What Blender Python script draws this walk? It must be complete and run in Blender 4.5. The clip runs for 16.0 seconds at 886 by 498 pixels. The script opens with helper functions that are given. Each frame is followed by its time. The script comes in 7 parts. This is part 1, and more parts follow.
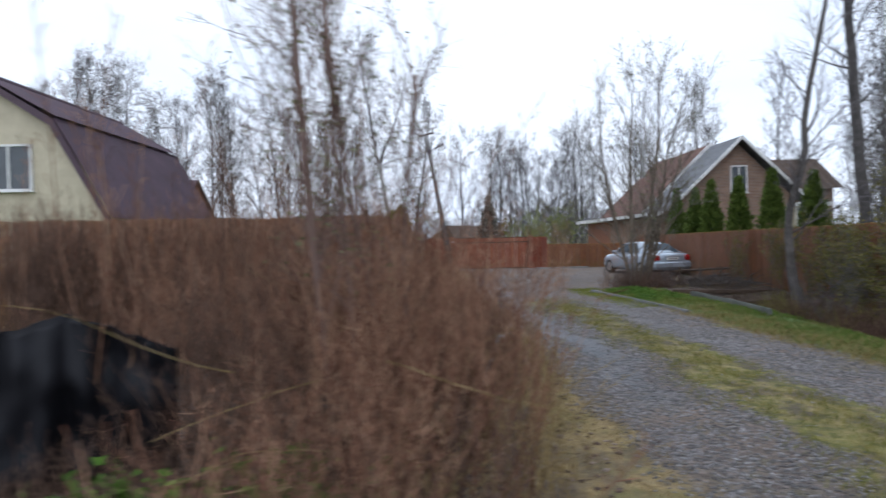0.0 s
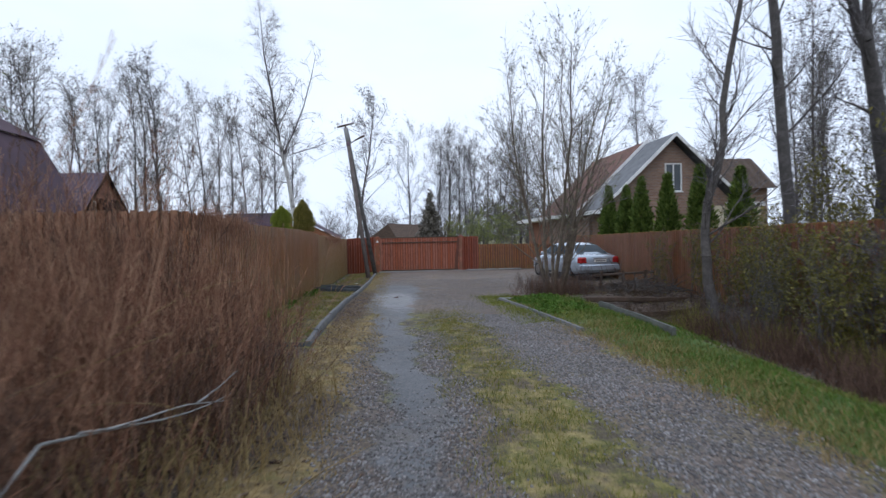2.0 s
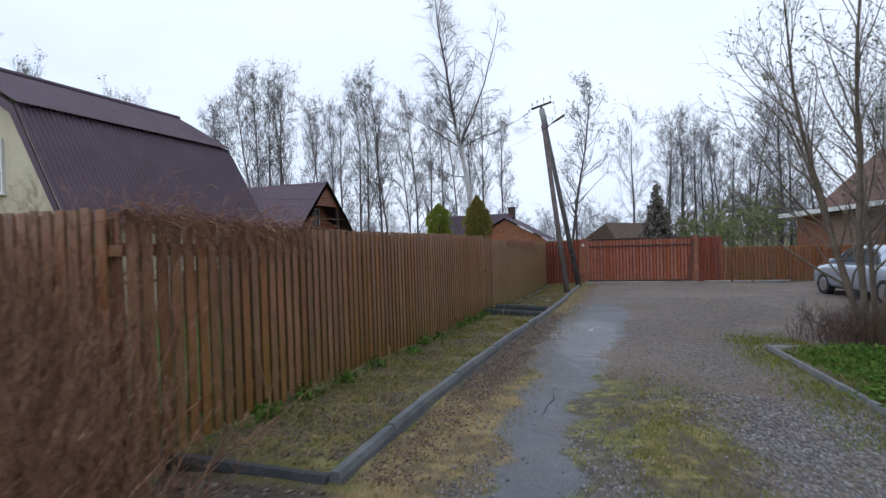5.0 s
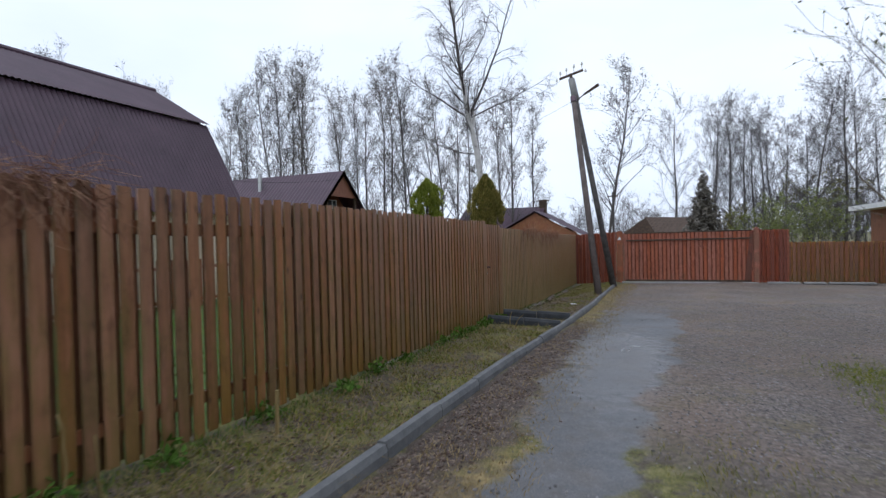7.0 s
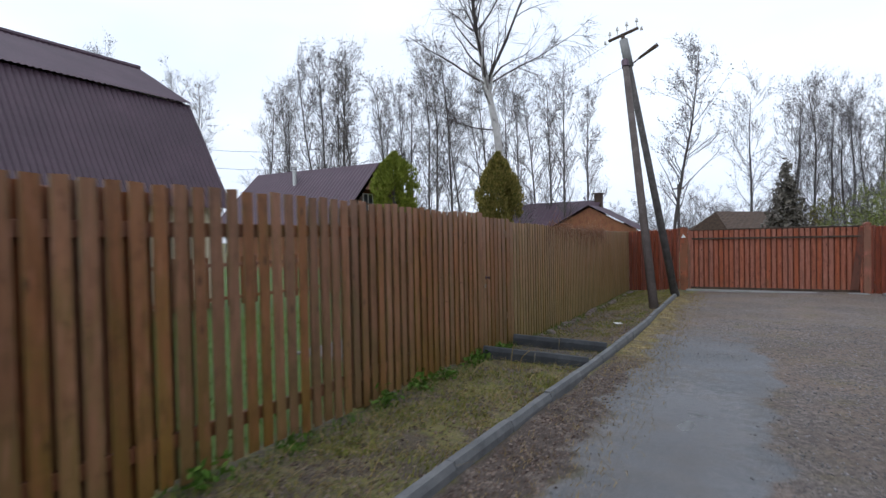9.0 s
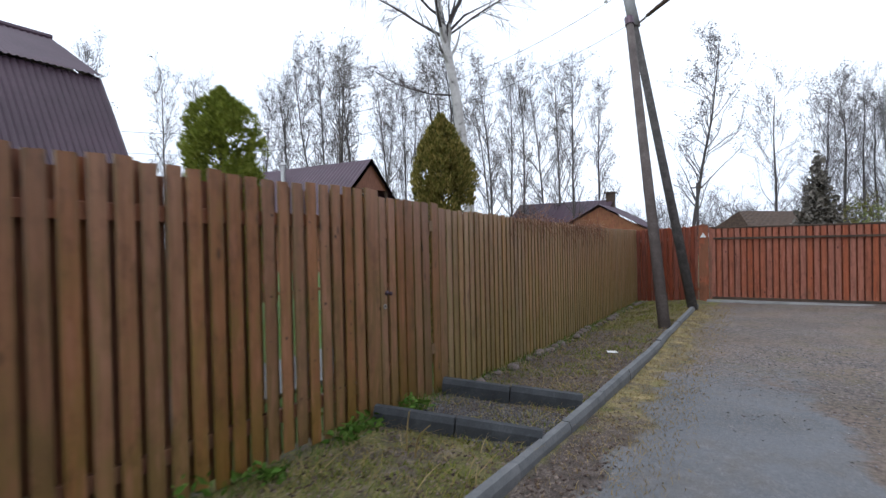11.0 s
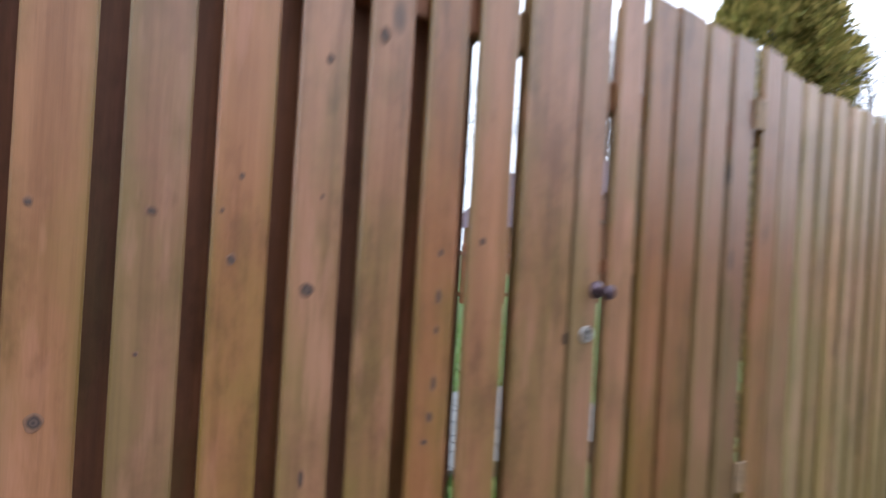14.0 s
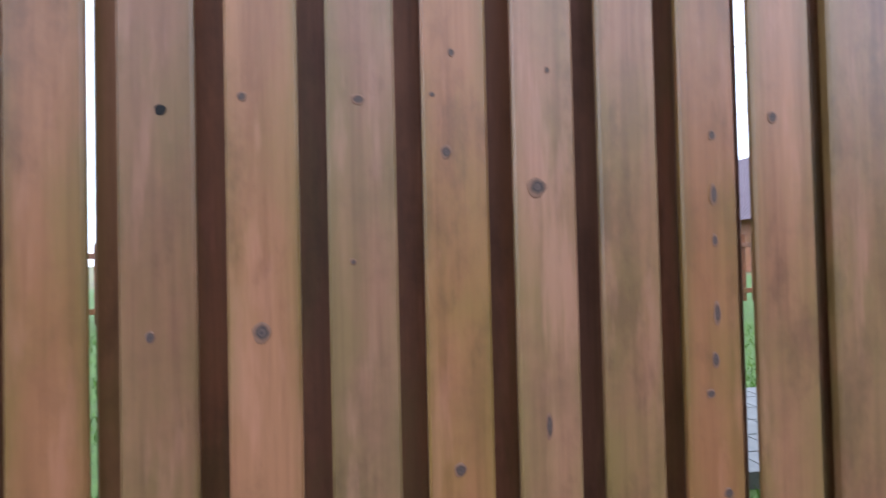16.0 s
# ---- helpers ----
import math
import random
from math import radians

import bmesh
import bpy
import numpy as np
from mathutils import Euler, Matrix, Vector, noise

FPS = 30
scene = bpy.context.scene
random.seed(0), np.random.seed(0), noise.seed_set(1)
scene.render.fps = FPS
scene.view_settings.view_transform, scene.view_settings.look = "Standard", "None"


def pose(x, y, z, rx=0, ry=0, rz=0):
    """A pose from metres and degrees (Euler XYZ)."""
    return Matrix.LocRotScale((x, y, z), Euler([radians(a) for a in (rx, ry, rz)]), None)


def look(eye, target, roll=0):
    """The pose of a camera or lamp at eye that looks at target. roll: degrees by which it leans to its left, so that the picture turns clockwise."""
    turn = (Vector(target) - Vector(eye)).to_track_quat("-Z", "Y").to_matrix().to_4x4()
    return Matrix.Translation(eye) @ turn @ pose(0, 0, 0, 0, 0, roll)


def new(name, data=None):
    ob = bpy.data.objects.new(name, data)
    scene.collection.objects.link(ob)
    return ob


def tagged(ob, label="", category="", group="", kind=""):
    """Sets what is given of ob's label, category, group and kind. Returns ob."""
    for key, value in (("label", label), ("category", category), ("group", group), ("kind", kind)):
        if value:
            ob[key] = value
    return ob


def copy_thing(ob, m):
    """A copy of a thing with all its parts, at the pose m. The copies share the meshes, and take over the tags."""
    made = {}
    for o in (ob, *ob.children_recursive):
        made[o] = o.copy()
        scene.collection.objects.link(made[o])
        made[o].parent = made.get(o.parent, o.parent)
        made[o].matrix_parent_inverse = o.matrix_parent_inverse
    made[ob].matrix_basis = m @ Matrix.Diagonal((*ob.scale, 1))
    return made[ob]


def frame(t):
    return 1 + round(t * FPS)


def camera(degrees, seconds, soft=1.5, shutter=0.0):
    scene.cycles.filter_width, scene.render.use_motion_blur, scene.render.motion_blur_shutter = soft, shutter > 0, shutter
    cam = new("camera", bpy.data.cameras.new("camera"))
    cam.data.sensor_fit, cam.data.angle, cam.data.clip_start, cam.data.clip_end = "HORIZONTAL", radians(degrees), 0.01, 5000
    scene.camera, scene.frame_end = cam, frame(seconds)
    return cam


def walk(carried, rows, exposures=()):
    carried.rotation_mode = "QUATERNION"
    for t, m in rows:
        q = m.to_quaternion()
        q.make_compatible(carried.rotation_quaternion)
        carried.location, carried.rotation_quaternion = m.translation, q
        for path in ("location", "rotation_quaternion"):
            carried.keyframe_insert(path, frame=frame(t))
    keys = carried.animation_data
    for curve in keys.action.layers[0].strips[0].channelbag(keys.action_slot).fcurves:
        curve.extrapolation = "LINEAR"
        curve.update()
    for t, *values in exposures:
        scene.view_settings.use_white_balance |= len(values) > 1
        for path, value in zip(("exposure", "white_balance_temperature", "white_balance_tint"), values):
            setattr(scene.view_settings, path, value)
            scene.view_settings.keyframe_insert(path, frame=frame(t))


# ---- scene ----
cam = camera(79.3, 16.0, 1.35, 0.6)
PATH = [
    (0, (0.288, 1.635, 1.74), (0.305, 3.475, 1.708), -1.3),
    (0.5, (0.863, 1.916, 1.705), (1.026, 3.749, 1.675), -1.5),
    (1, (1.401, 2.387, 1.731), (1.607, 4.215, 1.7), -1.4),
    (1.5, (1.842, 2.948, 1.795), (2.027, 4.778, 1.758), -1.4),
    (2, (2.163, 3.591, 1.764), (2.32, 5.423, 1.724), -1.1),
    (2.5, (2.421, 4.32, 1.775), (2.422, 6.16, 1.733), -1.4),
    (3, (2.601, 5.154, 1.738), (2.456, 6.988, 1.703), -1.1),
    (3.5, (2.702, 5.886, 1.821), (2.353, 7.693, 1.785), -1.6),
    (4, (2.748, 6.663, 1.838), (2.274, 8.44, 1.8), -1.4),
    (4.2, (2.81, 6.976, 1.878), (2.296, 8.743, 1.846), -1.6),
    (6.3, (2.668, 10.113, 1.718), (2.009, 11.83, 1.696), -1.5),
    (6.5, (2.648, 10.42, 1.686), (1.964, 12.128, 1.661), -1.5),
    (7, (2.633, 11.162, 1.671), (1.931, 12.863, 1.644), -1.4),
    (7.5, (2.589, 11.853, 1.672), (1.811, 13.521, 1.645), -1.4),
    (8, (2.536, 12.69, 1.667), (1.727, 14.343, 1.639), -1.3),
    (8.5, (2.467, 13.508, 1.638), (1.6, 15.13, 1.612), -1.4),
    (9, (2.482, 14.276, 1.699), (1.601, 15.89, 1.662), -1.2),
    (9.5, (2.438, 15.091, 1.659), (1.538, 16.695, 1.62), -1.2),
    (10, (2.429, 15.821, 1.634), (1.535, 17.428, 1.596), -1.2),
    (10.2, (2.407, 16.086, 1.66), (1.504, 17.69, 1.627), -1.2),
    (12.3, (1.685, 18.884, 1.419), (0.626, 20.388, 1.404), -1.6),
    (12.5, (1.552, 19.093, 1.419), (0.443, 20.561, 1.403), -1.5),
    (13, (1.268, 19.498, 1.418), (0.04, 20.867, 1.413), -1.5),
    (13.5, (0.986, 19.735, 1.408), (-0.454, 20.879, 1.44), -1.7),
    (13.7, (0.793, 19.772, 1.357), (-0.701, 20.844, 1.352), 1.5),
    (14, (0.47, 19.809, 1.238), (-1.081, 20.798, 1.239), 3.4),
    (14.5, (0.28, 19.839, 1.079), (-1.366, 20.662, 1.078), -0.9),
    (15, (0.259, 19.878, 1.027), (-1.468, 20.51, 1.047), -1.6),
    (15.5, (0.26, 19.878, 1.018), (-1.524, 20.328, 1.045), -1.4),
    (16, (0.265, 19.86, 1.051), (-1.549, 20.165, 1.086), -1.3),
]
walk(cam, [(t, look(eye, target, roll)) for t, eye, target, roll in PATH],
     [(0, 0.06, 5760, 11), (1, -0.03, 5720, 11), (4, -0.12, 5680, 11), (9, -0.03, 5880, 11), (10.2, 0.06, 5900, 11), (12.3, 0.52, 5850, 11), (13.3, 0.83, 5900, 11), (14.3, 1.43, 5750, 11.5), (16, 1.5, 5400, 13)])

# ---- world and sun: an even, bright overcast sky ----
world = bpy.data.worlds.new("overcast_sky")
scene.world = world
world.use_nodes = True
wn, wl = world.node_tree.nodes, world.node_tree.links
wn.clear()
sky = wn.new("ShaderNodeTexSky")
sky.sky_type = "NISHITA"
sky.sun_disc = False
sky.sun_elevation, sky.sun_rotation = radians(38), radians(200)
sky.air_density, sky.dust_density = 1.0, 4.0
grey = wn.new("ShaderNodeHueSaturation")
grey.inputs["Saturation"].default_value = 0.25
grey.inputs["Value"].default_value = 0.08
clouds = wn.new("ShaderNodeTexNoise")
clouds.inputs["Scale"].default_value = 2.2
clouds.inputs["Detail"].default_value = 5
stretch = wn.new("ShaderNodeMapping")
stretch.inputs["Scale"].default_value = (1, 1, 3)
wcoord = wn.new("ShaderNodeTexCoord")
cloud_ramp = wn.new("ShaderNodeValToRGB")
cloud_ramp.color_ramp.elements[0].position, cloud_ramp.color_ramp.elements[0].color = 0.33, (0.91, 0.96, 1.03, 1)
cloud_ramp.color_ramp.elements[1].position, cloud_ramp.color_ramp.elements[1].color = 0.6, (1.03, 1.06, 1.1, 1)
blend = wn.new("ShaderNodeMix")
blend.data_type, blend.blend_type = "RGBA", "MIX"
blend.inputs[0].default_value = 0.85
back = wn.new("ShaderNodeBackground")
back.inputs["Strength"].default_value = 1.2
wout = wn.new("ShaderNodeOutputWorld")
wl.new(wcoord.outputs["Generated"], stretch.inputs["Vector"])
wl.new(stretch.outputs[0], clouds.inputs["Vector"])
wl.new(clouds.outputs["Fac"], cloud_ramp.inputs["Fac"])
wl.new(sky.outputs[0], grey.inputs["Color"])
wl.new(grey.outputs[0], blend.inputs[6])
wl.new(cloud_ramp.outputs[0], blend.inputs[7])
wl.new(blend.outputs[2], back.inputs["Color"])
wl.new(back.outputs[0], wout.inputs["Surface"])

sun = new("sun", bpy.data.lights.new("sun", "SUN"))
sun.data.energy, sun.data.angle, sun.data.color = 0.5, radians(40), (1.0, 0.97, 0.93)
sun.matrix_world = look((0, 0, 30), (6, 16, 0))


# ---- materials ----
def nodes_of(name, rough=0.8, metal=0.0):
    m = bpy.data.materials.new(name)
    m.use_nodes = True
    n, l = m.node_tree.nodes, m.node_tree.links
    b = n["Principled BSDF"]
    b.inputs["Roughness"].default_value, b.inputs["Metallic"].default_value = rough, metal
    return m, n, l, b


def noise_node(n, l, vec, scale, detail=4, rough=0.6):
    t = n.new("ShaderNodeTexNoise")
    t.inputs["Scale"].default_value, t.inputs["Detail"].default_value, t.inputs["Roughness"].default_value = scale, detail, rough
    if vec is not None:
        l.new(vec, t.inputs["Vector"])
    return t.outputs["Fac"]


def ramp(n, l, fac, stops):
    r = n.new("ShaderNodeValToRGB")
    e = r.color_ramp.elements
    while len(e) < len(stops):
        e.new(0.5)
    for k, (p, c) in enumerate(stops):
        e[k].position, e[k].color = p, (*c, 1) if len(c) == 3 else c
    l.new(fac, r.inputs["Fac"])
    return r.outputs["Color"]


def mix(n, l, fac, a, b, mode="MIX"):
    x = n.new("ShaderNodeMix")
    x.data_type, x.blend_type = "RGBA", mode
    for sock, v in ((0, fac), (6, a), (7, b)):
        if isinstance(v, (int, float)):
            x.inputs[sock].default_value = v
        elif isinstance(v, tuple):
            x.inputs[sock].default_value = (*v, 1)
        else:
            l.new(v, x.inputs[sock])
    return x.outputs[2]


def calc(n, l, op, a, b=0.0):
    x = n.new("ShaderNodeMath")
    x.operation = op
    for k, v in enumerate((a, b)):
        if isinstance(v, (int, float)):
            x.inputs[k].default_value = v
        else:
            l.new(v, x.inputs[k])
    return x.outputs[0]


def bump(n, l, b, height, strength=0.4, distance=0.01):
    x = n.new("ShaderNodeBump")
    x.inputs["Strength"].default_value, x.inputs["Distance"].default_value = strength, distance
    l.new(height, x.inputs["Height"])
    l.new(x.outputs["Normal"], b.inputs["Normal"])


def coords(n, l, scale=(1, 1, 1), shift=True):
    tc = n.new("ShaderNodeTexCoord")
    mp = n.new("ShaderNodeMapping")
    mp.inputs["Scale"].default_value = scale
    l.new(tc.outputs["Object"], mp.inputs["Vector"])
    rnd = None
    if shift:
        info = n.new("ShaderNodeObjectInfo")
        rnd = info.outputs["Random"]
        l.new(calc(n, l, "MULTIPLY", rnd, 37.0), mp.inputs["Location"])
    return mp.outputs["Vector"], rnd


def stained_wood(name, light, mid, dark, algae, algae_low=0.52, knots=True, rough=0.62, vary=0.3, coat=0.0):
    """Upright stained boards: long grain along z, knots, algae patches, tone by board."""
    m, n, l, b = nodes_of(name, rough)
    v, rnd = coords(n, l, (1, 1, 1))
    vg, _ = coords(n, l, (22, 22, 1.3))
    grain = noise_node(n, l, vg, 1.2, 9, 0.68)
    col = ramp(n, l, grain, [(0.3, dark), (0.5, mid), (0.7, light)])
    vf, _ = coords(n, l, (9, 9, 0.7))
    streak = noise_node(n, l, vf, 1.4, 3)
    col = mix(n, l, calc(n, l, "MULTIPLY", ramp(n, l, streak, [(0.42, (0, 0, 0)), (0.72, (1, 1, 1))]), 0.4), col, tuple(min(1.0, c * 1.12) for c in light))
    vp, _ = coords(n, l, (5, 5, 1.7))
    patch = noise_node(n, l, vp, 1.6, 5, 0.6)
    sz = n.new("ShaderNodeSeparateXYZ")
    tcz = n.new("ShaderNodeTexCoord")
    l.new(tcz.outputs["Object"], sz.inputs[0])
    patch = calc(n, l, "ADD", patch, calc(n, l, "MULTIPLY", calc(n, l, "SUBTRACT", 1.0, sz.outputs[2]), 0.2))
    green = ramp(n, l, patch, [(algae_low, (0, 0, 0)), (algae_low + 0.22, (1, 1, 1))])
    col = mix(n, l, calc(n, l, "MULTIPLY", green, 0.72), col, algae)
    dirt = noise_node(n, l, v, 7, 5, 0.7)
    col = mix(n, l, calc(n, l, "MULTIPLY", ramp(n, l, dirt, [(0.5, (0, 0, 0)), (0.75, (1, 1, 1))]), 0.45), col, tuple(c * 0.45 for c in mid))
    # pale scuffs, and algae that follows the board's two edges
    vs, _ = coords(n, l, (16, 16, 2.6))
    scuff = noise_node(n, l, vs, 1.3, 4, 0.6)
    col = mix(n, l, calc(n, l, "MULTIPLY", ramp(n, l, scuff, [(0.56, (0, 0, 0)), (0.66, (1, 1, 1))]), 0.45), col, (min(1.0, light[0] * 1.2), light[1] * 1.2, light[2] * 1.4))
    gen = n.new("ShaderNodeTexCoord")
    ax = n.new("ShaderNodeSeparateXYZ")
    l.new(gen.outputs["Generated"], ax.inputs[0])
    rim = calc(n, l, "POWER", calc(n, l, "MULTIPLY", calc(n, l, "ABSOLUTE", calc(n, l, "SUBTRACT", ax.outputs[1], 0.5)), 2.0), 3.5)
    vr, _ = coords(n, l, (3, 3, 2.2))
    rim = calc(n, l, "MULTIPLY", rim, ramp(n, l, noise_node(n, l, vr, 1.5, 4), [(0.38, (0, 0, 0)), (0.56, (1, 1, 1))]))
    col = mix(n, l, calc(n, l, "MULTIPLY", rim, 0.8), col, tuple(c * 0.9 for c in algae))
    if knots:
        vk, _ = coords(n, l, (5.5, 5.5, 2.4))
        vor = n.new("ShaderNodeTexVoronoi")
        vor.inputs["Scale"].default_value = 1.0
        l.new(vk, vor.inputs["Vector"])
        spot = ramp(n, l, vor.outputs["Distance"], [(0.05, (1, 1, 1)), (0.11, (0, 0, 0))])
        col = mix(n, l, calc(n, l, "MULTIPLY", spot, 0.75), col, tuple(c * 0.25 for c in dark))
    vb, _ = coords(n, l, (4.5, 4.5, 2.2))
    blotch = noise_node(n, l, vb, 1.7, 6, 0.68)
    col = mix(n, l, 0.55, col, ramp(n, l, blotch, [(0.34, (0.42, 0.38, 0.36)), (0.46, (0.95, 0.93, 0.92)), (0.66, (1.0, 1.0, 1.0))]), "MULTIPLY")
    vl, _ = coords(n, l, (75, 75, 2.2))
    lines = noise_node(n, l, vl, 1.0, 4, 0.6)
    col = mix(n, l, 0.28, col, ramp(n, l, lines, [(0.36, (0.55, 0.5, 0.48)), (0.52, (1.0, 1.0, 1.0))]), "MULTIPLY")
    tone = calc(n, l, "ADD", calc(n, l, "MULTIPLY", rnd, vary), 1.0 - vary * 0.5)
    bright = n.new("ShaderNodeHueSaturation")
    l.new(tone, bright.inputs["Value"])
    l.new(calc(n, l, "ADD", calc(n, l, "MULTIPLY", calc(n, l, "FRACT", calc(n, l, "MULTIPLY", rnd, 13.7)), 0.2), 1.02), bright.inputs["Saturation"])
    l.new(col, bright.inputs["Color"])
    l.new(bright.outputs[0], b.inputs["Base Color"])
    b.inputs["Specular IOR Level"].default_value = 0.5
    b.inputs["Coat Weight"].default_value, b.inputs["Coat Roughness"].default_value = coat, 0.3
    bump(n, l, b, grain, 0.3, 0.003)
    return m


def mottled(name, stops, scale=8.0, rough=0.85, metal=0.0, bumps=0.3, depth=0.01, fine=60.0):
    """Two scales of tone and relief; what is polished has no relief."""
    m, n, l, b = nodes_of(name, rough, metal)
    v, rnd = coords(n, l)
    big = noise_node(n, l, v, scale, 5, 0.65)
    small = noise_node(n, l, v, fine, 4, 0.7)
    f = calc(n, l, "ADD", calc(n, l, "MULTIPLY", big, 0.65), calc(n, l, "MULTIPLY", small, 0.35))
    l.new(ramp(n, l, f, stops), b.inputs["Base Color"])
    if rough > 0.25:
        bump(n, l, b, f, bumps, depth)
    return m


def leafy(name, a, b_, c, rough=0.75, thin=0.0):
    """Colour varied from piece to piece of one mesh."""
    m, n, l, b = nodes_of(name, rough)
    geo = n.new("ShaderNodeNewGeometry")
    v, rnd = coords(n, l)
    col = ramp(n, l, geo.outputs["Random Per Island"], [(0.0, a), (0.5, b_), (1.0, c)])
    big = noise_node(n, l, v, 1.3, 3)
    col = mix(n, l, calc(n, l, "MULTIPLY", big, 0.5), col, tuple(x * 0.5 for x in a))
    l.new(col, b.inputs["Base Color"])
    b.inputs["Specular IOR Level"].default_value = 0.2
    if thin:
        b.inputs["Transmission Weight"].default_value = 0.0
    return m


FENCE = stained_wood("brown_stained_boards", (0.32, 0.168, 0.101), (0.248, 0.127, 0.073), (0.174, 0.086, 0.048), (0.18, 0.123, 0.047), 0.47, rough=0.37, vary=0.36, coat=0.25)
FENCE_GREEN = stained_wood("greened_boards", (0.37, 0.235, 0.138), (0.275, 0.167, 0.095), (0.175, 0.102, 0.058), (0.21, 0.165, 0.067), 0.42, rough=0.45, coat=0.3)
# same stain for boards and rails behind, darkened to paint in the gap shade
FENCE_SHADED = stained_wood("brown_boards_behind", (0.26, 0.116, 0.07), (0.18, 0.08, 0.048), (0.11, 0.048, 0.032), (0.13, 0.09, 0.036), 0.55)
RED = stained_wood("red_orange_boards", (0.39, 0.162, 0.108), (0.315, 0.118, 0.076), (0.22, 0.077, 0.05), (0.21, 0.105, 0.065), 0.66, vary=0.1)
# RED darkened by half: gap shade painted into recessed boards; also the dark brace
RED_SHADED_AND_BRACE = stained_wood("red_boards_behind", (0.22, 0.065, 0.036), (0.16, 0.042, 0.024), (0.1, 0.026, 0.017), (0.12, 0.05, 0.03), 0.66, vary=0.1)
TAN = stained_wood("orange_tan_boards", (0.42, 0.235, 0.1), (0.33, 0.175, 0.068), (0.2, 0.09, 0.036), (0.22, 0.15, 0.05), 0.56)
LOGS = stained_wood("orange_log_wall", (0.28, 0.125, 0.07), (0.21, 0.085, 0.048), (0.12, 0.045, 0.026), (0.25, 0.12, 0.06), 0.65)
POLE = mottled("weathered_grey_pole", [(0.3, (0.05, 0.039, 0.035)), (0.5, (0.1, 0.08, 0.072)), (0.7, (0.175, 0.148, 0.135))], 3, 0.9, 0, 0.6, 0.01, 30)
CONCRETE = mottled("weathered_concrete", [(0.3, (0.13, 0.13, 0.125)), (0.5, (0.24, 0.24, 0.235)), (0.7, (0.33, 0.33, 0.32))], 4, 0.9, 0, 0.5, 0.006)
OLD_KERB = mottled("grey_weathered_kerb", [(0.3, (0.075, 0.078, 0.08)), (0.5, (0.135, 0.138, 0.14)), (0.7, (0.2, 0.2, 0.2))], 4, 0.85, 0, 0.5, 0.006)
MOSSY_KERB = mottled("mossy_grey_kerb", [(0.3, (0.045, 0.05, 0.04)), (0.5, (0.09, 0.095, 0.085)), (0.7, (0.15, 0.15, 0.135))], 5, 0.9, 0, 0.5, 0.006)
DARK_KERB = mottled("dark_wet_concrete", [(0.3, (0.018, 0.02, 0.023)), (0.5, (0.036, 0.04, 0.045)), (0.7, (0.075, 0.08, 0.085))], 5, 0.75, 0, 0.5, 0.006)
STONE = mottled("field_stone", [(0.3, (0.075, 0.058, 0.052)), (0.5, (0.155, 0.122, 0.11)), (0.7, (0.24, 0.195, 0.175))], 9, 0.85, 0, 0.4)
BARK = mottled("grey_bark", [(0.3, (0.035, 0.03, 0.028)), (0.5, (0.085, 0.075, 0.068)), (0.7, (0.16, 0.145, 0.13))], 6, 0.9, 0, 0.9, 0.02, 25)
DARK_BARK = mottled("dark_bark", [(0.3, (0.03, 0.027, 0.026)), (0.5, (0.075, 0.068, 0.064)), (0.7, (0.14, 0.128, 0.12))], 6, 0.9, 0, 0.9, 0.02, 25)
WILLOW_BARK = mottled("olive_bark", [(0.3, (0.06, 0.045, 0.032)), (0.5, (0.14, 0.11, 0.08)), (0.7, (0.21, 0.175, 0.13))], 6, 0.9, 0, 0.7, 0.02, 25)
BIRCH = mottled("white_birch_bark", [(0.38, (0.06, 0.055, 0.05)), (0.45, (0.42, 0.4, 0.38)), (0.7, (0.7, 0.68, 0.65))], 2.4, 0.8, 0, 0.5, 0.01, 18)
TWIG = leafy("fine_grey_twigs", (0.09, 0.083, 0.088), (0.15, 0.138, 0.146), (0.23, 0.212, 0.215))
TWIG_LIGHT = leafy("budding_twigs", (0.14, 0.125, 0.12), (0.22, 0.195, 0.18), (0.31, 0.285, 0.25))
BUD = leafy("young_leaf_buds", (0.13, 0.15, 0.06), (0.22, 0.24, 0.11), (0.3, 0.29, 0.17))
BUD_GREY = leafy("grey_brown_buds", (0.09, 0.085, 0.08), (0.16, 0.15, 0.14), (0.25, 0.235, 0.2))
FRESH = leafy("fresh_spring_leaves", (0.17, 0.21, 0.05), (0.25, 0.29, 0.08), (0.33, 0.36, 0.12))
OLIVE = leafy("olive_shrub_leaves", (0.09, 0.085, 0.018), (0.18, 0.165, 0.036), (0.32, 0.28, 0.08))
THUJA = leafy("thuja_sprays", (0.1, 0.105, 0.022), (0.25, 0.225, 0.05), (0.5, 0.38, 0.12))
THUJA_LIGHT = leafy("light_thuja_sprays", (0.14, 0.18, 0.022), (0.25, 0.3, 0.036), (0.4, 0.42, 0.085))
SPRUCE = leafy("dark_spruce_needles", (0.11, 0.1, 0.085), (0.17, 0.155, 0.13), (0.24, 0.215, 0.18))
HEDGE = leafy("green_hedge_sprays", (0.05, 0.085, 0.014), (0.11, 0.165, 0.028), (0.2, 0.26, 0.055))
WEED = leafy("dry_reddish_stalks", (0.14, 0.064, 0.042), (0.31, 0.158, 0.096), (0.52, 0.33, 0.21), 0.85)
WEED_DARK = leafy("dark_dry_stalks", (0.07, 0.042, 0.031), (0.14, 0.084, 0.06), (0.25, 0.16, 0.112), 0.85)
STRAW = leafy("bleached_straw", (0.22, 0.155, 0.062), (0.32, 0.235, 0.1), (0.42, 0.325, 0.165), 0.85)
GRASS = leafy("mixed_spring_grass", (0.11, 0.13, 0.02), (0.21, 0.2, 0.042), (0.38, 0.3, 0.11), 0.8)
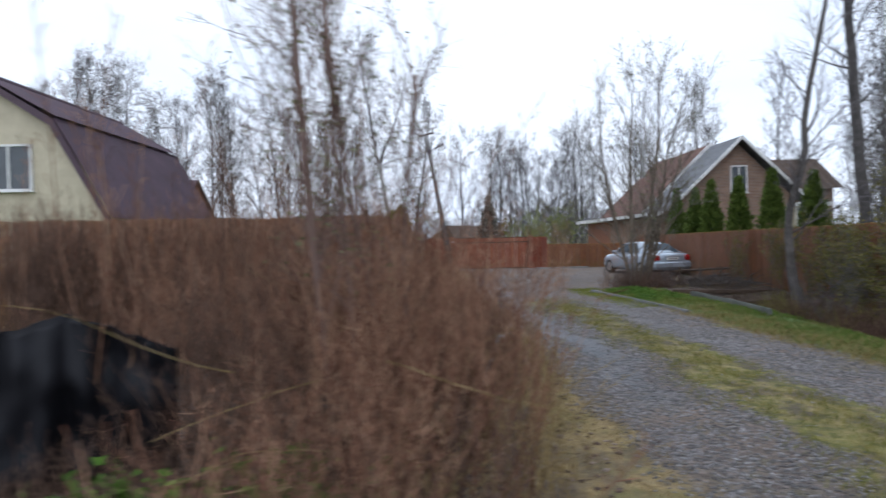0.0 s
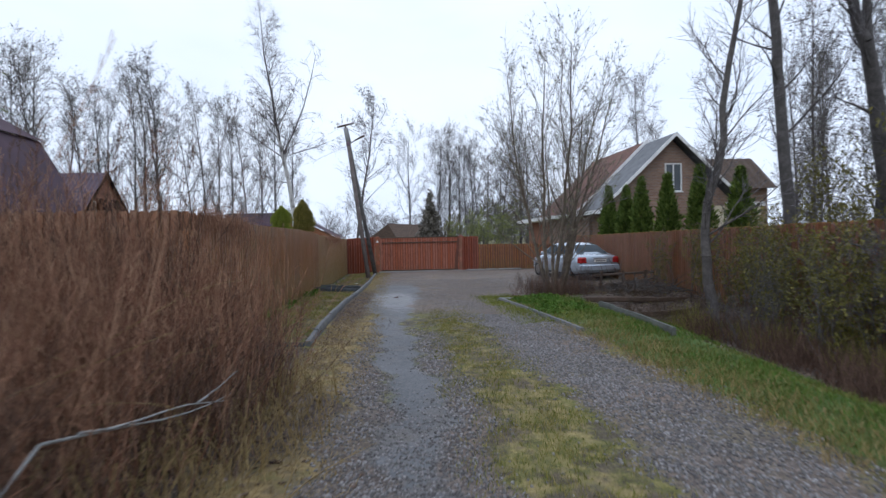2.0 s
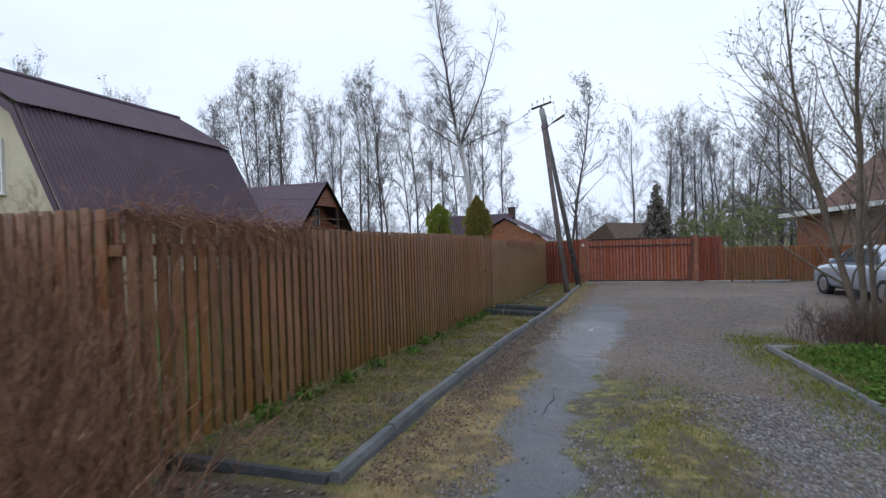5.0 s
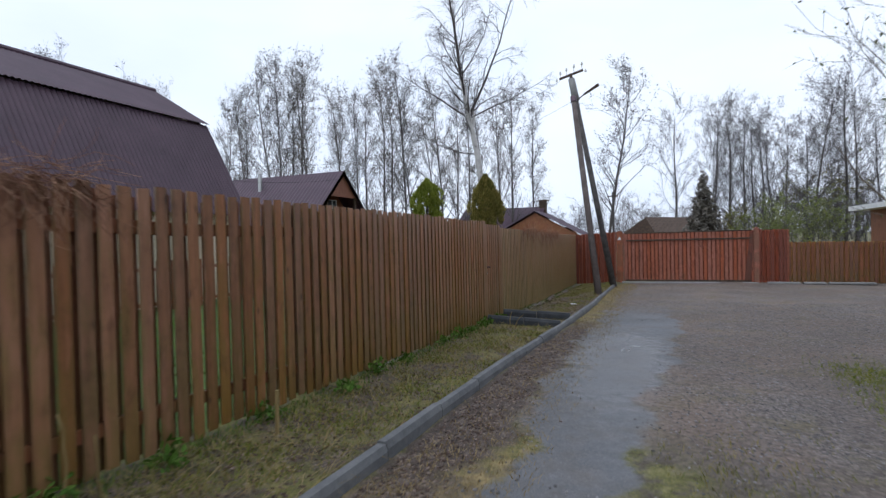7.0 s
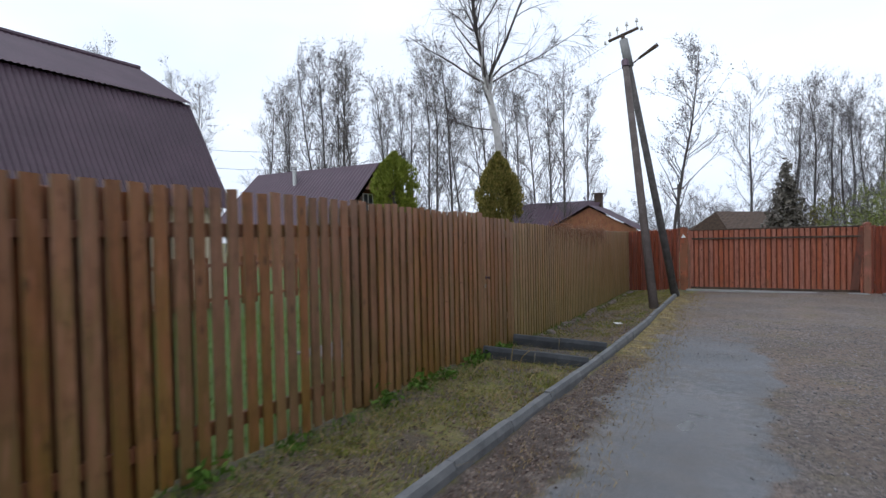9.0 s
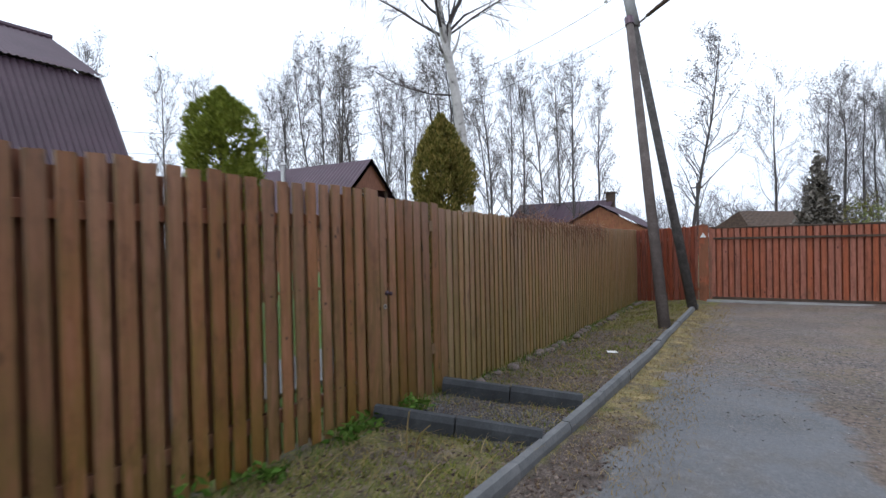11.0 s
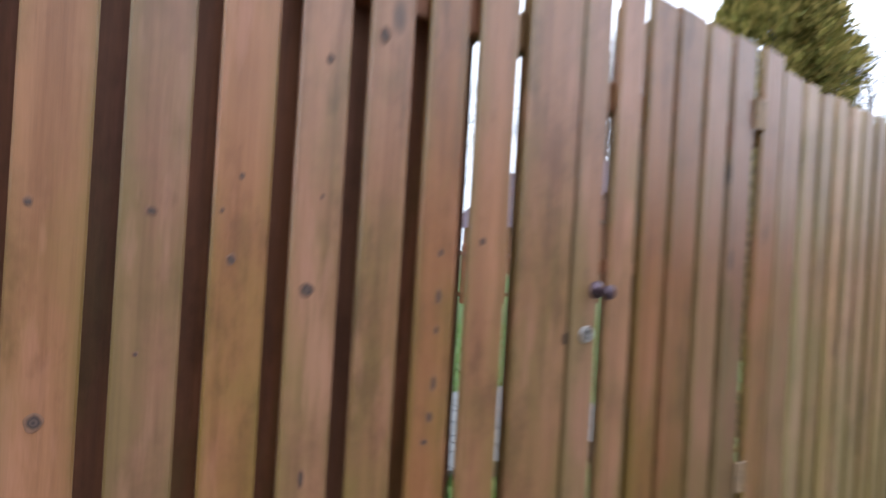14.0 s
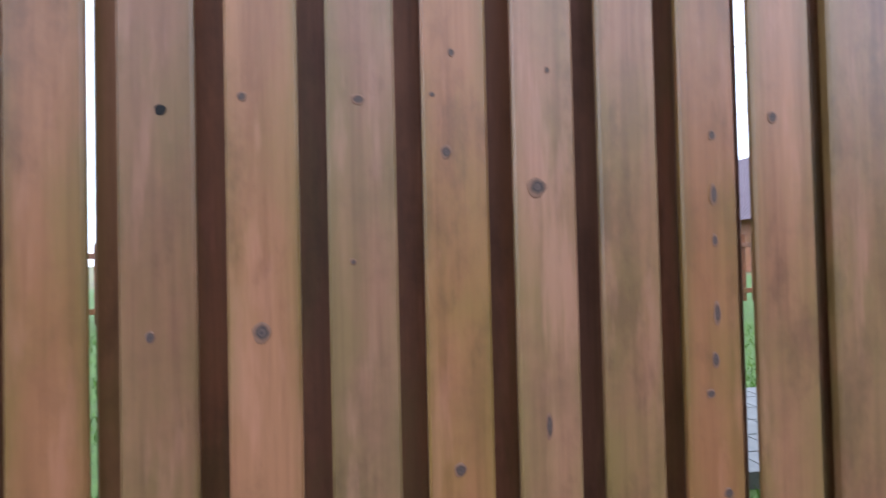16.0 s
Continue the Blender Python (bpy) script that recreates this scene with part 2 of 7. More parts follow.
BANK = leafy("yellow_green_bank_grass", (0.06, 0.095, 0.012), (0.13, 0.155, 0.027), (0.3, 0.24, 0.085), 0.8)
RED_TWIG = leafy("reddish_young_twigs", (0.13, 0.085, 0.07), (0.22, 0.145, 0.12), (0.31, 0.22, 0.18))
FRESH_GRASS = leafy("yellow_green_moss_grass", (0.11, 0.14, 0.018), (0.19, 0.22, 0.03), (0.3, 0.3, 0.06), 0.8)
LUSH = leafy("lush_green_grass", (0.05, 0.11, 0.012), (0.09, 0.18, 0.022), (0.16, 0.24, 0.045), 0.8)
LEAF_LITTER = leafy("dead_leaves", (0.045, 0.03, 0.027), (0.15, 0.1, 0.075), (0.36, 0.285, 0.24), 0.85)
GRAVEL_DARK = leafy("dark_crushed_stone", (0.07, 0.066, 0.068), (0.13, 0.12, 0.122), (0.22, 0.205, 0.205), 0.85)
TWIG_DARK = leafy("dark_birch_twigs", (0.05, 0.042, 0.04), (0.09, 0.076, 0.072), (0.14, 0.12, 0.112))
GRAVEL_BIT = leafy("grey_crushed_stone", (0.115, 0.108, 0.107), (0.2, 0.19, 0.188), (0.4, 0.385, 0.38), 0.75)
ROOF_PURPLE = mottled("dark_purple_brown_roof_sheet", [(0.3, (0.044, 0.023, 0.035)), (0.5, (0.06, 0.032, 0.048)), (0.7, (0.082, 0.045, 0.064))], 1.2, 0.55, 0, 0.1, 0.003, 25)
ROOF_GREY = mottled("grey_shingle_roof", [(0.3, (0.1, 0.105, 0.115)), (0.5, (0.16, 0.165, 0.175)), (0.7, (0.22, 0.225, 0.235))], 3, 0.9, 0, 0.4, 0.01, 40)
ROOF_BROWN = mottled("red_brown_tiled_roof", [(0.3, (0.10, 0.055, 0.045)), (0.5, (0.16, 0.09, 0.072)), (0.7, (0.22, 0.13, 0.10))], 3, 0.9, 0, 0.4, 0.01, 40)
WHITE = mottled("white_paint", [(0.3, (0.55, 0.55, 0.54)), (0.6, (0.78, 0.78, 0.76))], 3, 0.6, 0, 0.1, 0.003)
BEIGE = mottled("beige_wall", [(0.3, (0.42, 0.37, 0.26)), (0.6, (0.58, 0.52, 0.38))], 2, 0.85, 0, 0.2, 0.004)
DITCH = leafy("dark_tangled_stems", (0.04, 0.028, 0.022), (0.1, 0.07, 0.05), (0.2, 0.14, 0.095), 0.9)
DARKWOOD = mottled("dark_brown_timber", [(0.3, (0.03, 0.02, 0.015)), (0.5, (0.07, 0.045, 0.03)), (0.7, (0.12, 0.08, 0.055))], 5, 0.8, 0, 0.4)
METAL = mottled("dull_steel", [(0.3, (0.3, 0.3, 0.3)), (0.6, (0.5, 0.5, 0.49))], 12, 0.4, 0.9, 0.1, 0.002)
RUST = mottled("rusty_iron", [(0.3, (0.13, 0.08, 0.05)), (0.6, (0.28, 0.185, 0.1))], 40, 0.6, 0.2, 0.3, 0.003)
IRON = mottled("dark_worn_iron", [(0.3, (0.045, 0.03, 0.04)), (0.6, (0.12, 0.08, 0.1))], 40, 0.4, 0.6, 0.3, 0.003)
BLACK = mottled("black_plastic", [(0.3, (0.004, 0.004, 0.006)), (0.6, (0.01, 0.01, 0.013))], 6, 0.55, 0, 0.3, 0.01)
BLACK.node_tree.nodes["Principled BSDF"].inputs["Specular IOR Level"].default_value = 0.25

HOLE = mottled("black_hole", [(0.3, (0.004, 0.003, 0.003)), (0.6, (0.012, 0.009, 0.008))], 30, 0.9)
CARPAINT = mottled("silver_blue_car_paint", [(0.3, (0.36, 0.42, 0.49)), (0.6, (0.44, 0.5, 0.57))], 2, 0.25, 0.4, 0.02, 0.001)
CARPAINT.node_tree.nodes["Principled BSDF"].inputs["Coat Weight"].default_value = 0.8
CARGLASS = mottled("dark_car_glass", [(0.3, (0.05, 0.07, 0.085)), (0.6, (0.08, 0.1, 0.12))], 2, 0.05)
LAMP_RED = mottled("red_lamp_plastic", [(0.3, (0.22, 0.012, 0.012)), (0.6, (0.34, 0.02, 0.02))], 20, 0.2)
TYRE = mottled("black_rubber", [(0.3, (0.01, 0.01, 0.01)), (0.6, (0.03, 0.03, 0.03))], 30, 0.85)
WINDOW = mottled("window_glass", [(0.3, (0.05, 0.06, 0.07)), (0.6, (0.09, 0.1, 0.11))], 1.5, 0.08)
PORCELAIN = mottled("white_insulator", [(0.3, (0.5, 0.48, 0.45)), (0.6, (0.75, 0.73, 0.7))], 30, 0.25)
PUDDLE = mottled("still_water", [(0.3, (0.03, 0.03, 0.03)), (0.6, (0.05, 0.05, 0.048))], 3, 0.1)
PAVER = mottled("pale_paving_stone", [(0.3, (0.1, 0.1, 0.1)), (0.6, (0.16, 0.16, 0.155))], 5, 0.85)

# knots: dark heart, rings, and an edge that fades into the board
m, n, l, b = nodes_of("wood_knot", 0.65)
KNOT = m
tc = n.new("ShaderNodeTexCoord")
ctr = n.new("ShaderNodeVectorMath")
ctr.operation = "SUBTRACT"
ctr.inputs[1].default_value = (0.5, 0.5, 0.5)
l.new(tc.outputs["Generated"], ctr.inputs[0])
flat_v = n.new("ShaderNodeVectorMath")
flat_v.operation = "MULTIPLY"
flat_v.inputs[1].default_value = (0, 1, 1)
l.new(ctr.outputs[0], flat_v.inputs[0])
dist_v = n.new("ShaderNodeVectorMath")
dist_v.operation = "LENGTH"
l.new(flat_v.outputs[0], dist_v.inputs[0])
kv, krnd = coords(n, l)
rad_k = calc(n, l, "ADD", dist_v.outputs["Value"], calc(n, l, "MULTIPLY", calc(n, l, "SUBTRACT", noise_node(n, l, kv, 70, 4), 0.5), 0.4))
kcol = ramp(n, l, rad_k, [(0.03, (0.042, 0.027, 0.024)), (0.13, (0.1, 0.062, 0.05)), (0.22, (0.035, 0.022, 0.018)), (0.3, (0.1, 0.054, 0.034)), (0.42, (0.2, 0.1, 0.057))])
l.new(kcol, b.inputs["Base Color"])

# brick wall material for the far house: single bricks stay under a few centimetres of picture
m, n, l, b = nodes_of("brown_brick", 0.9)
BRICK = m
v, _ = coords(n, l, (1, 1, 1), False)
sep = n.new("ShaderNodeSeparateXYZ")
l.new(v, sep.inputs[0])
comb = n.new("ShaderNodeCombineXYZ")
l.new(calc(n, l, "ADD", sep.outputs[0], sep.outputs[1]), comb.inputs[0])
l.new(sep.outputs[2], comb.inputs[1])
bt = n.new("ShaderNodeTexBrick")
bt.inputs["Scale"].default_value = 1.0
bt.inputs["Brick Width"].default_value, bt.inputs["Row Height"].default_value, bt.inputs["Mortar Size"].default_value = 0.25, 0.077, 0.009
bt.inputs["Color1"].default_value, bt.inputs["Color2"].default_value, bt.inputs["Mortar"].default_value = (0.22, 0.12, 0.08, 1), (0.33, 0.2, 0.13, 1), (0.3, 0.28, 0.25, 1)
l.new(comb.outputs[0], bt.inputs["Vector"])
l.new(mix(n, l, calc(n, l, "MULTIPLY", noise_node(n, l, v, 1.5), 0.6), bt.outputs["Color"], (0.12, 0.08, 0.06)), b.inputs["Base Color"])
bump(n, l, b, bt.outputs["Fac"], -0.4, 0.01)

# ground: gravel, grass, straw, litter and packed earth by the mesh's own masks
m, n, l, b = nodes_of("ground_cover", 0.92)
GROUND = m
v, _ = coords(n, l, (1, 1, 1), False)


def mask(name):
    a = n.new("ShaderNodeAttribute")
    a.attribute_name = name
    return a.outputs["Fac"]


fine = noise_node(n, l, v, 55, 5, 0.75)
mid_n = noise_node(n, l, v, 7, 5, 0.65)
big_n = noise_node(n, l, v, 0.9, 4, 0.6)
vor = n.new("ShaderNodeTexVoronoi")
vor.inputs["Scale"].default_value = 62
l.new(v, vor.inputs["Vector"])
stones = ramp(n, l, vor.outputs["Color"], [(0.1, (0.045, 0.039, 0.036)), (0.5, (0.13, 0.112, 0.102)), (0.9, (0.31, 0.275, 0.255))])
gravel_c = mix(n, l, calc(n, l, "MULTIPLY", mid_n, 0.75), stones, (0.15, 0.128, 0.116))
gravel_c = mix(n, l, ramp(n, l, big_n, [(0.42, (0, 0, 0)), (0.64, (0.75, 0.75, 0.75))]), gravel_c, (0.2, 0.148, 0.115))
moss_n = noise_node(n, l, v, 1.7, 5, 0.7)
wide_n = noise_node(n, l, v, 0.33, 4, 0.6)
gravel_c = mix(n, l, ramp(n, l, moss_n, [(0.5, (0, 0, 0)), (0.68, (0.75, 0.75, 0.75))]), gravel_c, (0.14, 0.118, 0.06))
gravel_c = mix(n, l, ramp(n, l, wide_n, [(0.42, (0.5, 0.5, 0.5)), (0.58, (0, 0, 0))]), gravel_c, (0.11, 0.086, 0.07))
rough_n = noise_node(n, l, v, 19, 6, 0.8)
gravel_c = mix(n, l, 0.8, gravel_c, ramp(n, l, rough_n, [(0.36, (0.35, 0.33, 0.32)), (0.5, (0.95, 0.93, 0.92)), (0.63, (1.5, 1.48, 1.46))]), "MULTIPLY")
packed_c = ramp(n, l, calc(n, l, "ADD", calc(n, l, "MULTIPLY", fine, 0.5), calc(n, l, "MULTIPLY", big_n, 0.5)), [(0.35, (0.09, 0.094, 0.1)), (0.6, (0.17, 0.175, 0.185))])
packed_c = mix(n, l, ramp(n, l, moss_n, [(0.48, (0, 0, 0)), (0.7, (0.7, 0.7, 0.7))]), packed_c, (0.145, 0.125, 0.105))
packed_c = mix(n, l, ramp(n, l, vor.outputs["Color"], [(0.55, (0, 0, 0)), (0.95, (0.55, 0.55, 0.55))]), packed_c, (0.24, 0.23, 0.225))
grass_c = ramp(n, l, calc(n, l, "ADD", calc(n, l, "MULTIPLY", fine, 0.5), calc(n, l, "MULTIPLY", mid_n, 0.5)), [(0.37, (0.045, 0.04, 0.018)), (0.485, (0.13, 0.128, 0.03)), (0.6, (0.265, 0.23, 0.075))])
soil_n = noise_node(n, l, v, 2.6, 6, 0.72)
soil = ramp(n, l, soil_n, [(0.46, (0, 0, 0)), (0.56, (0.9, 0.9, 0.9))])
soil_c = ramp(n, l, fine, [(0.35, (0.035, 0.027, 0.022)), (0.6, (0.11, 0.087, 0.066))])
grass_c = mix(n, l, soil, grass_c, soil_c)
straw_moss = ramp(n, l, noise_node(n, l, v, 3.4, 5, 0.7), [(0.48, (0, 0, 0)), (0.62, (0.8, 0.8, 0.8))])
straw_c = ramp(n, l, calc(n, l, "ADD", calc(n, l, "MULTIPLY", fine, 0.55), calc(n, l, "MULTIPLY", mid_n, 0.45)), [(0.35, (0.14, 0.098, 0.045)), (0.52, (0.29, 0.215, 0.095)), (0.66, (0.4, 0.315, 0.16))])
straw_c = mix(n, l, straw_moss, straw_c, (0.16, 0.15, 0.05))
straw_c = mix(n, l, calc(n, l, "MULTIPLY", soil, 0.75), straw_c, soil_c)
litter_c = ramp(n, l, calc(n, l, "ADD", calc(n, l, "MULTIPLY", fine, 0.55), calc(n, l, "MULTIPLY", mid_n, 0.45)), [(0.36, (0.022, 0.016, 0.013)), (0.52, (0.085, 0.063, 0.05)), (0.66, (0.25, 0.2, 0.165))])
lush_c = ramp(n, l, calc(n, l, "ADD", calc(n, l, "MULTIPLY", fine, 0.5), calc(n, l, "MULTIPLY", mid_n, 0.5)), [(0.35, (0.03, 0.055, 0.01)), (0.6, (0.085, 0.15, 0.022))])
col = grass_c
for name, c in (("straw", straw_c), ("lush", lush_c), ("litter", litter_c), ("gravel", gravel_c), ("packed", packed_c)):
    edge = calc(n, l, "ADD", mask(name), calc(n, l, "ADD", calc(n, l, "MULTIPLY", calc(n, l, "SUBTRACT", mid_n, 0.5), 1.1), calc(n, l, "MULTIPLY", calc(n, l, "SUBTRACT", moss_n, 0.5), 0.9)))
    col = mix(n, l, ramp(n, l, edge, [(0.32, (0, 0, 0)), (0.7, (1, 1, 1))]), col, c)
col = mix(n, l, calc(n, l, "MULTIPLY", calc(n, l, "MULTIPLY", mask("wet"), mid_n), 0.45), col, (0.06, 0.06, 0.064))
l.new(col, b.inputs["Base Color"])
wet = ramp(n, l, calc(n, l, "ADD", mask("wet"), calc(n, l, "SUBTRACT", mid_n, 0.5)), [(0.3, (0, 0, 0)), (0.75, (1, 1, 1))])
l.new(calc(n, l, "SUBTRACT", 0.92, calc(n, l, "MULTIPLY", wet, 0.55)), b.inputs["Roughness"])
bump(n, l, b, calc(n, l, "ADD", calc(n, l, "MULTIPLY", fine, 0.7), calc(n, l, "MULTIPLY", mid_n, 0.6)), 0.8, 0.02)


# ---- mesh helpers ----
def empty(name, m, label, category, group="", kind=""):
    ob = new(name)
    ob.matrix_world = m
    return tagged(ob, label, category, group, kind)


def link_mesh(name, me, material, parent=None, label="", m=None):
    if material is not None and not me.materials:
        me.materials.append(material)
    ob = new(name, me)
    if parent is not None:
        ob.parent = parent
    if m is not None:
        ob.matrix_local = m
    if label:
        tagged(ob, label)
    return ob


def part(name, bm, material, parent=None, label="", m=None, smooth=False):
    me = bpy.data.meshes.new(name)
    if smooth:
        for f in bm.faces:
            f.smooth = True
    bm.normal_update()
    bm.to_mesh(me)
    bm.free()
    return link_mesh(name, me, material, parent, label, m)


def raw(name, verts, faces, smooth=False):
    me = bpy.data.meshes.new(name)
    me.from_pydata([tuple(p) for p in verts], [], [tuple(int(i) for i in f) for f in faces])
    if smooth:
        me.shade_smooth()
    me.update()
    return me


def fast(name, verts, tris):
    """A triangle mesh out of numpy arrays."""
    me = bpy.data.meshes.new(name)
    verts, tris = np.asarray(verts, np.float32), np.asarray(tris, np.int32)
    me.vertices.add(len(verts))
    me.vertices.foreach_set("co", verts.ravel())
    me.loops.add(tris.size)
    me.loops.foreach_set("vertex_index", tris.ravel())
    me.polygons.add(len(tris))
    me.polygons.foreach_set("loop_start", np.arange(0, tris.size, 3, dtype=np.int32))
    me.polygons.foreach_set("loop_total", np.full(len(tris), 3, np.int32))
    me.update(calc_edges=True)
    me.validate()
    return me


def box(bm, x0, y0, z0, x1, y1, z1, bevel=0.0):
    r = bmesh.ops.create_cube(bm, size=1, matrix=Matrix.Translation(((x0 + x1) / 2, (y0 + y1) / 2, (z0 + z1) / 2)) @ Matrix.Diagonal((x1 - x0, y1 - y0, z1 - z0, 1)))
    if bevel:
        es = list({e for v_ in r["verts"] for e in v_.link_edges})
        bmesh.ops.bevel(bm, geom=es, offset=bevel, segments=1, affect="EDGES")
    return bm


def cube(x0, y0, z0, x1, y1, z1, bevel=0.0):
    return box(bmesh.new(), x0, y0, z0, x1, y1, z1, bevel)


def rod(bm, a, b_, r0, r1=None, sides=8):
    """A tapered round bar from a to b."""
    a, b_ = Vector(a), Vector(b_)
    d = b_ - a
    m_ = Matrix.Translation((a + b_) / 2) @ d.to_track_quat("Z", "Y").to_matrix().to_4x4()
    bmesh.ops.create_cone(bm, cap_ends=True, segments=sides, radius1=r0, radius2=r0 if r1 is None else r1, depth=d.length, matrix=m_)
    return bm


def solid(points, y0, y1, axis="y"):
    """A prism over an outline of (x, z) points, from y0 to y1."""
    bm = bmesh.new()
    a = [bm.verts.new((x, y0, z)) for x, z in points]
    c = [bm.verts.new((x, y1, z)) for x, z in points]
    bm.faces.new(a[::-1])
    bm.faces.new(c)
    k = len(points)
    for i in range(k):
        bm.faces.new((a[i], a[(i + 1) % k], c[(i + 1) % k], c[i]))
    bmesh.ops.recalc_face_normals(bm, faces=bm.faces)
    return bm


def step(a, b_, t):
    t = np.clip((t - a) / (b_ - a), 0, 1)
    return t * t * (3 - 2 * t)


# ---- ground form ----
def road_z(y):
    return np.interp(y, [-50, 8, 12, 15, 20, 32, 60], [0.28, 0.28, 0.21, 0.15, 0.01, 0.0, 0.0])


def foot_z(y):
    """Height of the soil at the foot of the long fence."""
    return np.interp(y, [0, 11, 13, 16, 18, 21, 22.5, 25.7, 32, 60], [0.33, 0.33, 0.31, 0.21, 0.16, 0.13, 0.04, -0.06, -0.1, 0.0])


def kerb_x(y):
    return np.interp(y, [11.4, 13.0, 17.0, 18.6, 21.0, 25.0, 30.6], [0.85, 0.8, 0.785, 0.8, 0.89, 1.03, 1.08])


def ripple(x, y):
    return 0.012 * np.sin(3.1 * x + 1.7 * np.sin(1.3 * y)) * np.sin(2.3 * y + 0.9 * x) + 0.02 * np.sin(0.9 * x + 0.4) * np.sin(0.7 * y + 1.1)


def ground_z(x, y):
    x, y = np.asarray(x, float), np.asarray(y, float)
    z = road_z(y) + 0 * x
    # verge between kerb and fence, and the garden behind it
    verge = np.where(x < -0.3, foot_z(y), foot_z(y) + (road_z(y) + 0.03 - foot_z(y)) * np.clip((x + 0.3) / 1.1, 0, 1))
    on = step(kerb_x(y) + 0.06, kerb_x(y) - 0.02, x) * step(11.25, 11.45, y) * step(36, 33, y)
    z = z * (1 - on) + verge * on
    # rough ground under the weeds before the verge
    z = z + 0.06 * step(1.2, 0.2, x) * step(11.2, 10.6, y)
    # the wheel tracks are worn, the strip between them stands up
    track = np.exp(-((x - 2.2) / 0.4) ** 2) + np.exp(-((x - 4.3) / 0.45) ** 2)
    z = z - 0.035 * track * step(17, 14, y)
    # planted bed at the edge of the drive, then the ditch
    bed = step(5.05, 5.3, x) * step(18.5, 17.4, y) * step(10.5, 12.0, y)
    z = z + 0.06 * bed
    ditch = step(5.9 + 0.5 * step(8, 11, y), 7.3, x) * step(17.5, 15.5, y) * step(10.5, 8.4, x - 0.0 * y)
    z = z - 0.38 * ditch
    z = z - 0.022 * np.exp(-((x - 2.12) / 0.24) ** 2 - ((y - 19.25) / 0.36) ** 2)
    z = z + ripple(x, y) * np.where((np.abs(x) < 30) & (y < 60), 1.0, 0.0)
    z = z + 0.9 * step(60, 250, np.hypot(x, y - 15))
    return z


def bands(lo, hi, fine_step, far):
    """Grid lines: fine in the middle, ever wider towards the horizon."""
    inner = list(np.arange(lo, hi + 1e-6, fine_step))
    out, s, p = [], fine_step, inner[-1]
    while p < far:
        s *= 1.25
        p += s
        out.append(p)
    left, s, p = [], fine_step, inner[0]
    while p > -far:
        s *= 1.25
        p -= s
        left.append(p)
    return np.array(left[::-1] + inner + out)


def masks(x, y):
    """How much of each ground cover lies at a place."""
    wob = 0.07 * np.sin(1.9 * y + 1.0) + 0.06 * np.sin(4.7 * y + 2.0 * x) + 0.05 * np.sin(9.3 * y + 5.0 * x)
    xw = x + wob
    lt = step(1.5, 2.05, xw) * step(3.0, 2.4, xw)
    rt = step(3.3 + 0.3 * step(11, 7, y), 3.9 + 0.2 * step(11, 7, y), xw) * step(5.3, 4.65, xw)
    yard = step(13.6, 16.2, y + 0.5 * np.sin(2.2 * x)) * step(1.15, 1.7, xw) * step(5.3 + 9 * step(17.3, 18.6, y), 4.9 + 8.6 * step(17.3, 18.6, y), x)
    yard = yard * step(33, 32, y)
    gravel = np.clip(rt * step(18, 15, y) + yard + 0.75 * lt * step(9, 7, y), 0, 1)
    mid_x = np.interp(y, [5, 9, 13.5, 17, 20], [2.3, 2.28, 1.98, 2.0, 2.1])
    half_x = np.interp(y, [8, 14, 18, 21], [0.26, 0.3, 0.6, 0.75])
    core = step(half_x + 0.16, half_x - 0.16, np.abs(xw - mid_x))
    packed = np.clip(core * step(5.0, 8.0, y), 0, 1) * step(27, 21, y)
    gravel = np.clip(gravel + 0.85 * (step(1.45, 1.75, xw) * step(3.0, 2.7, xw) - core) * step(14, 11, y) * step(4.5, 5.5, y), 0, 1)
    straw = step(0.75, 1.0, xw) * step(2.25, 1.6, xw) + 0.45 * step(2.7, 2.9, xw) * step(3.9, 3.5, xw)
    straw = np.clip(straw, 0, 1) * step(32, 30, y) * (1 - 0.6 * step(13.5, 15.5, y) * step(22, 20, y)) * (1 - 0.4 * step(19, 21, y))
    litter = step(1.25, 0.75, xw) * step(11.6, 11.0, y) * step(-12, -9, x)
    bare = np.exp(-((xw - 1.3) / 0.3) ** 2 - ((y - 8.0) / 0.8) ** 2)
    litter = np.clip(litter + 1.2 * bare, 0, 1)
    straw = straw * (1 - bare)
    verge = step(kerb_x(y) + 0.1, kerb_x(y) - 0.05, x) * step(-0.6, -0.4, x) * step(11.2, 11.6, y)
    litter = np.clip(litter + 0.95 * step(kerb_x(y), kerb_x(y) + 0.08, x) * step(1.75, 1.2, xw) * step(12.5, 15.0, y) * step(24, 20, y) + 0.38 * verge + 0.33 * verge * step(21, 22, y) * step(28, 26, y) + step(6.2, 6.9, x) * step(19.5, 18, y), 0, 1)
    lush = np.clip(step(5.0, 5.3, x) * step(6.9, 6.3, x) * step(18.2, 17.2, y) + step(-0.5, -0.8, x) * step(10.9, 11.2, y) * step(40, 36, y), 0, 1) * 0.9
    wet = np.exp(-((x - 2.05) / 0.75) ** 2 - ((y - 19.0) / 2.6) ** 2) + 0.35 * lt * step(6, 9, y) * step(19, 16, y)
    return {"wet": np.clip(wet, 0, 1), "gravel": gravel, "packed": packed, "straw": straw * (1 - lush), "litter": litter, "lush": lush * (1 - 0.7 * litter)}


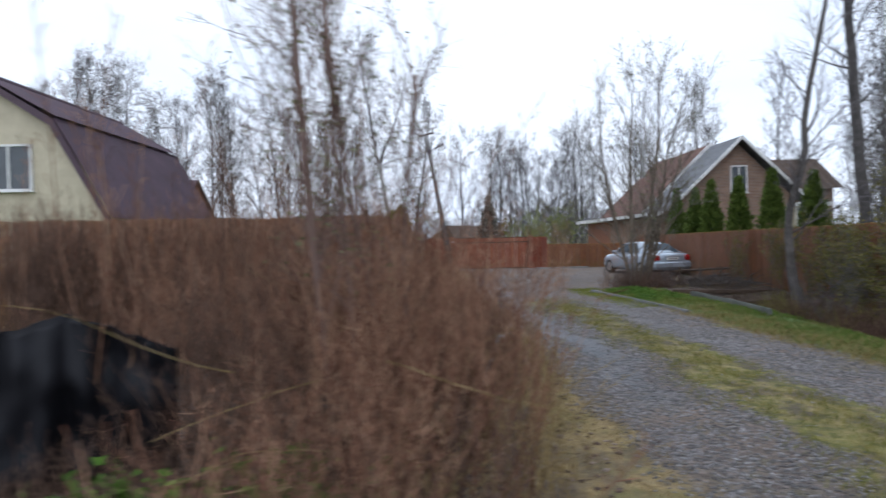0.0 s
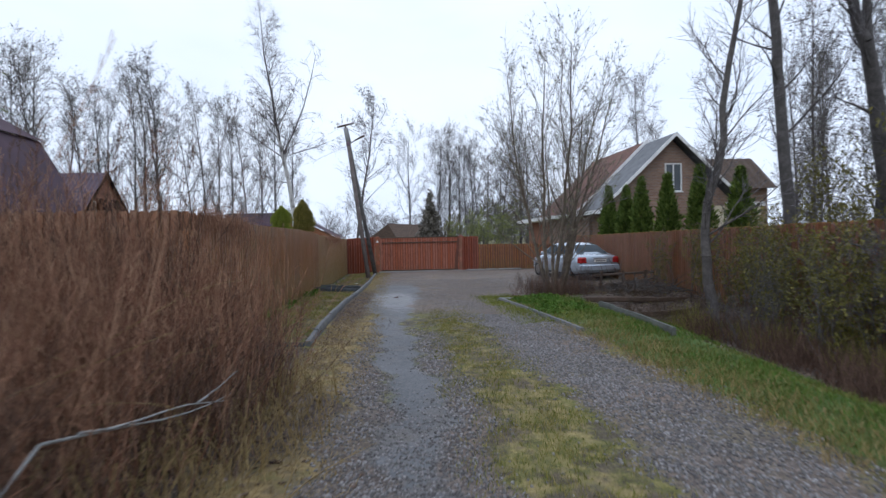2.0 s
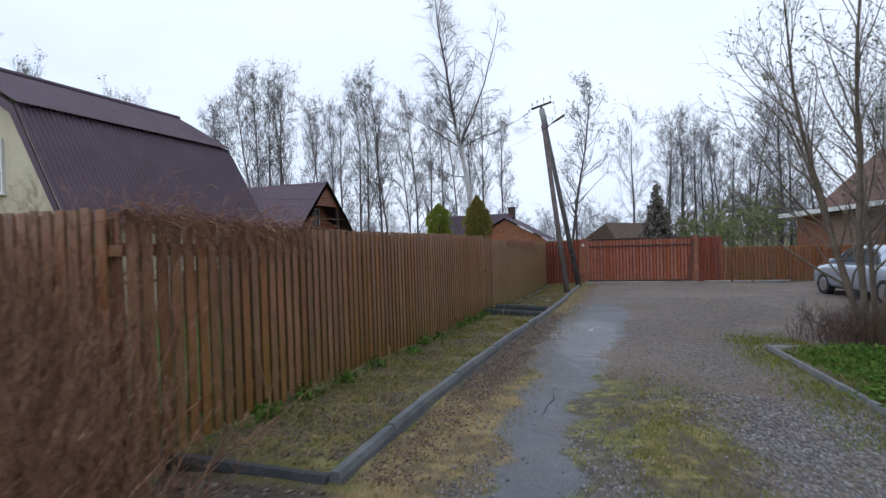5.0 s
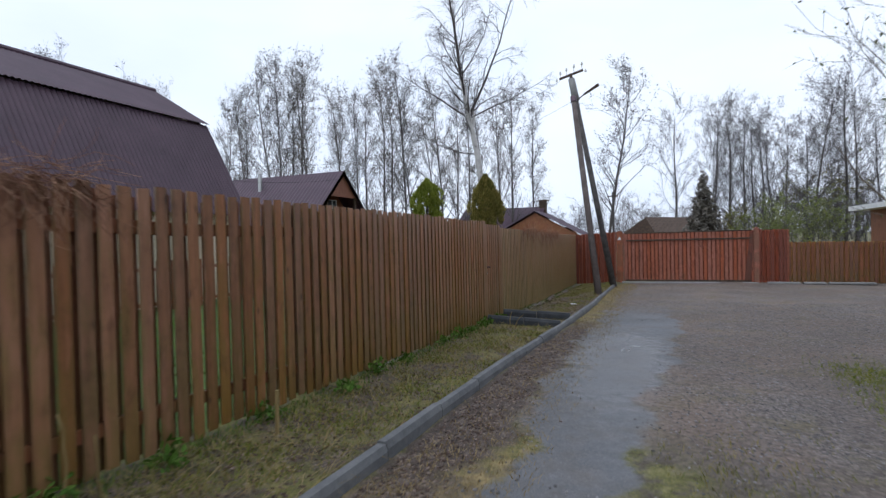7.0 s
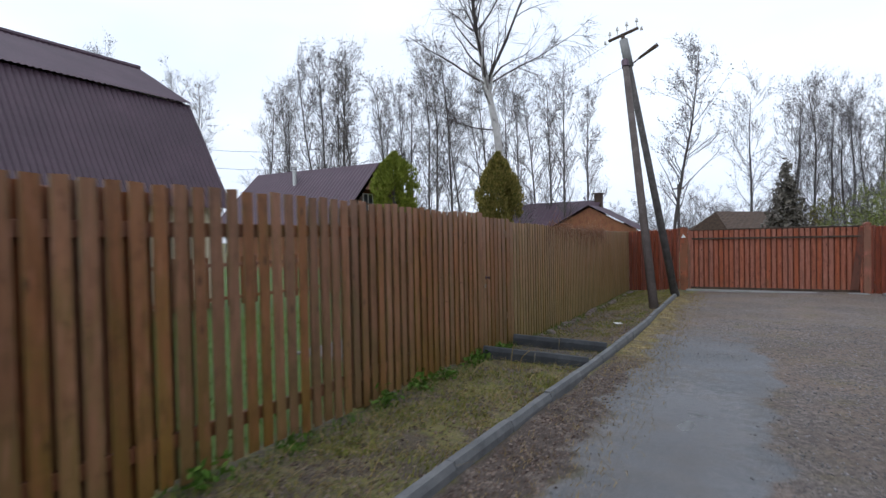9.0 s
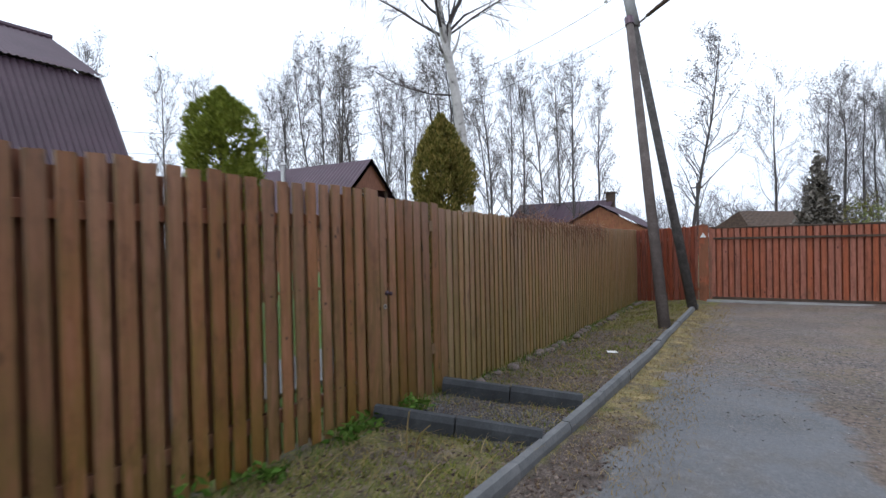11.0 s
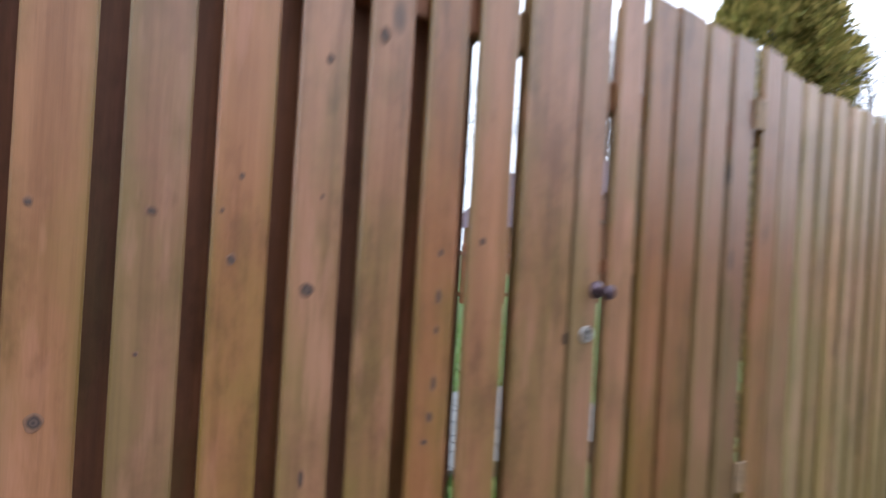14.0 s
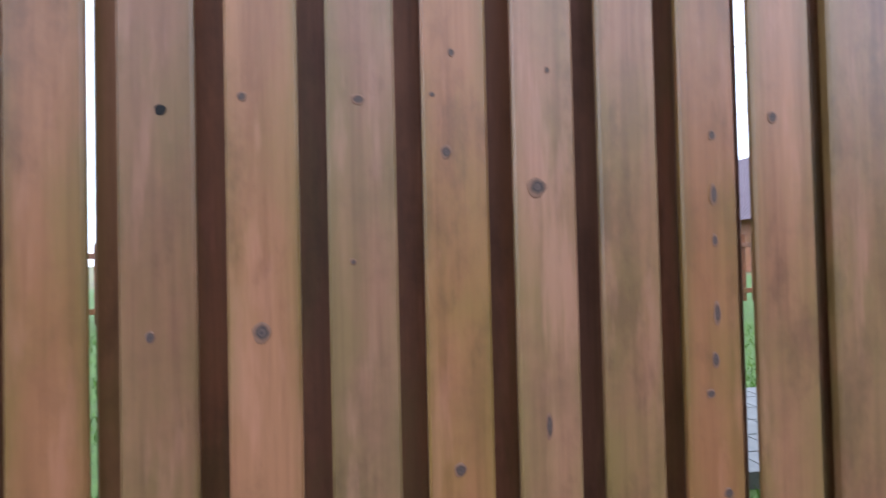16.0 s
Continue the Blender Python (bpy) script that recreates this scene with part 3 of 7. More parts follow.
gx, gy = bands(-5.0, 13.0, 0.1, 900), bands(1.0, 33.5, 0.1, 900)
X, Y = np.meshgrid(gx, gy)
Z = ground_z(X, Y)
nx, ny = len(gx), len(gy)
idx = np.arange(nx * ny).reshape(ny, nx)
q00, q10, q01, q11 = idx[:-1, :-1].ravel(), idx[:-1, 1:].ravel(), idx[1:, :-1].ravel(), idx[1:, 1:].ravel()
me = fast("ground", np.stack([X.ravel(), Y.ravel(), Z.ravel()], 1), np.concatenate([np.stack([q00, q10, q11], 1), np.stack([q00, q11, q01], 1)]))
me.shade_smooth()
for name, values in masks(X.ravel(), Y.ravel()).items():
    at = me.attributes.new(name, "FLOAT", "POINT")
    at.data.foreach_set("value", values.astype(np.float32))
ground = link_mesh("ground", me, GROUND)
tagged(ground, "gravel drive with two wheel tracks, grass strip and grassy verges", "ground", "", "structure")


def gz(x, y):
    return float(ground_z(x, y))

# ---- kerbs ----
def kerb_mesh(length, width, height):
    """One kerb stone along x from 0 to length, its top edges worn round."""
    w, h = width / 2, height
    prof = [(-w, 0), (w, 0), (w, h * 0.86), (w * 0.62, h), (-w * 0.62, h), (-w, h * 0.86)]
    verts, faces = [], []
    for x in (0.006, length - 0.006):
        verts += [(x, a, c) for a, c in prof]
    k = len(prof)
    for i in range(k):
        faces.append((i, (i + 1) % k, k + (i + 1) % k, k + i))
    faces += [tuple(range(k))[::-1], tuple(range(k, 2 * k))]
    return raw("kerb_stone", verts, faces)


def kerb_line(label, points, material, width=0.085, rise=0.08, stone=1.0):
    """A run of kerb stones along a polyline of (x, y, top z)."""
    run = empty("kerb", Matrix.Translation((points[0][0], points[0][1], 0)), label, "kerb")
    rng = random.Random(len(label) + int(points[0][1] * 10))
    for (xa, ya, za), (xb, yb, zb) in zip(points, points[1:]):
        d = math.hypot(xb - xa, yb - ya)
        count = max(1, round(d / stone))
        me = kerb_mesh(d / count, width, 0.34)
        for i in range(count):
            t, t2 = i / count, (i + 1) / count
            x, y, z = xa + (xb - xa) * t, ya + (yb - ya) * t, za + (zb - za) * t + rng.uniform(-0.01, 0.008)
            m_ = Matrix.Translation((x - points[0][0], y - points[0][1], z - 0.34)) @ Matrix.Rotation(math.atan2(yb - ya, xb - xa) + rng.uniform(-0.006, 0.006), 4, "Z") @ Matrix.Rotation(-math.atan2(zb - za, d), 4, "Y")
            link_mesh("kerb_stone", me, material, run, "", m_)
    return run


kerb_line("weathered grey concrete kerb along the gravel drive", [(kerb_x(y_), y_, road_z(y_) + np.interp(y_, [11.4, 13, 19, 22], [0.1, 0.12, 0.12, 0.095])) for y_ in (11.4, 13.4, 15.4, 17.4, 19.4, 21.4, 24.4, 27.4, 30.4)], OLD_KERB, 0.1)
kerb_line("dark concrete kerb across the start of the verge", [(0.8, 11.4, 0.3), (-0.6, 11.32, 0.36), (-2.0, 11.28, 0.36)], DARK_KERB)
kerb_line("dark concrete kerb edging the gravel step at the wicket", [(-0.43, 20.58, 0.3), (0.84, 20.98, 0.165)], DARK_KERB, 0.1, 0.08, 0.7)
kerb_line("dark concrete kerb on the far side of the wicket step", [(-0.43, 21.68, 0.27), (0.86, 22.0, 0.165)], DARK_KERB, 0.1, 0.08, 0.7)
kerb_line("weathered concrete kerb edging the planted bed", [(4.84, 17.5, 0.16), (4.98, 14.3, 0.24), (5.1, 11.9, 0.27)], OLD_KERB, 0.09)
kerb_line("short concrete kerb across the bed's end", [(4.84, 17.5, 0.15), (6.1, 17.8, 0.12)], CONCRETE, 0.09)
kerb_line("concrete kerb along the edge of the ditch", [(6.36, 14.4, 0.37), (6.33, 12.8, 0.375), (6.2, 11.1, 0.38)], MOSSY_KERB, 0.07)


# ---- board fences ----
def board_mesh(width, height, thick, slant=0.0, name="board"):
    """An upright board: width along y, front face at x = 0, edges eased."""
    c = min(0.004, thick * 0.25)
    w, t = width / 2, thick
    prof = [(0, -w + c), (0, w - c), (-c, w), (-t + c, w), (-t, w - c), (-t, -w + c), (-t + c, -w), (-c, -w)]
    verts = [(x, y, 0) for x, y in prof] + [(x * 0.98 - 0.0002, y, height + slant * y) for x, y in prof]
    faces = [(i, (i + 1) % 8, 8 + (i + 1) % 8, 8 + i) for i in range(8)] + [tuple(range(8))[::-1], tuple(range(8, 16))]
    return raw(name, verts, faces)


def at_y(table, y):
    return float(np.interp(y, [r[0] for r in table], [r[1] for r in table]))


TOPS = ((10.9, 2.17), (11.8, 2.12), (12.8, 2.08), (14.3, 2.06), (16.5, 2.055), (18.7, 2.04), (19.7, 2.015), (20.75, 2.02), (21.9, 1.918), (22.6, 1.91), (24.3, 1.88), (28.0, 1.8), (32.0, 1.785))
front_meshes = [board_mesh(w, 1.8, 0.015, s) for w, s in ((0.093, 0.0), (0.091, 0.06), (0.095, -0.05), (0.09, 0.03))]
back_meshes = [board_mesh(w, 1.8, 0.02, s) for w, s in ((0.108, 0.0), (0.106, 0.05))]
slim_mesh = board_mesh(0.062, 1.8, 0.02)
first_mesh = board_mesh(0.106, 1.8, 0.015)
FACE = -0.465
rng = random.Random(5)


def fence_board(parent, y, top, foot, mesh, material, x=FACE, lean=0.0, name="board", label=""):
    me = mesh
    ob = link_mesh(name, me, material, parent, label)
    ob.matrix_local = parent.matrix_world.inverted() @ (Matrix.Translation((x, y, foot)) @ Matrix.Rotation(lean, 4, "X") @ Matrix.Diagonal((1, 1, (top - foot) / 1.8, 1)))
    return ob


def rail(parent, y0, y1, z0, z1, x, height=0.09, thick=0.04, material=None):
    bm = bmesh.new()
    ln = y1 - y0
    box(bm, -thick / 2, 0, -height / 2, thick / 2, ln, height / 2, 0.004)
    bmesh.ops.transform(bm, matrix=Matrix.Translation((x, y0, z0)) @ Matrix.Rotation(math.atan2(z1 - z0, ln), 4, "X"), verts=bm.verts)
    bmesh.ops.transform(bm, matrix=parent.matrix_world.inverted(), verts=bm.verts)
    return part("rail", bm, material or FENCE_SHADED, parent)


PITCH = 0.1302
long_fence = empty("board_fence", Matrix.Translation((FACE, 15.8, 0)), "tall brown-stained board fence with staggered boards on two sides", "fence", "boundary fences")
board_of = {}
k = 0
y = 20.525
open_gaps = (0, 1, 8, 24, 25, 26, 27, 28, 29, 30, 31, 50)
while y > 10.95:
    top = at_y(TOPS, y) + rng.uniform(-0.012, 0.012)
    foot = float(foot_z(y)) + rng.uniform(0.02, 0.06)
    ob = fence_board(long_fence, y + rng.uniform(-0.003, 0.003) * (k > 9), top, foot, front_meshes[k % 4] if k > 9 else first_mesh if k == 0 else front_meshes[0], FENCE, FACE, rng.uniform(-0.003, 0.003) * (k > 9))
    board_of[k] = ob
    if k not in open_gaps or k > 8:
        slim = k in open_gaps
        fence_board(long_fence, y + PITCH / 2 + rng.uniform(-0.006, 0.006), top - rng.uniform(0.005, 0.06), foot, slim_mesh if slim else back_meshes[k % 2], FENCE_SHADED, FACE - 0.063, rng.uniform(-0.003, 0.003))
    k += 1
    y -= PITCH
wide = board_mesh(0.168, 1.8, 0.022, -0.08)
fence_board(long_fence, 19.559, 1.97, 0.17, front_meshes[1], FENCE_SHADED, FACE - 0.063)
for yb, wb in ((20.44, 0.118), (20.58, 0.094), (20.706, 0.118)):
    fence_board(long_fence, yb, 1.97, 0.17, board_mesh(wb, 1.8, 0.02), FENCE_SHADED, FACE - 0.063)
fence_board(long_fence, 20.692, 2.03, 0.17, wide, FENCE, FACE + 0.004, 0, "board", "wide gate-side board")
for a, c in ((10.95, 14.0), (14.0, 17.2), (17.2, 20.7)):
    rail(long_fence, a, c, at_y(TOPS, a) - 0.27, at_y(TOPS, c) - 0.27, FACE - 0.042)
    rail(long_fence, a, c, float(foot_z(a)) + 0.3, float(foot_z(c)) + 0.3, FACE - 0.042)
for yp in (10.98, 13.2, 15.7, 18.2, 20.805):
    part("post", cube(-0.17, yp - 15.8 - 0.04, -0.3, -0.09, yp - 15.8 + 0.04, at_y(TOPS, yp) - 0.05, 0.006), FENCE_SHADED, long_fence)

# wicket gate in the fence
wicket = empty("wicket_gate", Matrix.Translation((FACE, 21.2, 0)), "closed brown board wicket gate with a rusty knob and lock", "gate")
for i, (a, c) in enumerate(((20.797, 20.893), (20.93, 21.025), (21.052, 21.16), (21.18, 21.302), (21.325, 21.437), (21.467, 21.59))):
    fence_board(wicket, (a + c) / 2, 1.978 - 0.002 * i + rng.uniform(-0.008, 0.008), 0.12 - 0.01 * i, board_mesh(c - a, 1.8, 0.021, -0.06), FENCE, FACE - 0.004, 0.004)
for yg in (20.93, 21.052, 21.18, 21.325, 21.467):
    fence_board(wicket, yg + 0.084, 1.93, 0.12, board_mesh(0.062, 1.8, 0.018), FENCE_SHADED, FACE - 0.067)
rail(wicket, 20.8, 21.59, 1.67, 1.63, FACE - 0.045, 0.08)
rail(wicket, 20.8, 21.59, 1.22, 1.2, FACE - 0.045, 0.035)
rail(wicket, 20.8, 21.59, 0.5, 0.47, FACE - 0.045, 0.08)
inv = wicket.matrix_world.inverted()
bm = bmesh.new()
rod(bm, (FACE - 0.005, 20.878, 1.158), (FACE + 0.004, 20.878, 1.158), 0.023, 0.021, 18)
rod(bm, (FACE + 0.003, 20.878, 1.158), (FACE + 0.04, 20.872, 1.156), 0.009, 0.008, 12)
bmesh.ops.create_uvsphere(bm, u_segments=16, v_segments=10, radius=0.019, matrix=Matrix.Translation((FACE + 0.045, 20.871, 1.156)) @ Matrix.Diagonal((0.7, 1, 1, 1)))
bmesh.ops.transform(bm, matrix=inv, verts=bm.verts)
part("knob", bm, IRON, wicket, "dark worn iron knob", None, True)
bm = bmesh.new()
rod(bm, (FACE - 0.006, 20.85, 1.045), (FACE + 0.003, 20.85, 1.045), 0.023, 0.02, 20)
bmesh.ops.transform(bm, matrix=inv, verts=bm.verts)
lock_plate = part("lock_plate", bm, METAL, wicket, "worn round steel lock plate")
bm = bmesh.new()
rod(bm, (FACE + 0.003, 20.85, 1.052), (FACE + 0.0042, 20.85, 1.052), 0.006, 0.006, 10)
box(bm, FACE + 0.003, 20.847, 1.032, FACE + 0.0042, 20.853, 1.052)
bmesh.ops.transform(bm, matrix=inv, verts=bm.verts)
part("keyhole", bm, HOLE, lock_plate)
bm = bmesh.new()
bmesh.ops.create_uvsphere(bm, u_segments=14, v_segments=8, radius=0.017, matrix=Matrix.Translation((FACE + 0.003, 20.77, 1.037)) @ Matrix.Diagonal((0.15, 0.45, 1, 1)))
bmesh.ops.transform(bm, matrix=long_fence.matrix_world.inverted(), verts=bm.verts)
part("latch_hole", bm, HOLE, long_fence, "worn dark latch hole in the gate-side board", None, True)
for zh in (1.74, 0.55):
    bm = cube(FACE, 21.575, zh - 0.05, FACE + 0.006, 21.64, zh + 0.05, 0.002)
    bmesh.ops.transform(bm, matrix=inv, verts=bm.verts)
    part("hinge", bm, RUST, wicket)

# fence from the wicket to the drive gate
green_meshes = [m_.copy() for m_ in front_meshes]
for m_ in green_meshes:
    m_.materials.clear()
far_fence = empty("board_fence", Matrix.Translation((FACE, 27, 0)), "brown board fence greened by algae, dry creeper on its top", "fence", "boundary fences")
fence_board(far_fence, 21.69, 1.967, 0.08, board_mesh(0.122, 1.8, 0.022, -0.08), FENCE)
fence_board(far_fence, 21.824, 1.92, 0.08, board_mesh(0.132, 1.8, 0.022, -0.08), FENCE)
y, k = 21.965, 0
while y < 31.95:
    top = at_y(TOPS, y) + rng.uniform(-0.01, 0.01)
    foot = float(foot_z(y)) + rng.uniform(0.0, 0.03)
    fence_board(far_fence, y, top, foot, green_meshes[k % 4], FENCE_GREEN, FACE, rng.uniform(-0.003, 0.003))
    fence_board(far_fence, y + PITCH / 2, top - 0.01, foot, back_meshes[k % 2], FENCE_SHADED, FACE - 0.063)
    y += PITCH * 0.97
    k += 1
for a, c in ((21.6, 25.0), (25.0, 28.5), (28.5, 31.95)):
    rail(far_fence, a, c, at_y(TOPS, a) - 0.25, at_y(TOPS, c) - 0.25, FACE - 0.042)
    rail(far_fence, a, c, float(foot_z(a)) + 0.35, float(foot_z(c)) + 0.35, FACE - 0.042)


# fences that run across or aslant: a turned copy of the same scheme
def plain_fence(label, start, end, top, foot, material, pitch=0.13, both=True, width=0.094, group="boundary fences", name="board_fence", back_mat=None):
    (xa, ya), (xb, yb) = start, end
    d = math.hypot(xb - xa, yb - ya)
    # local y runs from start to end; the front face looks along local +x
    fr = Matrix.Translation((xa, ya, 0)) @ Matrix.Rotation(math.atan2(-(xb - xa), yb - ya), 4, "Z")
    ob = empty(name, fr, label, "fence", group)
    meshes = [board_mesh(width, 1.8, 0.021, s) for s in (0, 0.05, -0.05)]
    behind = board_mesh(width, 1.8, 0.02)
    r = random.Random(int(d * 100))
    count = int(d / pitch)
    for i in range(count):
        y_ = (i + 0.5) * pitch
        t = y_ / d
        z0, z1 = foot[0] + (foot[1] - foot[0]) * t, top[0] + (top[1] - top[0]) * t + r.uniform(-0.012, 0.012)
        b_ = link_mesh("board", meshes[i % 3], material, ob)
        b_.matrix_local = Matrix.Translation((0, y_, z0)) @ Matrix.Rotation(r.uniform(-0.004, 0.004), 4, "X") @ Matrix.Diagonal((1, 1, (z1 - z0) / 1.8, 1))
        if both:
            b_ = link_mesh("board", behind, back_mat or FENCE_SHADED, ob)
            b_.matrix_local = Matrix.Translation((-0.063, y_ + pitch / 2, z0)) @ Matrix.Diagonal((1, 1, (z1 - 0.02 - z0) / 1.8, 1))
    for f_ in (0.16, 0.84):
        za, zb = foot[0] + (top[0] - foot[0]) * f_, foot[1] + (top[1] - foot[1]) * f_
        bm = bmesh.new()
        box(bm, -0.02, 0, -0.04, 0.02, d, 0.04, 0.004)
        bmesh.ops.transform(bm, matrix=Matrix.Translation((-0.042, 0, za)) @ Matrix.Rotation(math.atan2(zb - za, d), 4, "X"), verts=bm.verts)
        part("rail", bm, material, ob)
    return ob


plain_fence("weathered brown board fence behind tall dry weeds", (-9.0, 10.9), (-0.47, 10.9), (2.24, 2.18), (0.33, 0.33), FENCE)
plain_fence("red-orange board fence beside the sliding gate", (1.02, 32.0), (-0.5, 32.0), (1.85, 1.79), (-0.02, -0.08), RED, back_mat=RED_SHADED_AND_BRACE)
plain_fence("red-orange fixed board panel beside the sliding gate", (6.5, 31.96), (5.5, 32.0), (1.79, 1.8), (0.02, 0.02), RED, 0.125, back_mat=RED_SHADED_AND_BRACE)
plain_fence("low orange-brown board fence behind the gravel yard", (11.7, 32.05), (6.37, 32.05), (1.32, 1.36), (-0.02, 0.02), TAN)
plain_fence("orange-brown board fence along the neighbouring plot", (9.2, 10.0), (11.7, 32.0), (1.92, 1.7), (-0.05, 0.0), TAN)

# ---- sliding drive gate ----
gate = empty("sliding_gate", Matrix.Translation((3.35, 32.0, 0.0)), "closed red-orange boarded sliding gate with a dark cross rail", "gate")
gm, gback = board_mesh(0.102, 1.8, 0.02), board_mesh(0.1, 1.8, 0.018)
r = random.Random(3)
gx0, gx1 = -2.1, 2.1
i = 0
xg = gx0 + 0.09
while xg < gx1 - 0.05:
    b_ = link_mesh("board", gm, RED, gate)
    b_.matrix_local = Matrix.Translation((xg, -0.02, 0.09)) @ Matrix.Rotation(-math.pi / 2, 4, "Z") @ Matrix.Diagonal((1, 1, 1.68 / 1.8, 1))
    b_ = link_mesh("board", gback, RED_SHADED_AND_BRACE, gate)
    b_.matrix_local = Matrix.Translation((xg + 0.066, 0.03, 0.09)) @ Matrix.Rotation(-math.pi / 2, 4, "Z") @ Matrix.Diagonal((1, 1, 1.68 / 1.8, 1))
    xg += 0.132
for z0, z1, mat, name in ((0.03, 0.09, DARKWOOD, "bottom_rail"), (1.77, 1.81, DARKWOOD, "top_rail")):
    part(name, cube(gx0, -0.03, z0, gx1, 0.03, z1, 0.004), mat, gate)
part("cross_rail", cube(gx0 + 0.1, -0.075, 1.5, gx1 - 0.05, -0.045, 1.55, 0.004), DARKWOOD, gate, "dark steel cross rail")
for xs in (gx0, gx1 - 0.06):
    part("stile", cube(xs, -0.05, 0.03, xs + 0.06, 0.0, 1.8, 0.004), RED, gate)
part("brace", solid([(1.82, 0.1), (2.0, 0.1), (2.16, 1.76), (2.02, 1.76)], -0.07, -0.045), RED_SHADED_AND_BRACE, gate, "dark red diagonal brace")


def gate_post(x, label, w=0.11):
    p = empty("gate_post", Matrix.Translation((x, 31.98, 0)), label, "gate post", "gate posts")
    part("shaft", cube(-w, -0.08, -0.1, w, 0.06, 1.84, 0.008), RED, p)
    part("cap", solid([(-w - 0.02, 1.84), (w + 0.02, 1.84), (0, 1.9)], -0.1, 0.08), RED, p)


gate_post(1.13, "red-orange boxed gate post")
gate_post(5.54, "red-orange boxed gate post beside the fixed panel", 0.08)
sign = empty("warning_sign", Matrix.Translation((1.13, 31.88, 1.56)), "small white triangular sign on the gate post", "sign")
part("plate", solid([(-0.07, 0), (0.07, 0), (0.0, 0.12)], -0.012, 0.0), WHITE, sign)
slab = empty("concrete_slab", Matrix.Translation((6.9, 31.6, 0.0)), "narrow pale concrete slabs lying before the low fence", "slab")
for xs, ln in ((-1.1, 0.9), (-0.1, 0.6), (0.6, 1.2)):
    part("slab", cube(xs, -0.12, 0.0, xs + ln, 0.1, 0.06, 0.01), CONCRETE, slab)
apron = empty("gate_apron", Matrix.Translation((3.35, 31.75, 0.012)), "pale concrete strip under the sliding gate", "slab", "", "structure")
part("strip", cube(-2.15, -0.16, -0.1, 2.2, 0.16, 0.012, 0.01), CONCRETE, apron)

# ---- power poles ----
pole = empty("power_pole", Matrix.Translation((1.15, 29.75, 0)), "leaning dark wooden power pole with crossarm, insulators and lamp arm", "power pole")
o = Vector((1.15, 29.75, 0))
top = Vector((-0.25, 30.08, 7.35)) - o
bm = bmesh.new()
rod(bm, (0, 0, -0.4), top * 0.93, 0.105, 0.08, 14)
part("shaft", bm, DARK_BARK, pole, "", None, True)
bm = bmesh.new()
rod(bm, top * 0.87, top * 0.975, 0.125, 0.115, 14)
part("steel_sleeve", bm, CONCRETE, pole, "pale grey sleeve round the pole's head", None, True)
bm = bmesh.new()
rod(bm, top * 0.92, top * 1.0, 0.07, 0.05, 8)
part("head", bm, DARKWOOD, pole)
ca, cb = top + Vector((-0.38, 0.05, -0.12)), top + Vector((0.44, -0.05, 0.06))
bm = bmesh.new()
rod(bm, ca, cb, 0.045, 0.045, 6)
part("crossarm", bm, DARKWOOD, pole)
for t_, dz, side in ((0.04, 0.2, 0), (0.3, 0.24, 0), (0.62, 0.26, 0), (0.95, 0.24, 0), (-0.12, 0.0, 1), (1.1, -0.04, 1)):
    p0 = ca.lerp(cb, t_)
    bm = bmesh.new()
    rod(bm, p0, p0 + Vector((0, 0, dz - 0.06)), 0.012, 0.012, 6)
    for q_ in range(3):
        c_ = p0 + Vector((0, 0, dz - 0.05 + 0.035 * q_))
        rod(bm, c_, c_ + Vector((0, 0, 0.03)), 0.045 - 0.008 * q_, 0.03 - 0.006 * q_, 10)
    part("insulator", bm, PORCELAIN, pole)
lb = top * 0.87
bm = bmesh.new()
rod(bm, lb, lb + Vector((0.3, -0.1, 0.16)), 0.022, 0.02, 8)
arm = part("lamp_arm", bm, DARKWOOD, pole)
bm = bmesh.new()
la, lc = lb + Vector((0.28, -0.1, 0.15)), lb + Vector((0.78, -0.26, 0.38))
rod(bm, la, lc, 0.035, 0.055, 10)
part("lamp_head", bm, DARKWOOD, arm, "dark street lamp head", None, True)

strut = empty("pole_strut", Matrix.Translation((0.97, 26.7, 0)), "weathered grey wooden strut leaning against the power pole", "pole")
bm = bmesh.new()
rod(bm, (0, 0, -0.4), Vector((-0.06, 29.35, 6.35)) - Vector((0.97, 26.7, 0)), 0.1, 0.08, 14)
part("shaft", bm, POLE, strut, "", None, True)
bm = bmesh.new()
s_ = Vector((-0.06, 29.35, 6.35)) - Vector((0.97, 26.7, 0))
rod(bm, s_ * 0.97, s_ * 1.0, 0.1, 0.1, 12)
part("band", bm, IRON, strut)


def wire(label, a, b_, sag, r_=0.005):
    cu = bpy.data.curves.new("power_wire", "CURVE")
    cu.dimensions, cu.bevel_depth, cu.bevel_resolution = "3D", r_, 1
    sp = cu.splines.new("POLY")
    sp.points.add(16)
    for i_ in range(17):
        t_ = i_ / 16
        p = Vector(a).lerp(Vector(b_), t_)
        sp.points[i_].co = (p.x, p.y, p.z - sag * 4 * t_ * (1 - t_), 1)
    cu.materials.append(BLACK)
    ob = new("power_wire", cu)
    return tagged(ob, label, "wire", "power wires")


wire("thin dark power wire sagging over the gardens", (-0.6, 30.1, 7.15), (-9.9, 23.9, 4.2), 1.0)
wire("thin dark service wire running to a garden house", (-0.15, 29.4, 6.2), (-9.7, 23.9, 3.7), 0.9)

far_pole = empty("power_pole", Matrix.Translation((-2.2, 70.0, 0)), "distant dark wooden power pole", "power pole")
bm = rod(bmesh.new(), (0, 0, -0.3), (0, 0, 6.4), 0.14, 0.1, 8)
part("shaft", bm, DARK_BARK, far_pole)
part("crossarm", cube(-0.5, -0.05, 5.9, 0.5, 0.05, 6.02), DARKWOOD, far_pole)


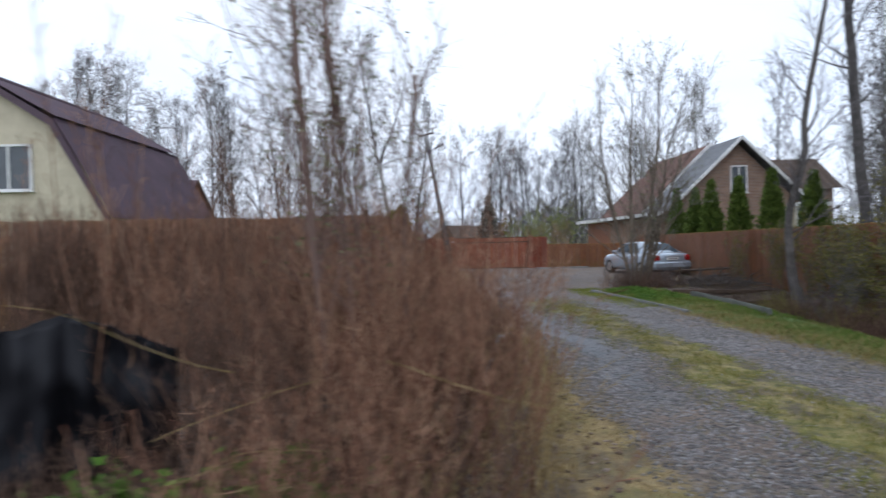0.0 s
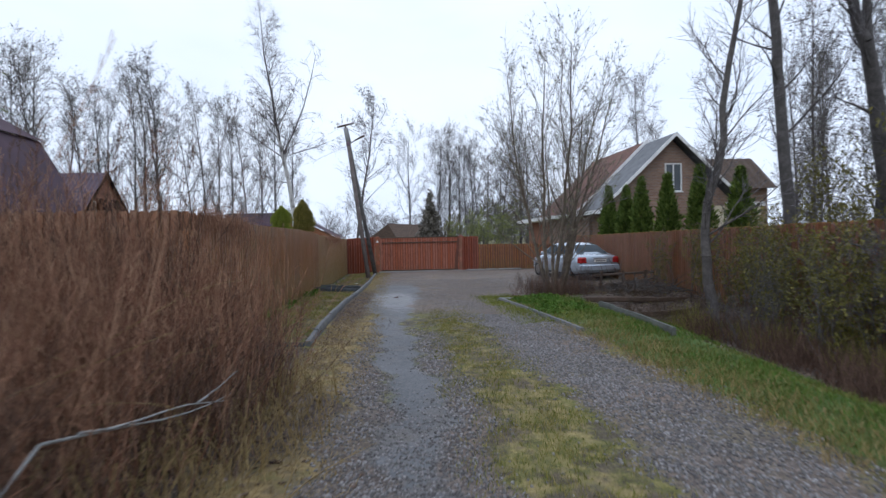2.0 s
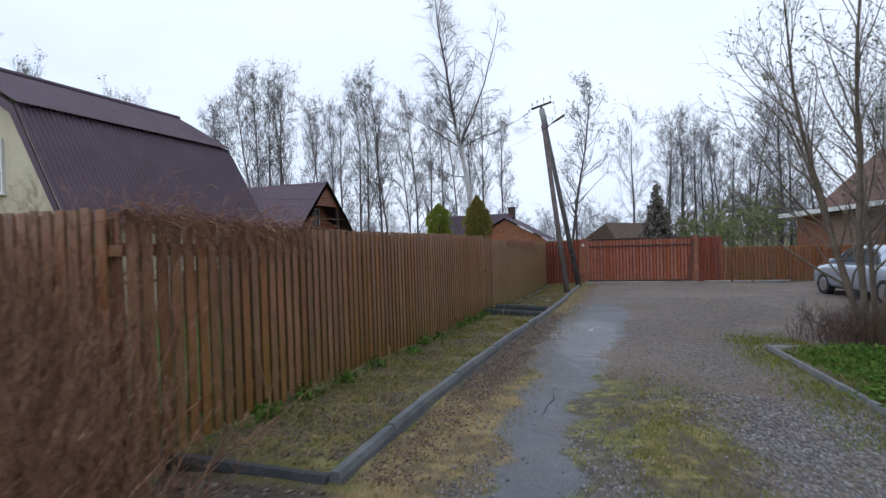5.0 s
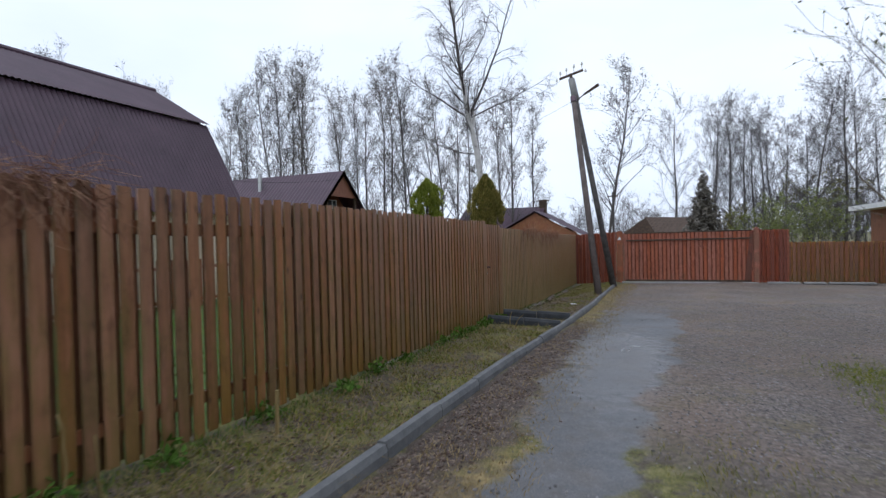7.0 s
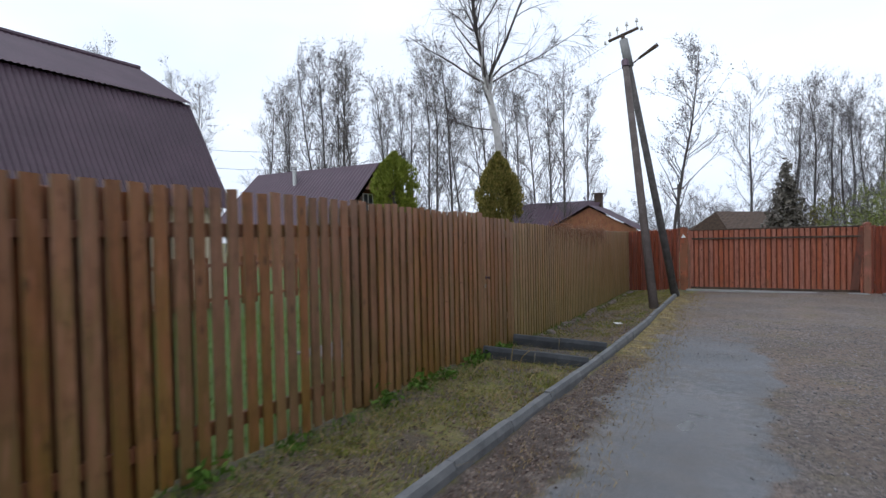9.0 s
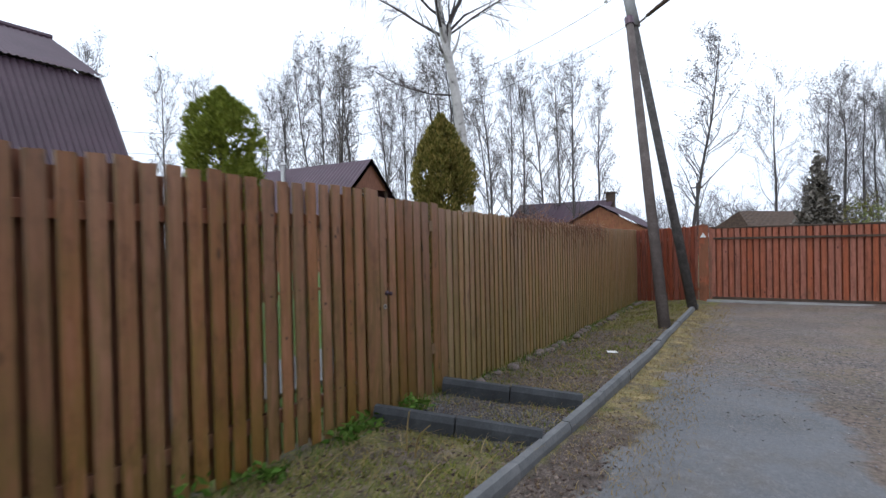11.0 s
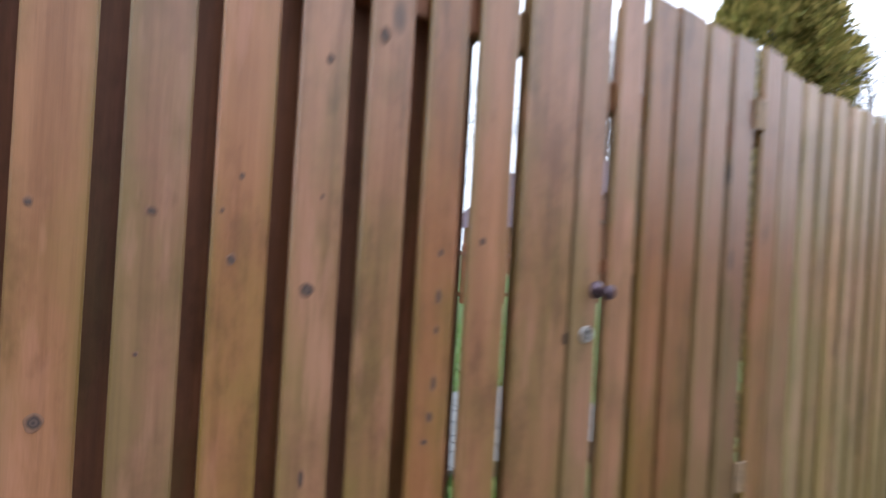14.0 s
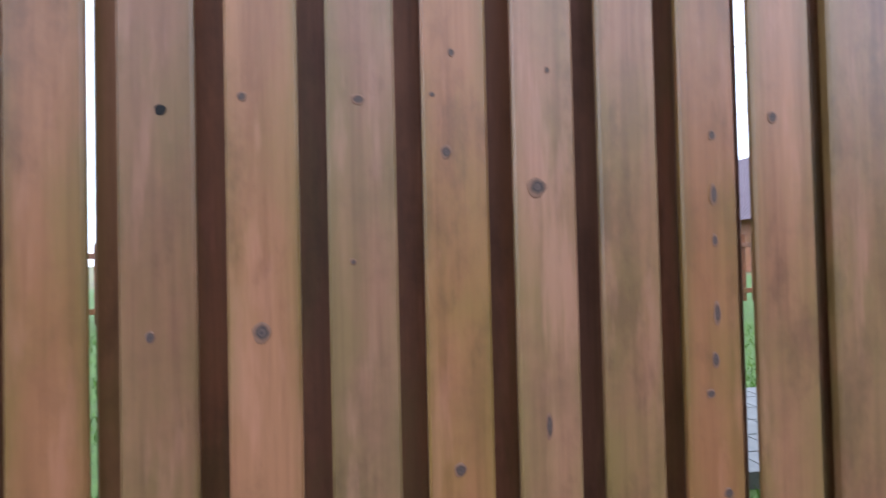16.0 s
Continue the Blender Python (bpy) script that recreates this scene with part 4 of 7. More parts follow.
# ---- houses ----
def corrugated(p0, p1, q0, q1, wave=0.14, depth=0.025, across=3):
    """A sheet between two edges p0-p1 (lower) and q0-q1 (upper), its waves running from lower to upper edge."""
    p0, p1, q0, q1 = map(Vector, (p0, p1, q0, q1))
    n_ = (p1 - p0).cross(q0 - p0).normalized()
    count = max(2, int((p1 - p0).length / wave)) * 4
    verts, faces = [], []
    for i_ in range(count + 1):
        t_ = i_ / count
        h_ = (0.0, 0.5, 1.0, 0.5)[i_ % 4] * depth
        for j in range(across + 1):
            s_ = j / across
            verts.append((p0.lerp(p1, t_)).lerp(q0.lerp(q1, t_), s_) + n_ * (h_ + 0.012 * ((j % 2) == 0)))
    w_ = across + 1
    for i_ in range(count):
        for j in range(across):
            faces.append((i_ * w_ + j, (i_ + 1) * w_ + j, (i_ + 1) * w_ + j + 1, i_ * w_ + j + 1))
    return raw("roof_sheet", verts, faces)


def window(parent, c, w, h, facing, frame_mat=None, bars=1):
    """A framed window in a wall that looks along -y ("y") or +x ("x")."""
    t_ = 0.06
    r_ = Matrix.Translation(c) @ (Matrix.Identity(4) if facing == "y" else Matrix.Rotation(math.pi / 2, 4, "Z"))
    def put(bm):
        bmesh.ops.transform(bm, matrix=r_, verts=bm.verts)
        return bm
    bm = bmesh.new()
    for x0, z0, x1, z1 in ((-w / 2 - t_, -h / 2 - t_, w / 2 + t_, -h / 2), (-w / 2 - t_, h / 2, w / 2 + t_, h / 2 + t_), (-w / 2 - t_, -h / 2, -w / 2, h / 2), (w / 2, -h / 2, w / 2 + t_, h / 2)):
        box(bm, x0, -0.06, z0, x1, 0.02, z1)
    for i_ in range(bars):
        xb = -w / 2 + w * (i_ + 1) / (bars + 1)
        box(bm, xb - 0.03, -0.05, -h / 2, xb + 0.03, 0.01, h / 2)
    win = part("window", put(bm), frame_mat or WHITE, parent, "white framed window")
    part("pane", put(cube(-w / 2, -0.02, -h / 2, w / 2, 0.0, h / 2)), WINDOW, win)
    part("sill", put(cube(-w / 2 - 0.1, -0.12, -h / 2 - 0.1, w / 2 + 0.1, 0.0, -h / 2 - t_)), frame_mat or WHITE, win)


# mansard house behind the long fence
barn = empty("mansard_house", Matrix.Translation((-12.55, 20.2, 0.2)), "house with a dark purple-brown corrugated mansard roof and beige gable", "house")
B = Vector((-12.55, 20.2, 0.2))
y0, y1 = 16.7 - B.y, 23.75 - B.y
rid, kn, ev = (0.0, 6.55), (2.19, 5.2), (3.75, 2.35)
wall_pts = [(-3.5, 0), (3.5, 0), (3.5, 2.6), (2.05, 5.1), (0, 6.4), (-2.05, 5.1), (-3.5, 2.6)]
part("wall", solid(wall_pts, y0 + 0.25, y1 - 0.2), BEIGE, barn, "beige rendered gable wall")
for sgn in (1, -1):
    for lo, hi in ((ev, kn), ((kn[0] + 0.12, kn[1] + 0.0), rid)):
        me = corrugated((sgn * lo[0], y0, lo[1]), (sgn * lo[0], y1, lo[1]), (sgn * hi[0], y0, hi[1]), (sgn * hi[0], y1, hi[1]), 0.13, 0.036 * sgn)
        link_mesh("roof_sheet", me, ROOF_PURPLE, barn)
    for yy in (y0, y1):
        part("barge_board", solid([(sgn * ev[0], ev[1] - 0.1), (sgn * kn[0], kn[1] - 0.05), (0, rid[1] - 0.04), (0, rid[1] - 0.22), (sgn * (kn[0] - 0.12), kn[1] - 0.22), (sgn * (ev[0] - 0.16), ev[1] - 0.1)], yy - 0.02, yy + 0.02), ROOF_PURPLE, barn)
bm = rod(bmesh.new(), (0, y0, rid[1] + 0.02), (0, y1, rid[1] + 0.02), 0.09, 0.09, 8)
part("ridge_cap", bm, ROOF_PURPLE, barn)
window(barn, (0.75, y0 + 0.24, 3.85), 1.2, 1.2, "y")
window(barn, (-1.2, y0 + 0.24, 1.2), 1.3, 1.2, "y")

# timber house with a gable balcony
cabin = empty("timber_house", Matrix.Translation((-18.4, 43.9, 0.0)), "timber house with purple-brown metal roof and gable balcony", "house")
part("wall", cube(-11.0, -3.4, 0, -1.0, 3.4, 3.6), LOGS, cabin, "orange log wall")
def roof_pair(parent, x0, x1, half, eave, ridge, mat, wave=0.3, axis="x"):
    for s in (1, -1):
        if axis == "x":
            me = corrugated((x0, s * half, eave), (x1, s * half, eave), (x0, 0, ridge), (x1, 0, ridge), wave, 0.04 * -s)
        else:
            me = corrugated((s * half, x0, eave), (s * half, x1, eave), (0, x0, ridge), (0, x1, ridge), wave, 0.04 * s)
        link_mesh("roof_sheet", me, mat, parent)
roof_pair(cabin, -11.5, 0.0, 4.4, 2.7, 6.85, ROOF_PURPLE)
def gable_x(parent, x, half, eave, ridge, mat, thick=0.15):
    bm = solid([(-half, eave), (half, eave), (0, ridge)], -thick / 2, thick / 2)
    bmesh.ops.transform(bm, matrix=Matrix.Translation((x, 0, 0)) @ Matrix.Rotation(math.pi / 2, 4, "Z"), verts=bm.verts)
    part("gable", bm, mat, parent, "orange boarded gable")
gable_x(cabin, -1.6, 3.9, 2.95, 6.5, LOGS)
bm = solid([(-1.9, 5.0), (1.9, 5.0), (0, 6.7)], -0.08, 0.08)
bmesh.ops.transform(bm, matrix=Matrix.Translation((-0.25, 0, 0)) @ Matrix.Rotation(math.pi / 2, 4, "Z"), verts=bm.verts)
part("gable_screen", bm, LOGS, cabin, "orange boarded gable tip")
for s in (1, -1):
    bm = bmesh.new()
    v4 = [bm.verts.new(p) for p in ((0.03, s * 4.45, 2.62), (0.03, 0, 6.9), (0.03, 0, 6.6), (0.03, s * 4.25, 2.5))]
    bm.faces.new(v4)
    bmesh.ops.solidify(bm, geom=bm.faces[:], thickness=0.05)
    part("barge_board", bm, DARKWOOD, cabin)
for yy in (-1.8, 1.8):
    part("balcony_post", cube(-0.35, yy - 0.08, 3.2, -0.19, yy + 0.08, 5.1), DARKWOOD, cabin)
part("balcony_floor", cube(-1.6, -3.2, 3.1, -0.1, 3.2, 3.25), DARKWOOD, cabin)
part("balcony_rail", cube(-0.3, -3.0, 4.0, -0.2, 3.0, 4.1), DARKWOOD, cabin)
window(cabin, (-1.5, 0.6, 4.2), 1.0, 1.3, "x")
bm = rod(bmesh.new(), (-6.5, -1.2, 5.2), (-6.5, -1.2, 6.9), 0.16, 0.16, 10)
rod(bm, (-6.5, -1.2, 6.95), (-6.5, -1.2, 7.15), 0.26, 0.1, 10)
part("flue", bm, METAL, cabin, "steel flue with a cowl")

# log bathhouse with chimney further on
bath = empty("log_cottage", Matrix.Translation((-7.5, 60.0, 0.0)), "low orange log cottage with purple-brown roof and brick chimney", "house")
part("wall", cube(-7.0, -3.0, 0, 2.5, 3.0, 2.6), LOGS, bath)
roof_pair(bath, -7.6, 0.2, 4.2, 2.1, 4.6, ROOF_PURPLE)
me = corrugated((4.1, -4.6, 1.9), (4.1, 1.2, 1.9), (0.2, -4.6, 4.0), (0.2, 1.2, 4.0), 0.3, 0.04)
link_mesh("roof_sheet", me, ROOF_PURPLE, bath)
me = corrugated((-3.7, -4.6, 1.9), (-3.7, 1.2, 1.9), (0.2, -4.6, 4.0), (0.2, 1.2, 4.0), 0.3, -0.04)
link_mesh("roof_sheet", me, ROOF_PURPLE, bath)
part("gable", solid([(-3.4, 0), (3.8, 0), (3.8, 1.9), (0.2, 3.85), (-3.4, 1.9)], -4.3, -4.15), LOGS, bath, "orange log gable")
chim = part("chimney", cube(-0.3, -0.3, 3.8, 0.3, 0.3, 5.1, 0.02), DARKWOOD, bath, "dark brick chimney")
part("chimney_cap", cube(-0.42, -0.42, 5.1, 0.42, 0.42, 5.2), DARKWOOD, chim)

# grey shed beyond the drive gate
shed = empty("garden_shed", Matrix.Translation((2.5, 60.0, 0.0)), "small weathered shed with a dark grey pitched roof", "shed")
part("wall", cube(-2.5, -2, 0, 2.6, 2, 2.0), DARKWOOD, shed)
me = corrugated((-3.2, -2.4, 1.8), (2.9, -2.4, 1.8), (-1.2, 0, 3.3), (2.9, 0, 3.1), 0.4, 0.03)
link_mesh("roof_sheet", me, DARKWOOD, shed)
me = corrugated((-3.2, 2.4, 1.8), (2.9, 2.4, 1.8), (-1.2, 0, 3.3), (2.9, 0, 3.1), 0.4, -0.03)
link_mesh("roof_sheet", me, DARKWOOD, shed)
part("gable", solid([(-3.0, 1.8), (-0.4, 1.8), (-1.2, 3.2)], -2.3, -2.2), DARKWOOD, shed)

# brick house behind the fence, grey-roofed front bay and red-brown main roof
brick = empty("brick_house", Matrix.Translation((16.0, 29.0, 0.0)), "brick house with steep grey and red-brown roof, white barge boards", "house")
part("wall", solid([(-3.1, 0), (3.3, 0), (3.3, 3.2), (0, 6.45), (-3.1, 3.4)], 0.45, 3.4), BRICK, brick, "brown brick gable wall")
part("main_wall", cube(-3.3, 3.2, 0, 3.5, 11.0, 2.9), BRICK, brick)
part("rear_gable", solid([(-3.3, 2.85), (3.5, 2.85), (0, 6.6)], 10.8, 11.0), BRICK, brick)
part("annex", cube(-3.2, 11.0, 0, 2.5, 17.0, 2.76), LOGS, brick, "brown timber annex wall")
part("annex_roof", cube(-4.02, 11.2, 2.76, 3.0, 17.6, 3.0), WHITE, brick, "flat white-edged annex roof")
for s, hx, hz in ((-1, 3.95, 2.95), (1, 3.6, 3.3)):
    me = corrugated((s * hx, 0.0, hz), (s * hx, 3.3, hz), (0, 0.0, 6.72), (0, 3.3, 6.72), 0.4, 0.02 * s)
    link_mesh("roof_sheet", me, ROOF_GREY, brick)
    me = corrugated((s * 3.95, 3.2, 3.0), (s * 3.95, 11.2, 3.0), (0, 3.2, 6.84), (0, 11.2, 6.84), 0.35, 0.05 * s, 8)
    link_mesh("roof_sheet", me, ROOF_BROWN, brick)
    for yy, zz, h2 in ((-0.03, 6.76, hz), (3.15, 6.95, 3.1)):
        part("barge_board", solid([(s * (hx + 0.05), h2 - 0.02), (0, zz), (0, zz - 0.2), (s * (hx + 0.05), h2 - 0.2)], yy - 0.03, yy + 0.03), WHITE, brick, "white barge board")
part("eave_board", cube(-4.02, 0.0, 2.78, -3.94, 11.18, 2.98), WHITE, brick, "white eave board")
part("eave_soffit", cube(-3.93, 0.1, 2.76, -3.0, 11.1, 2.82), DARKWOOD, brick)
part("lower_eave", cube(2.6, -0.05, 3.05, 4.6, 0.1, 3.25), WHITE, brick)
part("annex_wall", cube(2.2, 0.3, 0, 4.6, 3.0, 3.1), BEIGE, brick, "pale porch wall")
window(brick, (0.05, 0.44, 4.55), 0.75, 1.3, "y")
window(brick, (3.4, 0.28, 2.4), 0.8, 1.1, "y")
bm = rod(bmesh.new(), (-1.0, 10.5, 5.3), (-1.0, 10.5, 7.9), 0.16, 0.16, 10)
rod(bm, (-1.0, 10.5, 7.9), (-1.0, 10.5, 8.15), 0.24, 0.12, 10)
part("flue", bm, METAL, brick, "grey metal flue")

dark_house = empty("dark_roofed_house", Matrix.Translation((22.2, 36.0, 0.0)), "distant house with a dark brown hipped roof", "house")
part("wall", cube(-1.4, -2, 0, 2.2, 2, 4.4), BRICK, dark_house)
roof_pair(dark_house, -1.8, 2.6, 2.4, 4.3, 6.4, DARKWOOD, 0.5)
shed2 = empty("timber_shed", Matrix.Translation((22.5, 20.0, 0.0)), "dark timber shed with a pitched roof among the trees", "shed")
part("wall", cube(-1.6, -1.5, 0, 1.8, 1.5, 2.4), DARKWOOD, shed2)
roof_pair(shed2, -1.9, 2.1, 2.0, 2.3, 3.7, DARKWOOD, 0.4)
gable_x(shed2, -1.7, 1.7, 2.4, 3.6, DARKWOOD)


# ---- plants: branches are tapered three- to six-sided tubes ----
def tubes(segs, sides):
    """Triangles for many tapered tubes. segs: rows of ax ay az bx by bz r0 r1."""
    s = np.asarray(segs, float)
    a, b_, r0, r1 = s[:, 0:3], s[:, 3:6], s[:, 6], s[:, 7]
    d = b_ - a
    d /= np.linalg.norm(d, axis=1)[:, None] + 1e-9
    ref = np.where(np.abs(d[:, 2:3]) > 0.9, np.array([[1.0, 0, 0]]), np.array([[0, 0, 1.0]]))
    u = np.cross(d, ref)
    u /= np.linalg.norm(u, axis=1)[:, None] + 1e-9
    w = np.cross(d, u)
    ang = np.arange(sides) * 2 * math.pi / sides
    ring = u[:, None, :] * np.cos(ang)[None, :, None] + w[:, None, :] * np.sin(ang)[None, :, None]
    lo = a[:, None, :] + ring * r0[:, None, None]
    hi = b_[:, None, :] + ring * r1[:, None, None]
    verts = np.concatenate([lo, hi], 1).reshape(-1, 3)
    i = np.arange(sides)
    j = (i + 1) % sides
    one = np.concatenate([np.stack([i, j, j + sides], 1), np.stack([i, j + sides, i + sides], 1)])
    tris = (one[None] + (np.arange(len(s)) * 2 * sides)[:, None, None]).reshape(-1, 3)
    return verts, tris


def limb(rng, a, direction, length, r0, r1, count, wander, lift):
    """A crooked limb: points and radii along it."""
    pts, d, p = [np.array(a, float)], np.array(direction, float), np.array(a, float)
    for i in range(count):
        d = d + rng.normal(0, wander, 3) + np.array([0, 0, lift])
        d /= np.linalg.norm(d)
        p = p + d * length / count
        pts.append(p.copy())
    return np.array(pts), np.linspace(r0, r1, count + 1)


def add_limb(segs, pts, rad):
    for i in range(len(pts) - 1):
        segs.append((*pts[i], *pts[i + 1], rad[i], rad[i + 1]))


def along(pts, t):
    f = t * (len(pts) - 1)
    i = min(int(f), len(pts) - 2)
    return pts[i] + (pts[i + 1] - pts[i]) * (f - i), (pts[i + 1] - pts[i]) / (np.linalg.norm(pts[i + 1] - pts[i]) + 1e-9)


def side_way(rng, d, angle):
    """A direction that leaves d at an angle, to a random side."""
    r_ = rng.normal(0, 1, 3)
    r_ -= d * (r_ @ d)
    r_ /= np.linalg.norm(r_) + 1e-9
    return d * math.cos(angle) + r_ * math.sin(angle)


def branch_out(rng, trunks, branches, subs, twigs, first=0.25, reach=0.28, angle=0.75, lift=0.08, thin=0.006, twig_len=0.6, leaf=0, leaf_size=0.05, taper=0.75, droop=0.0, sub_angle=0.6):
    """Wood, twigs and leaf places for a tree that stands on the given trunk polylines."""
    wood, fine, leaves = [], [], []
    for pts, rad in trunks:
        add_limb(wood, pts, rad)
        total = np.linalg.norm(np.diff(pts, axis=0), axis=1).sum()
        for bi in range(branches):
            t = first + (1 - first) * ((bi + rng.random()) / branches) ** 0.9
            p, d = along(pts, min(t, 0.995))
            ln = total * reach * (1.05 - taper * t) * rng.uniform(0.6, 1.2)
            r0 = max(np.interp(t, np.linspace(0, 1, len(rad)), rad) * (0.45 if rad[0] < 0.11 else 0.26), thin * 1.4)
            bp, br = limb(rng, p, side_way(rng, d, angle * rng.uniform(0.7, 1.25)), ln, r0, thin, 5, 0.13, lift)
            add_limb(wood if r0 > thin * 2.4 else fine, bp, br)
            for si in range(subs):
                q, e = along(bp, rng.uniform(0.25, 1.0))
                sp, sr = limb(rng, q, side_way(rng, e, sub_angle * rng.uniform(0.6, 1.3)), ln * rng.uniform(0.25, 0.5), thin * 1.1, thin * 0.7, 3, 0.15, lift - droop * 0.5)
                add_limb(fine, sp, sr)
                for ti in range(twigs):
                    q2, e2 = along(sp, rng.uniform(0.15, 1.0))
                    tp, tr = limb(rng, q2, side_way(rng, e2, 0.6), twig_len * rng.uniform(0.5, 1.2), thin * 0.7, thin * 0.4, 1, 0.15, lift - droop)
                    add_limb(fine, tp, tr)
                    for li in range(leaf):
                        leaves.append(along(tp, rng.uniform(0.2, 1.0))[0])
    return wood, fine, leaves


def leaf_mesh(name, places, size, rng, per=1):
    """Small pointed leaves, each a folded pair of triangles with a turned face."""
    p = np.repeat(np.asarray(places, float), per, 0)
    p = p + rng.normal(0, size * 0.6, p.shape)
    k = len(p)
    a = rng.normal(0, 1, (k, 3))
    a /= np.linalg.norm(a, axis=1)[:, None]
    c = rng.normal(0, 1, (k, 3))
    c -= a * (a * c).sum(1)[:, None]
    c /= np.linalg.norm(c, axis=1)[:, None]
    n_ = np.cross(a, c)
    s = size * rng.uniform(0.6, 1.4, (k, 1))
    v_ = np.stack([p - a * s, p + c * s * 0.45 + n_ * s * 0.15, p + a * s, p - c * s * 0.45 + n_ * s * 0.15], 1).reshape(-1, 3)
    t_ = (np.array([[0, 1, 2], [0, 2, 3]])[None] + (np.arange(k) * 4)[:, None, None]).reshape(-1, 3)
    return fast(name, v_, t_)


def one_stem(pts, rad, sides=6):
    """One unbroken tapering stem along a line of points."""
    a = np.linspace(0, 2 * math.pi, sides, endpoint=False)
    ring = np.stack([np.cos(a), np.sin(a), 0 * a], 1)
    v_ = np.concatenate([np.asarray(p) + ring * r for p, r in zip(pts, rad)])
    f_ = []
    for i in range(len(pts) - 1):
        for j in range(sides):
            a0, a1 = i * sides + j, i * sides + (j + 1) % sides
            f_ += [(a0, a1, a1 + sides), (a0, a1 + sides, a0 + sides)]
    top = (len(pts) - 1) * sides
    f_ += [(top, top + j, top + j + 1) for j in range(1, sides - 1)]
    return v_, np.array(f_)


def tree_thing(name, label, wood, fine, leaves, bark, twig_mat, leaf_mat=None, leaf_size=0.05, m=None, category="tree", group="", sides=6, seed=1, per=1, stem=None):
    ob = empty(name, m or Matrix.Identity(4), label, category, group)
    me = fast("trunk", *stem) if stem else fast("trunk", *tubes(wood, sides))
    me.shade_smooth()
    tk = link_mesh("stem" if category == "shrub" else "trunk", me, bark, ob)
    if category == "shrub":
        tagged(tk, kind="stuff")
    link_mesh("crown", fast("crown", *tubes(fine, 3)), twig_mat, ob)
    if leaves:
        link_mesh("leaves", leaf_mesh("leaves", leaves, leaf_size, np.random.default_rng(seed), per), leaf_mat, ob)
    return ob


def straight(rng, height, r0, lean=0.03, count=9, wander=0.035):
    return limb(rng, (0, 0, -0.3), (rng.normal(0, lean), rng.normal(0, lean), 1), height + 0.3, r0, 0.015, count, wander, 0.05)


# slender birches and alders of the far groves: a few forms, set out again and again
forms = []
for i in range(5):
    g_ = np.random.default_rng(40 + i)
    ht = 10.0
    wood, fine, leaves = branch_out(g_, [straight(g_, ht, 0.075)], 40, 6, 6, 0.2, 0.23, 0.6, 0.12, 0.0046, 0.42, 1, taper=0.5)
    forms.append(tree_thing("bare_tree", "slender bare birch with fine grey-brown twigs", wood, fine, leaves, BARK, TWIG_LIGHT if i % 2 else TWIG, BUD_GREY, 0.045, pose(0, -300 - 8 * i, 0), "tree", "trees of the far groves", 5, i))
wide_forms = []
for i in range(3):
    g_ = np.random.default_rng(70 + i)
    wood, fine, leaves = branch_out(g_, [straight(g_, 10.0, 0.11, 0.05, 9, 0.05)], 30, 8, 6, 0.22, 0.32, 0.72, 0.1, 0.0052, 0.5, 1, taper=0.45)
    wide_forms.append(tree_thing("bare_tree", "broad bare deciduous tree with dark spreading limbs", wood, fine, leaves, DARK_BARK, TWIG, BUD_GREY, 0.045, pose(0, -360 - 8 * i, 0), "tree", "trees of the far groves", 5, i))

rng2 = random.Random(11)


def plant(form, x, y, top, squash=1.0):
    s = top / 10.0
    c = copy_thing(form, Matrix.Identity(4))
    c.matrix_basis = Matrix.Translation((x, y, -0.1)) @ Matrix.Rotation(rng2.uniform(0, 6.28), 4, "Z") @ Matrix.Diagonal((s * squash, s * squash, s, 1))
    return c


for i, (x, y, h) in enumerate(((-37.4, 51.5, 14.7), (-35.7, 53.1, 15.5), (-35.7, 58.5, 20.3), (-37.2, 62.5, 20.6), (-33.1, 60.5, 20.5), (-36.2, 68.3, 18.4),
                               (-29.0, 60.3, 17.4), (-29.4, 65.8, 17.4), (-24.5, 61.0, 18.6), (-23.3, 63.5, 19.7), (-25.0, 69.8, 18.2), (-15.8, 56.1, 15.1),
                               (-16.0, 60.3, 15.1), (-14.1, 58.5, 14.9), (-13.6, 62.1, 14.6), (-31.9, 53.5, 18.1), (-30.1, 54.7, 18.9), (-29.5, 64.0, 17.4),
                               (-23.4, 60.7, 18.3), (-20.5, 66.0, 16.0), (-41.0, 60.0, 18.0), (-45.0, 50.0, 17.0), (-48.0, 42.0, 18.0), (-40.0, 44.0, 15.0), (-52.0, 34.0, 18.0), (-9.8, 58.0, 14.2), (-11.3, 59.5, 15.0), (-8.6, 61.0, 13.4))):
    plant(forms[i % 5], x, y, h, 1.05)
for i, (x, y, h) in enumerate(((-3.0, 72.2, 19.2), (4.1, 85.4, 16.8), (9.1, 95.2, 18.6), (11.3, 95.0, 18.8), (12.4, 89.8, 16.8), (15.3, 94.5, 17.8), (16.7, 89.2, 14.8),
                               (18.0, 83.8, 13.0), (23.0, 77.4, 13.1), (13.5, 61.8, 12.5), (15.7, 61.3, 13.6), (28.0, 74.0, 15.0), (34.0, 68.0, 14.0))):
    plant(wide_forms[i % 3] if i % 3 else forms[i % 5], x, y, h, 1.05 if i % 3 else 1.35)
for i, (x, y, h) in enumerate(((8.0, 88.0, 16.5), (10.2, 84.0, 16.5), (13.0, 86.0, 17.0), (14.5, 82.0, 15.5), (17.2, 80.0, 14.5), (19.6, 78.0, 13.5), (21.0, 84.0, 15.0))):
    plant(wide_forms[i % 3], x, y, h * 0.84, 1.0)
plant(wide_forms[1], 17.0, 63.5, 13.2, 1.0)
plant(wide_forms[0], 22.0, 58.0, 12.0, 1.0)
